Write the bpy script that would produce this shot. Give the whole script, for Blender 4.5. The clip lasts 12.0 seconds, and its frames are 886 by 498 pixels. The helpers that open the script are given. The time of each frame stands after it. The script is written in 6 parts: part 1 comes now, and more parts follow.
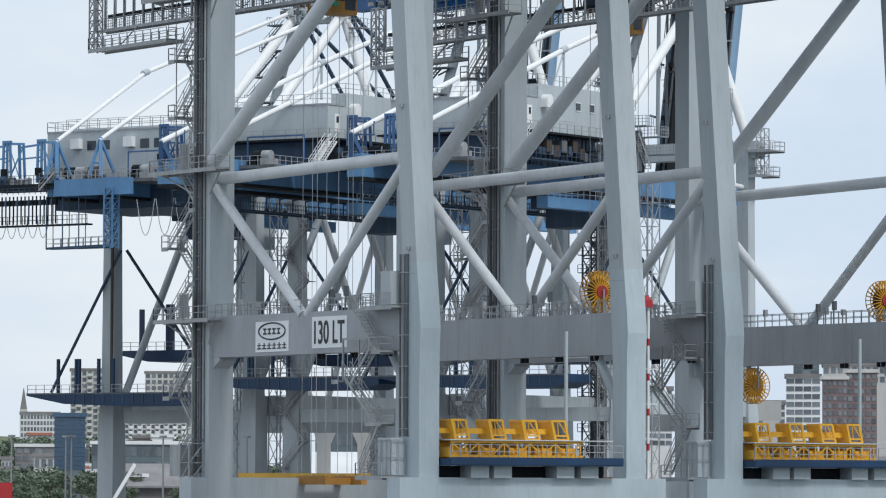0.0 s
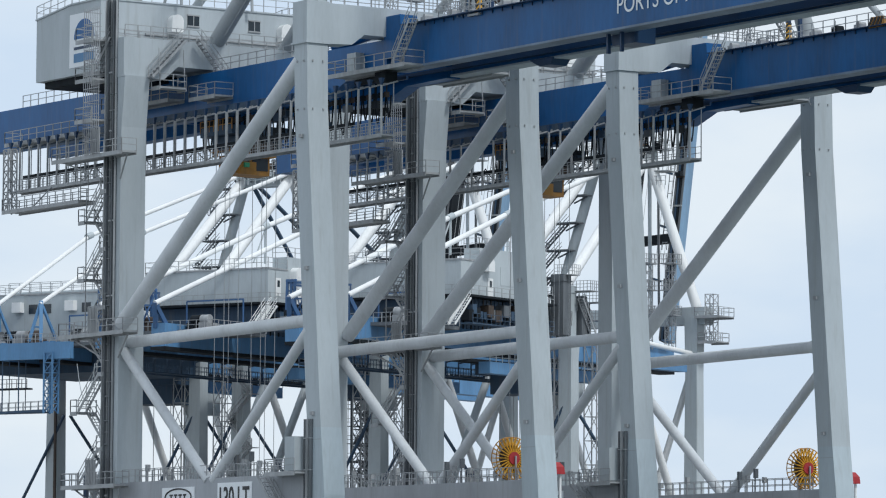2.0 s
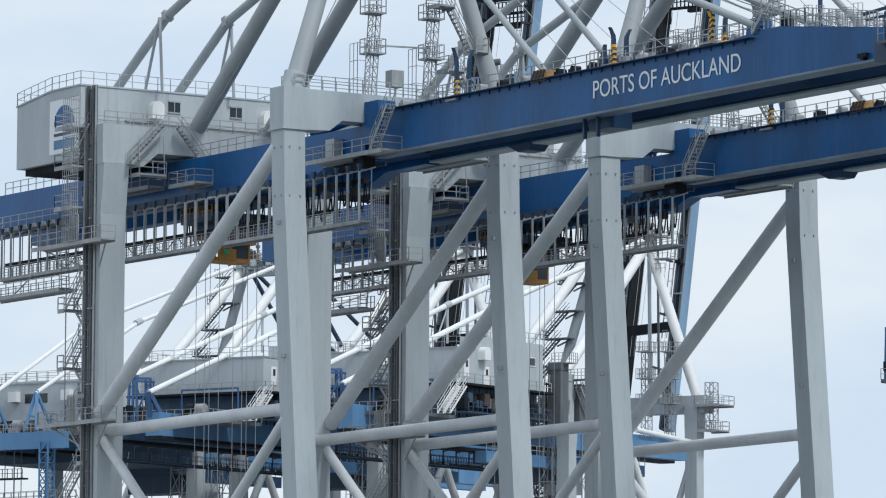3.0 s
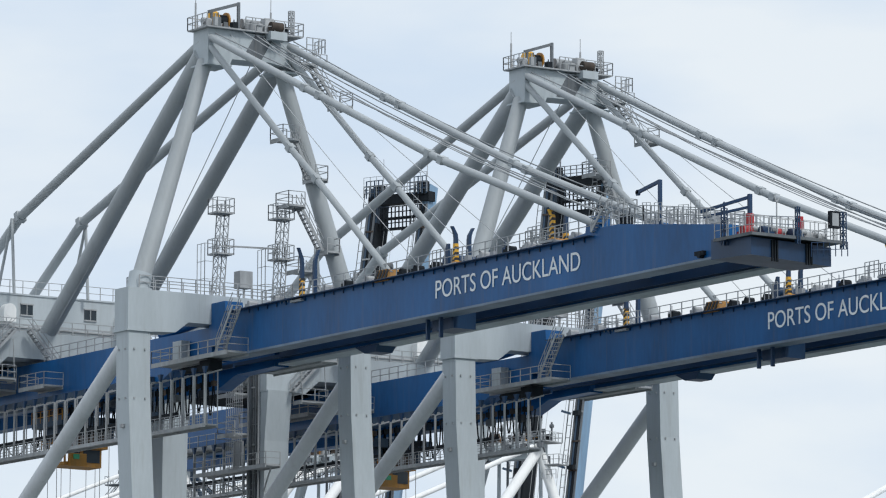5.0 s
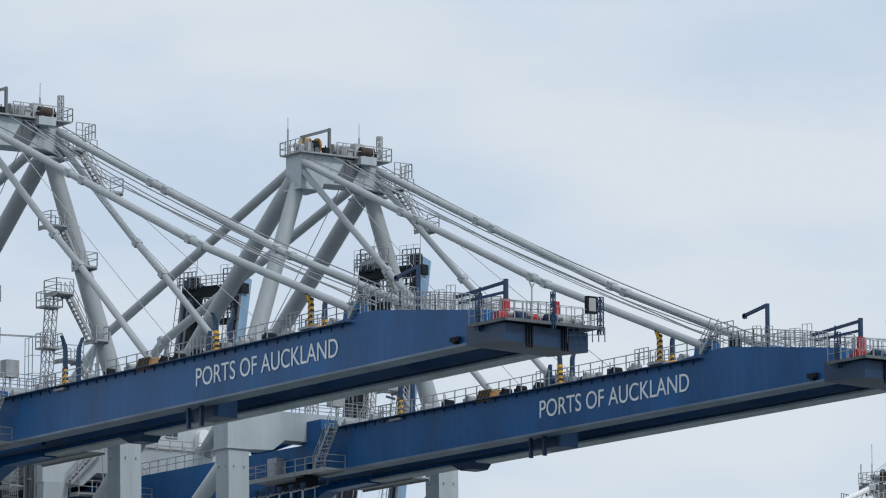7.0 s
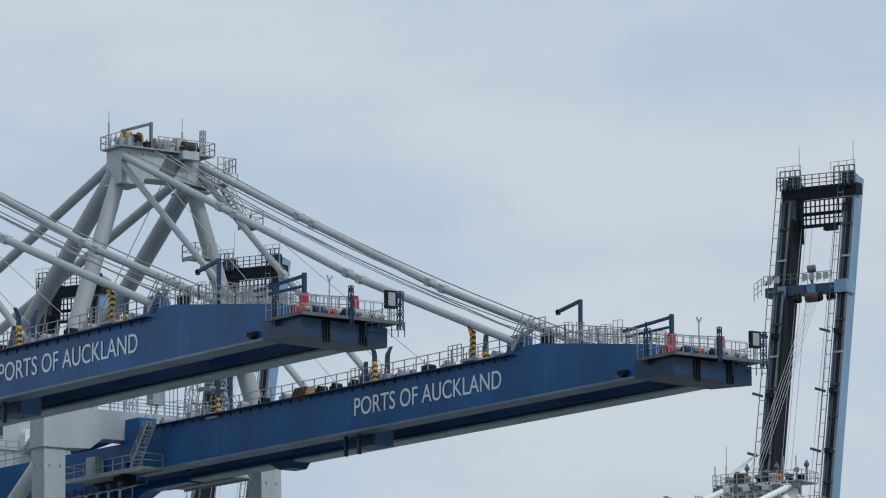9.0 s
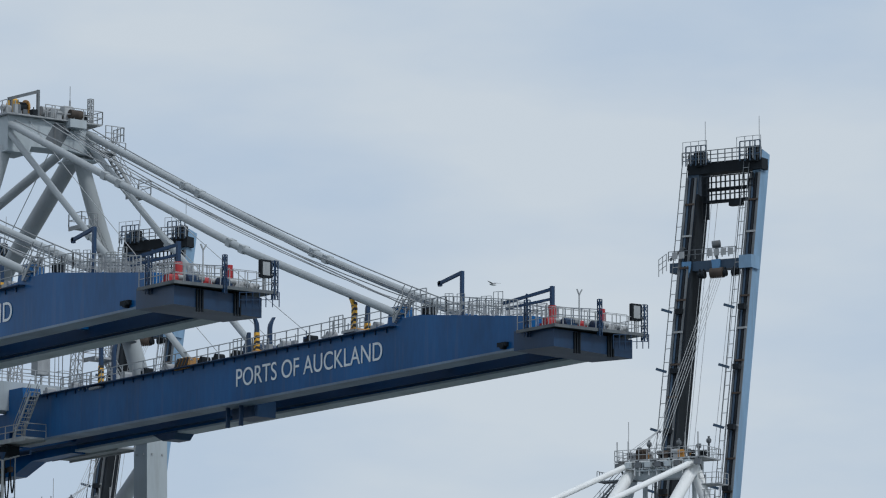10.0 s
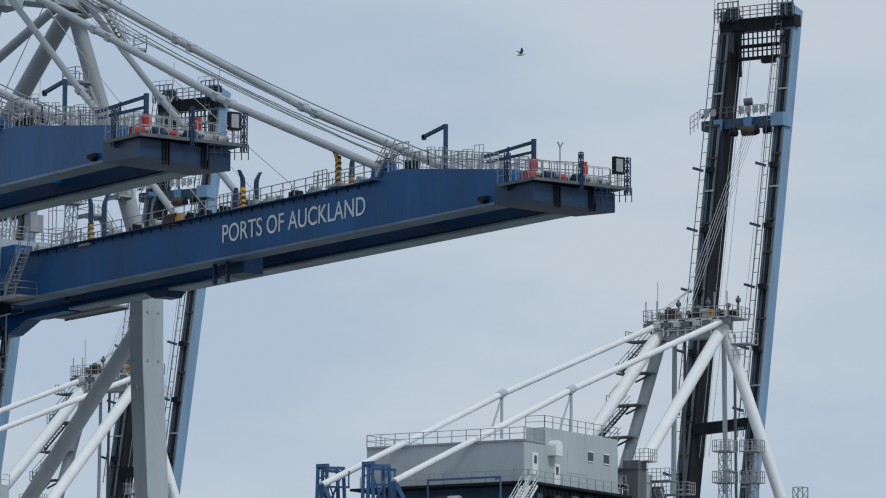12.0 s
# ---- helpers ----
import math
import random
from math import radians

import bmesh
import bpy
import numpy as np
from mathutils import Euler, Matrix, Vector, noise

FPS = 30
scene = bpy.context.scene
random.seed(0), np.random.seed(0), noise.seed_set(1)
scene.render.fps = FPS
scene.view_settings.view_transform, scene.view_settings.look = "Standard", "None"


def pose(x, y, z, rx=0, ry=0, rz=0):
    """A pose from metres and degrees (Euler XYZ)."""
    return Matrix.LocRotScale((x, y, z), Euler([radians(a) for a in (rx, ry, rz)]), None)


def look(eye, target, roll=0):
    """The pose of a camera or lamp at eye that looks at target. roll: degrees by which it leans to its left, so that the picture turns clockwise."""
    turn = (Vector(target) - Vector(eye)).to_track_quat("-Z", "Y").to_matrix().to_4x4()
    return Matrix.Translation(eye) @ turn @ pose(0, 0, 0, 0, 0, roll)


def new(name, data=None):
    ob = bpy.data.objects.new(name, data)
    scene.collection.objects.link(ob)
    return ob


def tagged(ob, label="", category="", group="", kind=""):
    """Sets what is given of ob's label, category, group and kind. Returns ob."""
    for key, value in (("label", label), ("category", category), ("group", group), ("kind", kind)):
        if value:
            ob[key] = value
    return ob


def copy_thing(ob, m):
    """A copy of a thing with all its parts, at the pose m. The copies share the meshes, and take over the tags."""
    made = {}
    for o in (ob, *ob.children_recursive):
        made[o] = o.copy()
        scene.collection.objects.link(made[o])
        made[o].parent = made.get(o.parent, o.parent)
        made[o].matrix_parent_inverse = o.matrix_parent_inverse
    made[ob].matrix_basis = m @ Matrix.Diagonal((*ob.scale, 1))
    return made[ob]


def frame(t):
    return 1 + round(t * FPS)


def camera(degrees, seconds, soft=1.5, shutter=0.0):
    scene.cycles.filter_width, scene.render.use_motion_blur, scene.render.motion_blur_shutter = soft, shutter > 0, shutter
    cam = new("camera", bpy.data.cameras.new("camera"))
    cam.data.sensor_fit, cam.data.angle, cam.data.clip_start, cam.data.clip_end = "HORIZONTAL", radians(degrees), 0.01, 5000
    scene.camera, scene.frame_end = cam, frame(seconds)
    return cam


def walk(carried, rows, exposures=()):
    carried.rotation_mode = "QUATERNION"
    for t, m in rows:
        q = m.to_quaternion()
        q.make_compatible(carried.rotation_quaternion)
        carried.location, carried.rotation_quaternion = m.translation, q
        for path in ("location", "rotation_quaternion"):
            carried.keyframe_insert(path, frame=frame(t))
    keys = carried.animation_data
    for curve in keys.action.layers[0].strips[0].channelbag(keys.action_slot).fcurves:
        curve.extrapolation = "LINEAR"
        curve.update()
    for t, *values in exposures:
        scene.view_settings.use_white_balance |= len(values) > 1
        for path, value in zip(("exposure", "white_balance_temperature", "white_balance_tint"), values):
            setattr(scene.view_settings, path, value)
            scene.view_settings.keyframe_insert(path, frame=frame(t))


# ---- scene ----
cam = camera(10.388, 12.0, soft=1.15)
walk(cam, [
    (0.0, look((341.51, -223.64, 4.640), (92.269, -57.317, 19.402), 0.208)),
    (0.5, look((341.29, -220.71, 4.685), (92.565, -53.909, 22.459), 0.324)),
    (1.0, look((341.08, -217.79, 4.728), (92.476, -51.128, 25.166), 0.306)),
    (1.5, look((340.89, -214.89, 4.768), (92.104, -48.773, 27.325), 0.376)),
    (2.0, look((340.72, -212.00, 4.804), (91.409, -47.031, 29.882), 0.405)),
    (2.5, look((340.56, -209.12, 4.839), (90.861, -45.181, 32.616), 0.406)),
    (4.5, look((340.09, -197.75, 4.948), (90.871, -35.628, 45.003), 0.141)),
    (5.0, look((340.01, -194.94, 4.968), (92.532, -31.049, 48.462), 0.181)),
    (5.5, look((339.95, -192.15, 4.985), (94.244, -26.544, 51.937), 0.042)),
    (6.0, look((339.90, -189.36, 5.000), (95.683, -22.033, 53.553), 0.050)),
    (6.5, look((339.87, -186.59, 5.012), (96.560, -18.192, 54.413), 0.015)),
    (7.0, look((339.85, -183.84, 5.021), (97.179, -14.553, 54.531), -0.075)),
    (9.0, look((339.95, -172.95, 5.030), (99.822, -0.205, 55.033), -0.074)),
    (9.5, look((340.01, -170.26, 5.025), (100.921, 3.818, 55.374), -0.003)),
    (10.0, look((340.09, -167.58, 5.017), (101.888, 8.189, 53.668), 0.220)),
    (10.5, look((340.18, -164.91, 5.007), (100.776, 10.400, 49.158), 0.355)),
    (11.0, look((340.29, -162.26, 4.994), (99.107, 11.199, 46.713), 0.354)),
    (11.5, look((340.42, -159.63, 4.978), (98.729, 13.260, 46.173), 0.328)),
    (12.0, look((340.56, -157.00, 4.959), (97.577, 14.215, 45.509), 0.302)),
], exposures=[(0.0, 0.16, 6150, 8), (2.5, 0.15, 6050, 7), (4.5, 0.20, 6240, 8), (5.5, 0.15, 6250, 8), (6.0, 0.06, 6250, 9), (7.0, 0.0, 6120, 8), (9.0, -0.23, 6020, 7), (9.5, -0.23, 6000, 7), (12.0, -0.35, 5900, 7)])

# ---- sky and sun ----
world = bpy.data.worlds.new("sky")
scene.world = world
world.use_nodes = True
wn, wl = world.node_tree.nodes, world.node_tree.links
wn.clear()
w_out = wn.new("ShaderNodeOutputWorld")
w_sky = wn.new("ShaderNodeTexSky")
w_sky.sky_type, w_sky.sun_disc = "NISHITA", False
w_sky.sun_elevation, w_sky.sun_rotation = radians(47), radians(80)
w_bg_sky = wn.new("ShaderNodeBackground")
w_bg_sky.inputs["Strength"].default_value = 0.07
w_bg_cloud = wn.new("ShaderNodeBackground")
w_bg_cloud.inputs["Strength"].default_value = 0.76
w_co = wn.new("ShaderNodeTexCoord")
w_map = wn.new("ShaderNodeMapping")
w_map.inputs["Scale"].default_value = (1.0, 1.0, 3.2)
w_n1 = wn.new("ShaderNodeTexNoise")
w_n1.inputs["Scale"].default_value, w_n1.inputs["Detail"].default_value, w_n1.inputs["Roughness"].default_value = 9.0, 5.0, 0.5
w_ramp = wn.new("ShaderNodeValToRGB")
w_ramp.color_ramp.elements[0].position, w_ramp.color_ramp.elements[0].color = 0.36, (0.80, 0.90, 1.03, 1)
w_ramp.color_ramp.elements[1].position, w_ramp.color_ramp.elements[1].color = 0.62, (1.0, 1.035, 1.065, 1)
w_mix = wn.new("ShaderNodeMixShader")
w_mix.inputs[0].default_value = 0.93
wl.new(w_co.outputs["Generated"], w_map.inputs["Vector"])
wl.new(w_map.outputs["Vector"], w_n1.inputs["Vector"])
wl.new(w_n1.outputs["Fac"], w_ramp.inputs["Fac"])
wl.new(w_ramp.outputs["Color"], w_bg_cloud.inputs["Color"])
wl.new(w_sky.outputs["Color"], w_bg_sky.inputs["Color"])
wl.new(w_bg_sky.outputs[0], w_mix.inputs[1])
wl.new(w_bg_cloud.outputs[0], w_mix.inputs[2])
wl.new(w_mix.outputs[0], w_out.inputs["Surface"])

sun = new("sun", bpy.data.lights.new("sun", "SUN"))
sun.data.energy, sun.data.angle, sun.data.color = 1.6, radians(10), (1.0, 0.97, 0.92)
sun.matrix_world = look((240, 60, 270), (0, 20, 0))


# ---- materials ----
def material(name, color, rough=0.5, metal=0.0, vary=0.12, scale=0.35, stain=0.0, bump=0.0, stretch=(1, 1, 0.25), random_part=0.0):
    """A paint or mineral surface: broad weathering, fine grain, downward dirt runs."""
    m = bpy.data.materials.new(name)
    m.use_nodes = True
    n, l = m.node_tree.nodes, m.node_tree.links
    b = n["Principled BSDF"]
    b.inputs["Roughness"].default_value, b.inputs["Metallic"].default_value = rough, metal
    co = n.new("ShaderNodeTexCoord")
    mp = n.new("ShaderNodeMapping")
    mp.inputs["Scale"].default_value = stretch
    l.new(co.outputs["Object"], mp.inputs["Vector"])
    broad, fine = n.new("ShaderNodeTexNoise"), n.new("ShaderNodeTexNoise")
    broad.inputs["Scale"].default_value, broad.inputs["Detail"].default_value = scale, 4
    fine.inputs["Scale"].default_value, fine.inputs["Detail"].default_value = scale * 14, 3
    l.new(mp.outputs["Vector"], broad.inputs["Vector"])
    l.new(mp.outputs["Vector"], fine.inputs["Vector"])
    add = n.new("ShaderNodeMath")
    add.operation = "MULTIPLY_ADD"
    add.inputs[1].default_value = 0.35
    l.new(fine.outputs["Fac"], add.inputs[0])
    l.new(broad.outputs["Fac"], add.inputs[2])
    ramp = n.new("ShaderNodeValToRGB")
    lo = [c * (1 - vary) for c in color]
    hi = [min(1, c * (1 + vary * 0.6)) for c in color]
    ramp.color_ramp.elements[0].position, ramp.color_ramp.elements[0].color = 0.45, (*lo, 1)
    ramp.color_ramp.elements[1].position, ramp.color_ramp.elements[1].color = 0.85, (*hi, 1)
    l.new(add.outputs[0], ramp.inputs["Fac"])
    last = ramp.outputs["Color"]
    if stain:
        run, gate, mix = n.new("ShaderNodeTexNoise"), n.new("ShaderNodeValToRGB"), n.new("ShaderNodeMixRGB")
        mp2 = n.new("ShaderNodeMapping")
        mp2.inputs["Scale"].default_value = (2.2, 2.2, 0.12)
        l.new(co.outputs["Object"], mp2.inputs["Vector"])
        l.new(mp2.outputs["Vector"], run.inputs["Vector"])
        run.inputs["Scale"].default_value, run.inputs["Detail"].default_value = 1.0, 5
        gate.color_ramp.elements[0].position, gate.color_ramp.elements[0].color = 0.56, (0, 0, 0, 1)
        gate.color_ramp.elements[1].position, gate.color_ramp.elements[1].color = 0.78, (stain, stain, stain, 1)
        l.new(run.outputs["Fac"], gate.inputs["Fac"])
        l.new(gate.outputs["Color"], mix.inputs["Fac"])
        l.new(last, mix.inputs["Color1"])
        mix.inputs["Color2"].default_value = (0.16, 0.13, 0.10, 1)
        last = mix.outputs["Color"]
    if random_part:
        info, hsv, mr = n.new("ShaderNodeObjectInfo"), n.new("ShaderNodeHueSaturation"), n.new("ShaderNodeMapRange")
        mr.inputs["To Min"].default_value, mr.inputs["To Max"].default_value = 1 - random_part, 1 + random_part
        l.new(info.outputs["Random"], mr.inputs["Value"])
        l.new(mr.outputs["Result"], hsv.inputs["Value"])
        l.new(last, hsv.inputs["Color"])
        last = hsv.outputs["Color"]
    l.new(last, b.inputs["Base Color"])
    if bump:
        bp = n.new("ShaderNodeBump")
        bp.inputs["Strength"].default_value, bp.inputs["Distance"].default_value = bump, 0.05
        l.new(fine.outputs["Fac"], bp.inputs["Height"])
        l.new(bp.outputs["Normal"], b.inputs["Normal"])
    return m


GREY = material("light_grey_paint", (0.43, 0.47, 0.495), 0.55, vary=0.10, stain=0.22)
FOOT = material("pale_blue_grey_paint", (0.44, 0.50, 0.535), 0.55, vary=0.12, stain=0.2)
PORTAL = material("dusty_grey_paint", (0.36, 0.375, 0.40), 0.6, vary=0.14, stain=0.3)
# tone lifted above the tube paint to hold fill light on the braces
BRACE = material("lit_grey_brace_paint", (0.60, 0.62, 0.64), 0.5, vary=0.12, stain=0.15)
TUBE = material("grey_tube_paint", (0.365, 0.388, 0.402), 0.5, vary=0.10, stain=0.12)
DECK = material("galvanised_steel", (0.36, 0.37, 0.38), 0.6, 0.2, vary=0.2, scale=1.5)
MESH = material("weathered_lift_steel", (0.125, 0.137, 0.150), 0.8, vary=0.35, scale=0.8, stain=0.4)
BLUE = material("royal_blue_paint", (0.009, 0.092, 0.265), 0.3, vary=0.28, scale=0.22, stain=0.18)
BLUE.node_tree.nodes["Principled BSDF"].inputs["Specular IOR Level"].default_value = 0.28
BLUE_DARK = material("navy_blue_paint", (0.007, 0.036, 0.095), 0.45, vary=0.25)
WHITE = material("white_paint", (0.82, 0.82, 0.81), 0.45, vary=0.05, stain=0.08)
LETTER = material("white_lettering", (0.80, 0.82, 0.84), 0.5, vary=0.04)
BLACK = material("black_lettering", (0.02, 0.02, 0.022), 0.5, vary=0.1)
YELLOW = material("machine_yellow_paint", (0.80, 0.42, 0.03), 0.45, vary=0.2, stain=0.1)
AMBER = material("dull_amber_paint", (0.42, 0.20, 0.035), 0.55, vary=0.25, stain=0.3)
RED = material("signal_red_paint", (0.40, 0.025, 0.03), 0.45, vary=0.2)
OLD_BLUE = material("faded_sky_blue_paint", (0.105, 0.24, 0.43), 0.55, vary=0.2, stain=0.3)
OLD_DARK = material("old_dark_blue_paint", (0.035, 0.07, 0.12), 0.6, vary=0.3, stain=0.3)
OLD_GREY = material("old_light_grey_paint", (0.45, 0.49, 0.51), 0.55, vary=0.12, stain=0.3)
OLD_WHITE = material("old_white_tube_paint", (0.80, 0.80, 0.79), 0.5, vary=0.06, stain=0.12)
DAVIT = material("worn_davit_blue_paint", (0.05, 0.12, 0.26), 0.55, vary=0.3, stain=0.3)
BOOM_BLUE = material("sky_lit_blue_paint", (0.20, 0.32, 0.46), 0.6, vary=0.2, stain=0.35)
# reflected light is put into both flange tones, more on the far one
FLANGE = material("sheen_grey_flange_paint", (0.15, 0.20, 0.27), 0.5, vary=0.3, stain=0.2)
EDGE = material("water_lit_flange_paint", (0.36, 0.40, 0.43), 0.5, vary=0.25, stain=0.25)
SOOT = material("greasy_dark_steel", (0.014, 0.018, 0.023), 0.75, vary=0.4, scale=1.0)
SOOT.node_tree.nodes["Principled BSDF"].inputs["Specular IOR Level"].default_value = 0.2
OCHRE = material("faded_ochre_paint", (0.36, 0.22, 0.03), 0.6, vary=0.25, stain=0.4)
RUST = material("rusty_machinery", (0.065, 0.048, 0.038), 0.8, vary=0.45, scale=1.2)
GLASS = material("dark_window_glass", (0.03, 0.04, 0.05), 0.12, vary=0.1)
ROPE = material("greased_rope", (0.24, 0.25, 0.26), 0.6, vary=0.2)
CABLE = material("steel_rope", (0.42, 0.43, 0.44), 0.6, 0.0, vary=0.1)


# ---- geometry helpers ----
V = Vector


class Geo:
    """Gathers the vertices and faces of one mesh."""

    def __init__(self):
        self.v, self.f, self.s = [], [], []
        self.railing, self.plain = None, True

    def add(self, vs, fs, smooth=False):
        o = len(self.v)
        self.v += [tuple(p) for p in vs]
        self.f += [tuple(i + o for i in f) for f in fs]
        self.s += [smooth] * len(fs)
        return self

    def hexa(self, p):
        return self.add(p, [(3, 2, 1, 0), (4, 5, 6, 7), (0, 1, 5, 4), (1, 2, 6, 5), (2, 3, 7, 6), (3, 0, 4, 7)])

    def box(self, x0, x1, y0, y1, z0, z1):
        return self.hexa([(x0, y0, z0), (x1, y0, z0), (x1, y1, z0), (x0, y1, z0), (x0, y0, z1), (x1, y0, z1), (x1, y1, z1), (x0, y1, z1)])

    def beam(self, p, q, w, h, up=(0, 0, 1)):
        p, q, up = V(p), V(q), V(up)
        d = (q - p).normalized()
        if abs(d.dot(up)) > 0.98:
            up = V((1, 0, 0))
        r = d.cross(up).normalized()
        u = r.cross(d)
        a, b = r * (w / 2), u * (h / 2)
        return self.hexa([p - a - b, p + a - b, p + a + b, p - a + b, q - a - b, q + a - b, q + a + b, q - a + b])

    def tube(self, p, q, r, n=12, r2=None, caps=True):
        p, q = V(p), V(q)
        r2 = r if r2 is None else r2
        d = (q - p).normalized()
        s = d.cross(V((0, 0, 1)) if abs(d.z) < 0.95 else V((1, 0, 0))).normalized()
        t = d.cross(s)
        ring = [s * math.cos(2 * math.pi * i / n) + t * math.sin(2 * math.pi * i / n) for i in range(n)]
        a, b = [p + k * r for k in ring], [q + k * r2 for k in ring]
        self.add(a + b, [(i, i + n, (i + 1) % n + n, (i + 1) % n) for i in range(n)], True)
        if caps:
            self.add(a, [tuple(range(n))])
            self.add(b, [tuple(range(n - 1, -1, -1))])
        return self

    def pipe(self, pts, r, n=10):
        for a, b in zip(pts, pts[1:]):
            self.tube(a, b, r, n)
        return self

    def loft(self, rings, smooth=False):
        n = len(rings[0])
        vs = [p for ring in rings for p in ring]
        fs = [(k * n + i, k * n + (i + 1) % n, (k + 1) * n + (i + 1) % n, (k + 1) * n + i) for k in range(len(rings) - 1) for i in range(n)]
        fs += [tuple(range(n - 1, -1, -1)), tuple(range((len(rings) - 1) * n, len(rings) * n))]
        return self.add(vs, fs, smooth)

    def rail(self, pts, height=1.1, step=1.5, r=0.035, bars=2):
        """A handrail along a line of floor points; on a deck it is gathered as a piece of its own."""
        if self.v and self.plain:
            self.railing = self.railing or Geo()
            self.railing.rail(pts, height, step, r, bars)
            return self
        self.plain = False
        for a, b in zip(pts, pts[1:]):
            a, b = V(a), V(b)
            n = max(1, round((b - a).length / step))
            for i in range(n + 1):
                p = a.lerp(b, i / n)
                self.beam(p, p + V((0, 0, height)), r * 2, r * 2)
            for k in range(1, bars + 1):
                z = V((0, 0, height * k / bars))
                self.beam(a + z, b + z, r * 1.7, r * 1.7)
        return self

    def stair(self, a, b, w=0.8, side=(0, 1, 0)):
        a, b, s = V(a), V(b), V(side).normalized()
        for k in (-w / 2, w / 2):
            self.beam(a + s * k, b + s * k, 0.06, 0.24)
            for z in (0.55, 1.05):
                self.beam(a + s * k + V((0, 0, z)), b + s * k + V((0, 0, z)), 0.05, 0.05)
        n = max(2, int(abs(b.z - a.z) / 0.3))
        for i in range(n + 1):
            p = a.lerp(b, i / n)
            self.beam(p - s * w / 2, p + s * w / 2, 0.24, 0.05)
            if i % 4 == 0:
                for k in (-w / 2, w / 2):
                    self.beam(p + s * k, p + s * k + V((0, 0, 1.05)), 0.05, 0.05)
        return self

    def lattice(self, p, q, w, bays, r=0.06):
        """A square lattice mast."""
        p, q = V(p), V(q)
        d = (q - p).normalized()
        s = V((1, 0, 0)) if abs(d.x) < 0.9 else V((0, 1, 0))
        s = (s - d * s.dot(d)).normalized()
        t = d.cross(s)
        cs = [(s * i + t * j) * w / 2 for i, j in ((-1, -1), (1, -1), (1, 1), (-1, 1))]
        for c in cs:
            self.beam(p + c, q + c, r * 2, r * 2)
        for k in range(bays):
            a, b = p.lerp(q, k / bays), p.lerp(q, (k + 1) / bays)
            for i in range(4):
                self.beam(a + cs[i], b + cs[(i + 1) % 4], r * 1.2, r * 1.2)
                self.beam(b + cs[i], b + cs[(i + 1) % 4], r * 1.2, r * 1.2)
        return self

    def ring(self, c, axis, R, r, n=24, m=6):
        c, d = V(c), V(axis).normalized()
        s = d.cross(V((0, 0, 1)) if abs(d.z) < 0.95 else V((1, 0, 0))).normalized()
        t = d.cross(s)
        vs = []
        for i in range(n):
            a = 2 * math.pi * i / n
            o = s * math.cos(a) + t * math.sin(a)
            vs += [c + o * (R + r * math.cos(2 * math.pi * j / m)) + d * (r * math.sin(2 * math.pi * j / m)) for j in range(m)]
        fs = [(i * m + j, i * m + (j + 1) % m, ((i + 1) % n) * m + (j + 1) % m, ((i + 1) % n) * m + j) for i in range(n) for j in range(m)]
        return self.add(vs, fs, True)

    def mesh(self, name, mat):
        me = bpy.data.meshes.new(name)
        me.from_pydata(self.v, [], self.f)
        me.polygons.foreach_set("use_smooth", self.s)
        me.materials.append(mat)
        bm = bmesh.new()
        bm.from_mesh(me)
        bmesh.ops.recalc_face_normals(bm, faces=bm.faces)
        bm.to_mesh(me)
        bm.free()
        return me


def part(name, geo, mat, parent, label=""):
    ob = new(name, geo.mesh(name, mat))
    ob.parent = parent
    if label:
        ob["label"] = label
    if geo.railing:
        deep = parent.parent is not None
        part("railing", geo.railing, mat, parent if deep else ob)
    return ob


def thing(name, label, category, group="", m=None):
    ob = tagged(new(name), label, category, group)
    if m is not None:
        ob.matrix_basis = m
    return ob


def solid(name, geo, mat, label, category="", group="", kind=""):
    return tagged(new(name, geo.mesh(name, mat)), label, category, group, kind)


def lettering(text, x, y, z, width, height, parent, mat, stretch_depth=0.03):
    """Flat raised letters on a wall that faces -y, from x on, with the base line at z."""
    cu = bpy.data.curves.new("lettering", "FONT")
    cu.body, cu.size, cu.extrude, cu.offset = text, 1.0, 0.01, (0.012 if mat is BLACK else 0.0)
    tmp = bpy.data.objects.new("lettering", cu)
    me = bpy.data.meshes.new_from_object(tmp)
    bpy.data.objects.remove(tmp)
    xs, ys = [v.co.x for v in me.vertices], [v.co.y for v in me.vertices]
    sx, sy = width / (max(xs) - min(xs)), height / (max(ys) - min(ys))
    me.transform(Matrix.Diagonal((sx, sy, 1.5, 1)) @ Matrix.Translation((-min(xs), -min(ys), 0)))
    me.transform(pose(x, y - 0.02, z, 90))
    me.materials.clear()
    me.materials.append(mat)
    ob = new("lettering", me)
    ob.parent = parent
    return ob


# ---- ground, water and quay ----
WATER = material("harbour_water", (0.085, 0.125, 0.125), 0.12, vary=0.3, scale=0.05, bump=0.6, stretch=(1, 1, 1))
CONCRETE = material("quay_asphalt", (0.25, 0.25, 0.245), 0.85, vary=0.2, scale=0.2, bump=0.2, stretch=(1, 1, 1))
solid("water", Geo().box(7.5, 3800, -3800, 3800, -9, -4), WATER, "dark green harbour water with small ripples", kind="structure")
solid("ground", Geo().box(-4300, 7.5, -3800, 3800, -9, 0), CONCRETE, "dark asphalt container quay with a straight edge", kind="structure")

# ---- new ship-to-shore crane ----
W = 21.2        # between the two side frames
PITCH = 31.65   # from crane to crane along the quay
XL = -30.1      # landside legs


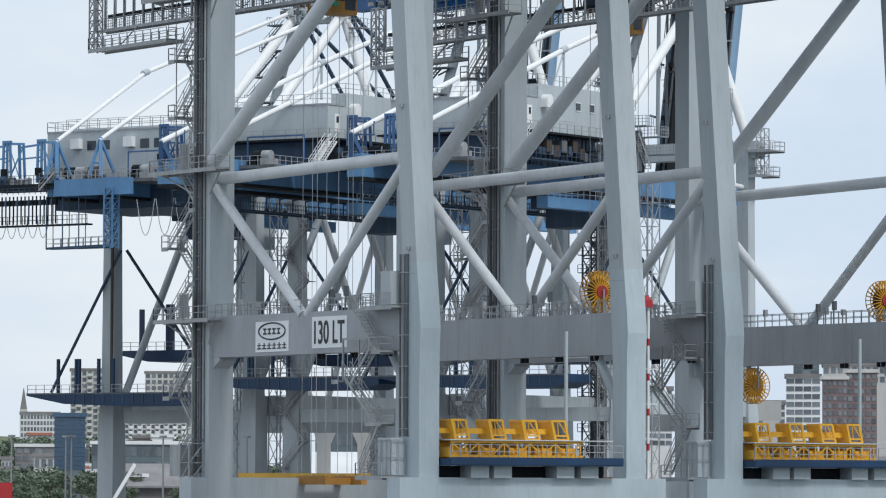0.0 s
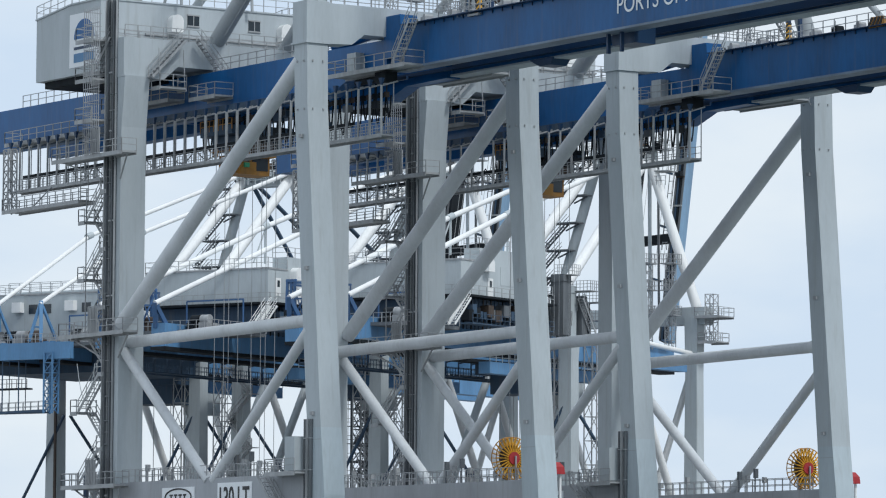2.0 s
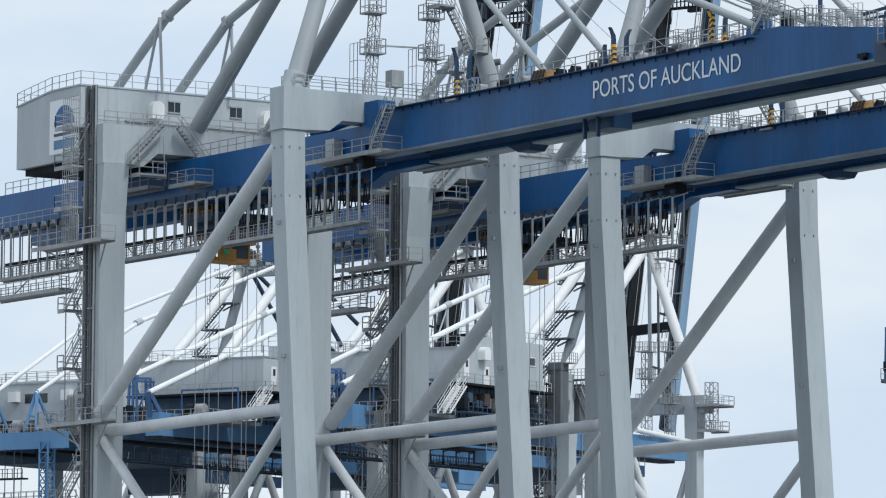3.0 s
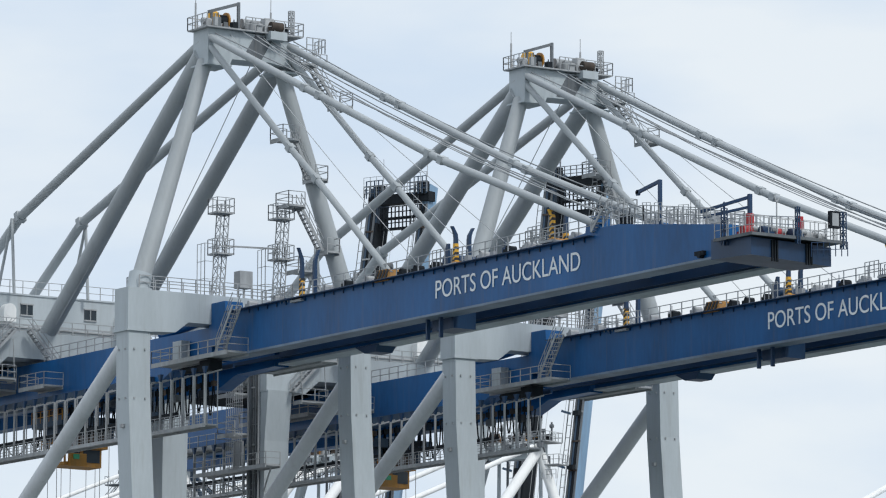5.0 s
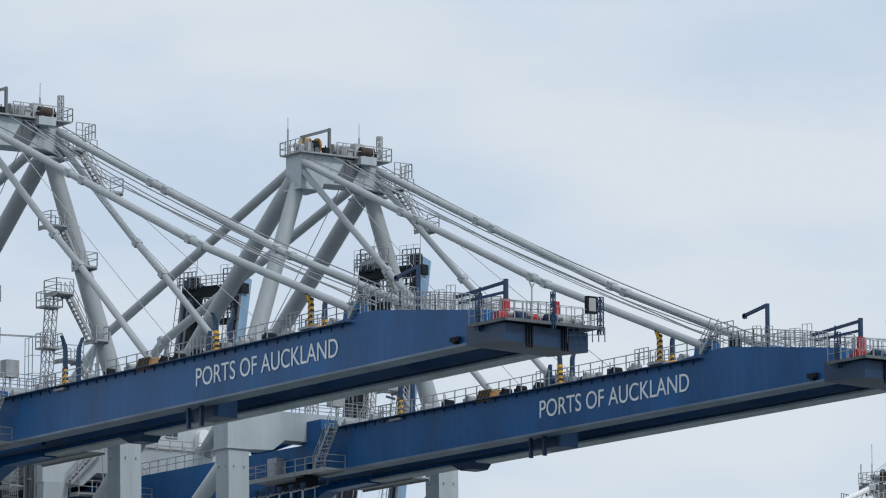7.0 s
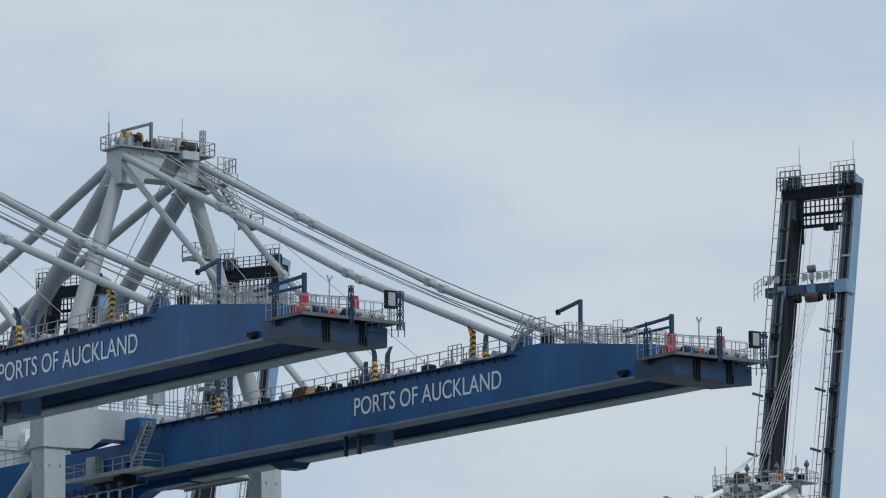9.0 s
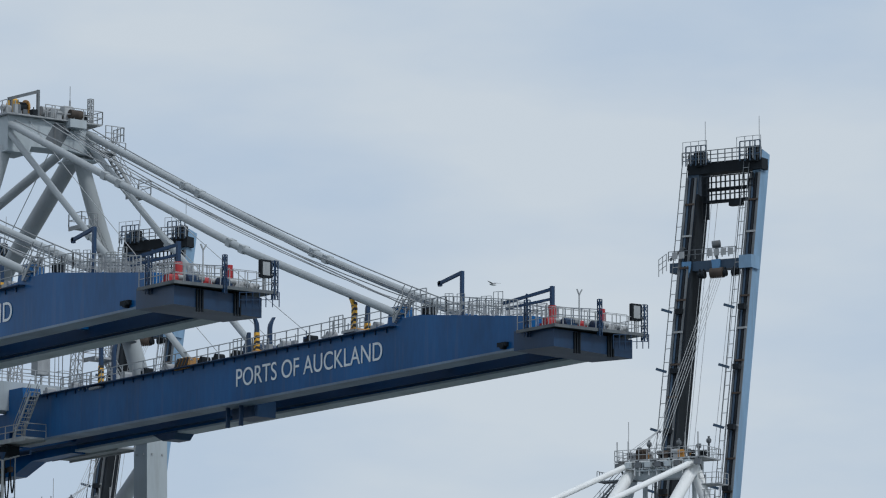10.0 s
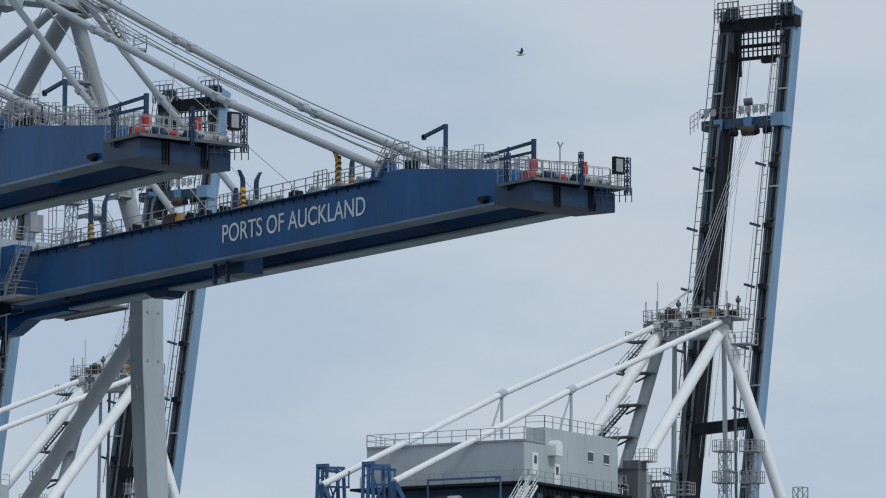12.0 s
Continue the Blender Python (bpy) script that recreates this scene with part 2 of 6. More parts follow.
def leg_x(z):
    """Waterside legs lean towards the land above the portal."""
    for (z0, x0), (z1, x1) in (((0, 3.4), (18, 3.4)), ((18, 3.4), (23, 2.95)), ((23, 2.95), (50, 0.45)), ((50, 0.45), (60, 0.2))):
        if z <= z1:
            return x0 + (x1 - x0) * (z - z0) / (z1 - z0)
    return 0.2


def rect(x, y, z, wx, wy):
    return [(x - wx / 2, y - wy / 2, z), (x + wx / 2, y - wy / 2, z), (x + wx / 2, y + wy / 2, z), (x - wx / 2, y + wy / 2, z)]


def platform(c, x0, x1, y0, y1, z, rails="nsew", name="platform", gate=False):
    """A steel landing with kick plate and railing; returns the part."""
    p = part(name, Geo().box(x0, x1, y0, y1, z - 0.16, z).beam((x0, y0, z - 0.14), (x1, y0, z - 0.14), 0.08, 0.36).beam((x0, y1, z - 0.14), (x1, y1, z - 0.14), 0.08, 0.36), DECK, c)
    g = Geo()
    if "s" in rails:
        g.rail([(x0, y0, z), (x1, y0, z)])
    if "n" in rails:
        g.rail([(x0, y1, z), (x1, y1, z)])
    if "w" in rails:
        g.rail([(x0, y0, z), (x0, y1, z)])
    if "e" in rails:
        g.rail([(x1, y0, z), (x1, y1, z)])
    part("railing", g, DECK, p)
    return p


def stair_tower(c, xa, xb, y, z0, z1, rise=3.4):
    """Zigzag flights with small landings between two heights."""
    n = round((z1 - z0) / rise)
    h = (z1 - z0) / n
    for i in range(n):
        a, b = (xa, xb) if i % 2 == 0 else (xb, xa)
        yy = y + (0.45 if i % 2 else -0.45)
        part("stair_flight", Geo().stair((a, yy, z0 + i * h), (b, yy, z0 + (i + 1) * h), 0.8), DECK, c)
        e = -0.7 if b == min(xa, xb) else 0.7
        platform(c, min(b, b + e * 1.6), max(b, b + e * 1.6), y - 1.0, y + 1.0, z0 + (i + 1) * h, "sn" + ("w" if e < 0 else "e"), "landing")


def cable_reel(c, x, y, z, r, hub=RED, name="cable_reel", hung=1):
    """Spoked cable drum that turns about the x axis."""
    reel = part(name, Geo().ring((x + 0.35, y, z), (1, 0, 0), r, 0.045).ring((x - 0.35, y, z), (1, 0, 0), r, 0.045), AMBER, c, "yellow spoked cable reel")
    part("hub", Geo().tube((x - 0.55, y, z), (x + 0.55, y, z), r * 0.3, 20), hub, reel)
    g = Geo()
    for i in range(26):
        a = 2 * math.pi * i / 26
        o = V((0, math.cos(a), math.sin(a)))
        for s in (-0.36, 0.36):
            g.beam(V((x + s, y, z)) + o * r * 0.3, V((x + s, y, z)) + o * r, 0.07, 0.16, (1, 0, 0))
    part("spokes", g, YELLOW, reel)
    part("cable_coil", Geo().tube((x - 0.22, y, z), (x + 0.22, y, z), r * 0.62, 22), RUST if hub is RED else AMBER, reel)
    part("stand", Geo().beam((x - 0.7, y, z - hung * (r + 0.3)), (x - 0.7, y, z + hung * 0.2), 0.3, 0.3).beam((x + 0.7, y, z - hung * (r + 0.3)), (x + 0.7, y, z + hung * 0.2), 0.12, 0.12), DECK, reel)
    return reel


def sag(a, b, n, drop):
    a, b = V(a), V(b)
    return [a.lerp(b, i / n) - V((0, 0, drop * 4 * (i / n) * (1 - i / n))) for i in range(n + 1)]


def stay(c, name, pts, r):
    """A hinged tension bar with link plates at its joints."""
    s = part(name, Geo().pipe(pts, r, 10), TUBE, c)
    for p, q in zip(pts, pts[1:]):
        d = (V(q) - V(p)).normalized()
        if q != pts[-1]:
            part("link", Geo().beam(V(q) - d * 0.34, V(q) + d * 0.3, r * 2.08, r * 2.08), TUBE, s)
    return s


def hanging_walk(c, x0, x1, y0, y1, z, ztop, step=1.75):
    """A cable-chain gallery hung on posts below the girder."""
    w = part("hanging_gallery", Geo().beam((x0, y0, z), (x1, y0, z), 0.14, 0.3).beam((x0, y1, z), (x1, y1, z), 0.14, 0.3).box(x0, x1, y0, y1, z + 0.02, z + 0.08), DECK, c)
    n = int((x1 - x0) / step)
    for i in range(n + 1):
        x = x0 + (x1 - x0) * i / n
        g = Geo().beam((x, y0, z), (x, y0, ztop), 0.15, 0.13).beam((x, y1, z), (x, y1, ztop), 0.07, 0.07)
        g.beam((x, y0, z + 0.05), (x, y1, z + 0.05), 0.1, 0.12).beam((x, y0, ztop - 0.3), (x, y0 + 1.6, ztop + 0.2), 0.1, 0.12)
        part("hanger", g, DECK, w)
        part("bracket", Geo().loft([rect(x, y0, ztop - 0.25, 0.14, 0.14), rect(x, y0, ztop + 0.35, 0.5, 0.3)]), BLUE_DARK, w)
    part("railing", Geo().rail([(x0, y0, z + 0.05), (x1, y0, z + 0.05)], 1.1, 0.8, 0.025).rail([(x0, y1, z + 0.05), (x1, y1, z + 0.05)], 1.1, 0.8, 0.025), DECK, w)
    part("cable_chain", Geo().box(x0 + 1, x1 - 6, y1 - 0.45, y1 - 0.1, z + 1.25, z + 1.6), SOOT, w)
    return w


def stays_and_ropes(c):
    for ya, ys in ((7.2, 6.7), (14.8, 14.5)):
        stay(c, "inner_stay", [(-0.3, ya, 79.9), (12.6, ya, 69.45), (16.6, ya, 66.4), (27.6, ys + 0.4, 57.5)], 0.28)
        stay(c, "outer_stay", [(-0.3, ya, 80.6), (14.8, ya, 74.0), (17.0, ya, 73.05), (33.6, ys, 66.05), (35.4, ys, 65.3), (55.0, ys + 0.4, 58.0)], 0.30)
    for k, y in enumerate((10.0, 11.4)):
        part("hoist_rope", Geo().pipe(sag((-0.5, y, 81.6 - 0.2 * k), (54, y, 58.6), 8, 0.9 + 0.5 * k), 0.045, 5), CABLE, c)
    for k, y in enumerate((9.0, 12.2, 13.4)):
        part("hoist_rope", Geo().pipe(sag((-0.5, y, 81.4), (29 + 4 * k, y, 58.0), 6, 0.3), 0.03, 5), CABLE, c)
    for y, za, zb, drop, r in ((7.5, 80.8, 58.4, 0.1, 0.055), (13.0, 80.6, 58.2, 0.9, 0.05), (13.4, 80.2, 58.0, 1.3, 0.045), (15.1, 80.9, 58.4, 1.0, 0.05)):
        part("trolley_rope", Geo().pipe(sag((0.2, y, za), (56.0, y, zb), 10, drop), r, 6), ROPE, c)
    part("hoist_rope", Geo().pipe(sag((-2, 8, 80.5), (-27, 8, 59.5), 5, 0.6), 0.04, 5), CABLE, c)
    part("hoist_rope", Geo().pipe(sag((-2, 13, 80.5), (-24, 13, 59.5), 5, 0.6), 0.04, 5), CABLE, c)


def rope_horn(c, x, y, z, h, side, banded):
    """A steel guide horn whose tip flares outwards, with slanted warning bands up to a share of its height."""
    def ring(k, grow=0.0):
        off = side * (0.0 if k < 0.75 else 0.36 * ((k - 0.75) / 0.25) ** 1.3)
        w = 0.32 - 0.06 * k + grow
        return rect(x, y + off, z + h * k, w, w * (1.0 if k < 0.85 else 0.75))
    horn = part("rope_guide_horn", Geo().loft([ring(k) for k in (0, 0.4, 0.7, 0.8, 0.9, 1.0)]), BLUE_DARK, c, "navy guide horn with flared tip")
    ks = [banded * i / 5 for i in range(6)]
    cuff = part("cuff", Geo().loft([ring(k, 0.03) for k in ks]), YELLOW, horn, "yellow and black striped cuff")
    step = 0.42
    n = int(h * banded / step)
    for i in range(n):
        k0 = (i + 0.25) * step / h
        a, b = ring(k0, 0.05), ring(k0 + 0.2 / h, 0.05)
        part("stripe", Geo().hexa([(p[0], p[1], p[2] + (0.22 if q % 3 else 0.0)) for ps in (a, b) for q, p in enumerate(ps)]), BLACK, cuff)
    return horn


def boom_top(c):
    """What stands on the boom: walkway rail, horn posts, stay brackets, lamps."""
    part("walkway", Geo().box(4, 55, 6.3, 6.9, 57.06, 57.12), BLUE_DARK, c)
    rail_pts = [(9, 6.9, 57.15), (56, 7.0, 57.4)]
    part("railing", Geo().rail(rail_pts, 1.1, 1.5).rail([(9, 14.2, 57.15), (56, 14.2, 57.4)], 1.1, 1.5), DECK, c)
    part("railing", Geo().rail([(57, 7.0, 57.6), (61, 7.0, 57.5), (69.5, 7.0, 56.2)], 1.1, 1.0).rail([(57, 14.2, 57.6), (61, 14.2, 57.5), (69.5, 14.2, 56.2)], 1.1, 1.0).rail([(57, 10, 57.6), (61, 10, 57.5), (69, 10, 56.3)], 1.1, 1.2), DECK, c)
    rnd = random.Random(31)
    for i in range(9):
        x = 56.6 + i * 1.45
        z = 57.6 - max(0, x - 58) * 0.125
        part("nose_railing", Geo().rail([(x, 6.95, z), (x + rnd.uniform(0.8, 1.5), 6.95, z - 0.1)], rnd.uniform(1.1, 1.7), 0.5, 0.022).rail([(x, 8.2, z), (x, 12.8, z)], 1.1, 1.2, 0.022), DECK, c)
    part("hinge_stair", Geo().stair((55.0, 7.0, 57.4), (56.4, 7.0, 58.9), 0.7).rail([(56.4, 7.0, 58.6), (58.6, 7.0, 58.6)], 0.9, 0.7), DECK, c)
    for y in (7.6, 13.6):
        part("stay_block", Geo().loft([rect(54.8, y, 57.0, 2.2, 1.2), rect(54.6, y, 58.6, 1.2, 1.2)]), BLUE, c)
    for x, z, h, banded in ((14.6, 56.9, 4.2, 0.42), (36.6, 57.2, 2.9, 0.55), (49.4, 57.4, 2.5, 0.95)):
        for y, side in ((7.15, -1), (8.35, 1)):
            rope_horn(c, x, y, z, h, side, banded if side < 0 else banded * 0.3)
        shelf = part("horn_shelf", Geo().box(x - 0.9, x + 0.7, 6.6, 8.9, z - 0.12, z + 0.06), DECK, c)
        for y in (6.75, 8.7):
            part("shelf_rail", Geo().rail([(x - 2.6, y, z), (x - 0.9, y, z)], 1.3, 0.55, 0.03), DECK, shelf)
        part("horn_base", Geo().loft([rect(x, 7.7, z, 0.6, 1.8), rect(x, 7.7, z + 0.24, 0.4, 1.5)]), AMBER, c, "yellow and black striped base")
    bracket = part("stay_bracket", Geo().loft([rect(26.9, 7.5, 57.0, 2.0, 1.6), rect(26.9, 7.5, 57.9, 1.5, 1.4)]), AMBER, c, "black and yellow striped stay bracket")
    for i in range(4):
        part("stripe", Geo().beam((26.0 + i * 0.48, 6.66, 57.1), (26.45 + i * 0.45, 6.74, 57.85), 0.05, 0.2), BLACK, bracket)
    for x in (6.5, 10.5, 18, 21, 24, 29, 31, 33.5, 40, 43.5, 46, 52):
        part("rope_roller", Geo().box(x - 0.35, x + 0.35, 7.0, 7.8, 57.0, 57.55).tube((x, 7.1, 57.6), (x, 7.9, 57.6), 0.22, 8), SOOT if int(x) % 2 else DECK, c)
    rnd = random.Random(11)
    for i in range(26):
        x, y = rnd.uniform(8, 68), rnd.choice((7.3, 8.0, 13.2, 13.9))
        h = rnd.uniform(0.3, 0.9)
        zb = 57.15 if x < 56 else 57.6 - (x - 58) * 0.125
        part("deck_fitting", Geo().box(x - rnd.uniform(0.1, 0.35), x + rnd.uniform(0.1, 0.35), y - 0.18, y + 0.18, zb, zb + h).tube((x, y, zb), (x, y, zb + h + 0.5), 0.04, 5), rnd.choice((DECK, SOOT, BLUE_DARK, DECK)), c)
    part("sheave_nest", Geo().box(31.0, 34.0, 9.4, 11.6, 57.2, 58.0).tube((31.8, 9.4, 58.3), (31.8, 11.4, 58.3), 0.45, 14).tube((33.4, 9.4, 58.1), (33.4, 11.4, 58.1), 0.4, 14).loft([rect(32.4, 9.0, 57.2, 1.0, 0.3), rect(32.8, 9.0, 59.4, 0.25, 0.2)]), BLUE_DARK, c)
    for i in range(34):
        x = 7 + i * 1.42
        part("stiffener", Geo().box(x - 0.04, x + 0.04, 6.82, 6.9, 56.75, 57.1), BLUE_DARK, c)
    g = Geo().beam((58.9, 10, 57.5), (58.9, 10, 61.0), 0.24, 0.24).beam((58.9, 10, 60.9), (56.0, 10, 60.4), 0.2, 0.24).beam((56.2, 10, 60.6), (56.2, 10, 60.2), 0.2, 0.3)
    part("davit", g, BLUE_DARK, c, "navy blue service davit")
    g = Geo().beam((70.4, 9.4, 55.5), (70.4, 9.4, 58.4), 0.26, 0.26).beam((70.4, 9.4, 58.2), (67.0, 7.6, 57.4), 0.16, 0.22).beam((70.4, 9.4, 57.5), (67.2, 7.7, 57.0), 0.14, 0.18).beam((68.6, 8.5, 58.0), (68.6, 8.5, 57.2), 0.1, 0.1)
    dv = part("davit", g, BLUE_DARK, c, "navy blue tip davit")
    part("davit_post", Geo().tube((70.4, 9.4, 55.2), (70.4, 9.4, 57.0), 0.3, 10), RED, dv)


def boom_tip(c):
    part("tip_box", Geo().loft([[(69.6, 6.6, 53.6), (69.6, 13.6, 53.4), (69.6, 13.6, 54.9), (69.6, 6.6, 55.0)], [(74.2, 6.6, 53.45), (74.2, 13.6, 53.15), (74.2, 13.6, 54.5), (74.2, 6.6, 54.7)]]), BLUE_DARK, c)
    for y in (8.6, 11.6):
        for dy in (-0.22, 0, 0.22):
            part("web_plate", Geo().box(74.2, 74.34, y + dy - 0.05, y + dy + 0.05, 53.1, 54.6), SOOT, c)
    p = part("tip_platform", Geo().box(70.4, 74.8, 6.2, 14.4, 54.8, 54.94).beam((74.8, 6.2, 54.84), (74.8, 14.4, 54.84), 0.06, 0.22).beam((70.4, 6.2, 54.84), (74.8, 6.2, 54.84), 0.06, 0.22), MESH, c)
    part("railing", Geo().rail([(70.4, 6.3, 54.95), (74.7, 6.3, 54.95), (74.7, 14.3, 54.95), (70.4, 14.3, 54.95)], 1.1, 0.7, 0.025), DECK, p)
    part("kick_rail", Geo().rail([(71.2, 6.9, 54.95), (73.6, 6.9, 54.95), (73.6, 13.6, 54.95)], 1.4, 0.9, 0.02), DECK, p)
    for x, y, r in ((74.7, 14.3, 0.3), (71.4, 6.4, 0.3), (74.8, 10.2, 0.22)):
        part("end_frame", Geo().lattice((x, y, 54.4), (x, y, 57.0), r, 4, 0.03), BLUE_DARK, p)
    lamp = part("floodlight", Geo().box(74.5, 74.8, 13.1, 13.95, 55.8, 57.0), SOOT, p)
    part("lamp_glass", Geo().box(74.805, 74.84, 13.24, 13.81, 55.95, 56.85), DECK, lamp)
    part("lamp_bracket", Geo().beam((74.6, 13.5, 54.9), (74.6, 13.5, 56.0), 0.08, 0.08), DECK, p)
    part("under_ladder", Geo().rail([(74.8, 11.4, 53.6), (74.8, 14.6, 53.9)], 1.0, 0.5, 0.025), BLUE_DARK, p)
    for x, y, m in ((72.6, 7.4, RED), (73.2, 8.6, BLUE_DARK), (72.8, 9.8, RED), (73.4, 11.0, BLUE_DARK), (72.9, 12.4, DECK), (72.6, 13.4, DECK)):
        w = part("winch", Geo().tube((x, y - 0.4, 55.4), (x, y + 0.4, 55.4), 0.32, 14).box(x - 0.5, x + 0.5, y - 0.45, y + 0.45, 54.95, 55.3), m, p)
        part("motor", Geo().tube((x + 0.1, y + 0.4, 55.5), (x + 0.1, y + 0.9, 55.5), 0.22, 10), DECK, w)
    part("buffer", Geo().tube((73.4, 11.5, 54.95), (73.4, 11.5, 56.6), 0.24, 12), RED, p, "red cylinder")
    part("anchor_hook", Geo().beam((74.0, 9.0, 55.4), (74.0, 9.0, 57.3), 0.07, 0.07).beam((74.0, 9.0, 57.3), (74.0, 8.8, 57.7), 0.08, 0.08).beam((74.0, 9.0, 57.3), (74.0, 9.25, 57.7), 0.08, 0.08), DECK, p)
    part("bumper", Geo().box(67.6, 68.6, 6.6, 6.95, 54.1, 54.4).tube((68.2, 6.5, 54.1), (68.2, 6.9, 54.1), 0.2, 10), SOOT, c)


def apex_top(c):
    part("apex_beam", Geo().loft([[(-2.3, y, za), (0.1, y, za), (0.1, y, zb), (-2.3, y, zb)] for y, za, zb in ((6.9, 78.3, 81.2), (9.0, 78.3, 81.2), (9.2, 78.8, 81.2), (12.8, 78.9, 81.1), (15.7, 78.5, 80.6))]), GREY, c)
    # slanted dark sheet paints a shadow onto the apex beam's face
    part("shadow_panel", Geo().hexa([(0.1, 10.2, 79.0), (0.16, 10.2, 79.0), (0.16, 12.0, 79.0), (0.1, 12.0, 79.0), (0.1, 11.4, 81.0), (0.16, 11.4, 81.0), (0.16, 13.2, 81.0), (0.1, 13.2, 81.0)]), MESH, c)
    for ya in (6.7, 13.4):
        part("flange", Geo().box(-2.5, 0.3, ya, ya + 2.4, 78.15, 78.3), GREY, c)
    p = part("apex_platform", Geo().box(-2.6, 0.6, 6.5, 15.8, 81.22, 81.34), DECK, c)
    part("railing", Geo().rail([(0.6, 6.5, 81.3), (-2.6, 6.5, 81.3), (-2.6, 15.8, 81.3), (0.6, 15.8, 81.3), (0.6, 10.2, 81.3)], 1.1, 0.9), DECK, p)
    rl = part("cable_reel", Geo().tube((-1.6, 8.2, 82.3), (-1.6, 9.6, 82.3), 0.5, 18), SOOT, p, "dark rope drum with yellow flange")
    part("drum_flange", Geo().tube((-1.6, 8.1, 82.3), (-1.6, 8.6, 82.3), 0.72, 20), YELLOW, rl)
    part("drum_flange", Geo().tube((-1.6, 9.5, 82.3), (-1.6, 9.65, 82.3), 0.72, 20), AMBER, rl)
    part("drum_stand", Geo().box(-2.0, -1.2, 8.4, 9.4, 81.3, 82.0), DECK, rl)
    part("gantry_hoist", Geo().beam((-0.6, 7.6, 81.3), (-0.6, 7.6, 82.8), 0.16, 0.16).beam((-0.6, 10.2, 81.3), (-0.6, 10.2, 83.8), 0.22, 0.22).beam((-0.6, 7.3, 82.7), (-0.6, 10.3, 83.7), 0.18, 0.26), MESH, p)
    for x, y, s in ((-0.6, 7.1, 0.4), (-0.8, 11.2, 0.6), (-0.6, 12.0, 0.45), (-1.6, 12.6, 0.7)):
        part("sheave_block", Geo().box(x - s, x + s, y - s * 0.6, y + s * 0.6, 81.3, 81.3 + s * 1.7).tube((x, y - s, 81.5 + s), (x, y + s, 81.5 + s), s * 0.7, 12), DECK, p)
    rnd = random.Random(8)
    for i in range(22):
        x, y, h = rnd.uniform(-2.3, 0.5), rnd.uniform(6.8, 15.6), rnd.uniform(0.4, 1.5)
        s = rnd.uniform(0.08, 0.28)
        part("deck_fitting", Geo().box(x - s, x + s, y - s, y + s, 81.34, 81.34 + h * 0.7).tube((x, y, 81.34), (x, y, 81.34 + h), 0.05, 5), rnd.choice((DECK, SOOT, DECK, RUST, MESH)), p)
    part("winch_box", Geo().box(0.0, 1.0, 12.4, 14.0, 80.7, 81.4), GREY, p)
    part("winch_drum", Geo().tube((0.4, 12.7, 81.9), (0.4, 13.8, 81.9), 0.4, 14), RUST, p)
    part("winch_hood", Geo().loft([rect(-0.6, 13.0, 81.3, 1.2, 1.3), rect(-0.6, 13.0, 82.7, 0.7, 0.8)]), DECK, p)
    for y, h in ((6.9, 84.6), (14.2, 84.8)):
        part("lightning_rod", Geo().tube((-2.0, y, 81.3), (-2.0, y, 83.6), 0.09, 6).tube((-2.0, y, 83.6), (-2.0, y, h), 0.035, 5), DECK, p)
    part("lamp_mast", Geo().lattice((-0.5, 15.3, 81.2), (-0.5, 15.3, 83.6), 0.35, 4, 0.035), DECK, p)
    part("ladder_cage", Geo().rail([(0.2, 16.4, 80.2), (0.2, 18.2, 80.2), (-1.4, 18.2, 80.2)], 1.2, 0.6).rail([(0.2, 16.4, 79.0), (0.2, 18.4, 79.0)], 1.1, 0.6), DECK, p)
    # stair down the far apex leg
    for i, (ya, za, yb, zb) in enumerate(((16.6, 79.0, 19.0, 75.8), (15.0, 72.5, 16.6, 69.4), (15.6, 67.0, 17.8, 63.4), (16.6, 61.6, 18.6, 58.8))):
        part("stair_flight", Geo().stair((0.4, ya, za), (0.4, yb, zb), 0.8, (1, 0, 0)), DECK, c)
        platform(c, -0.6, 1.4, ya - 1.6, ya, za, "swe", "landing")
        platform(c, -0.6, 1.4, yb, yb + 1.2, zb, "new", "landing")


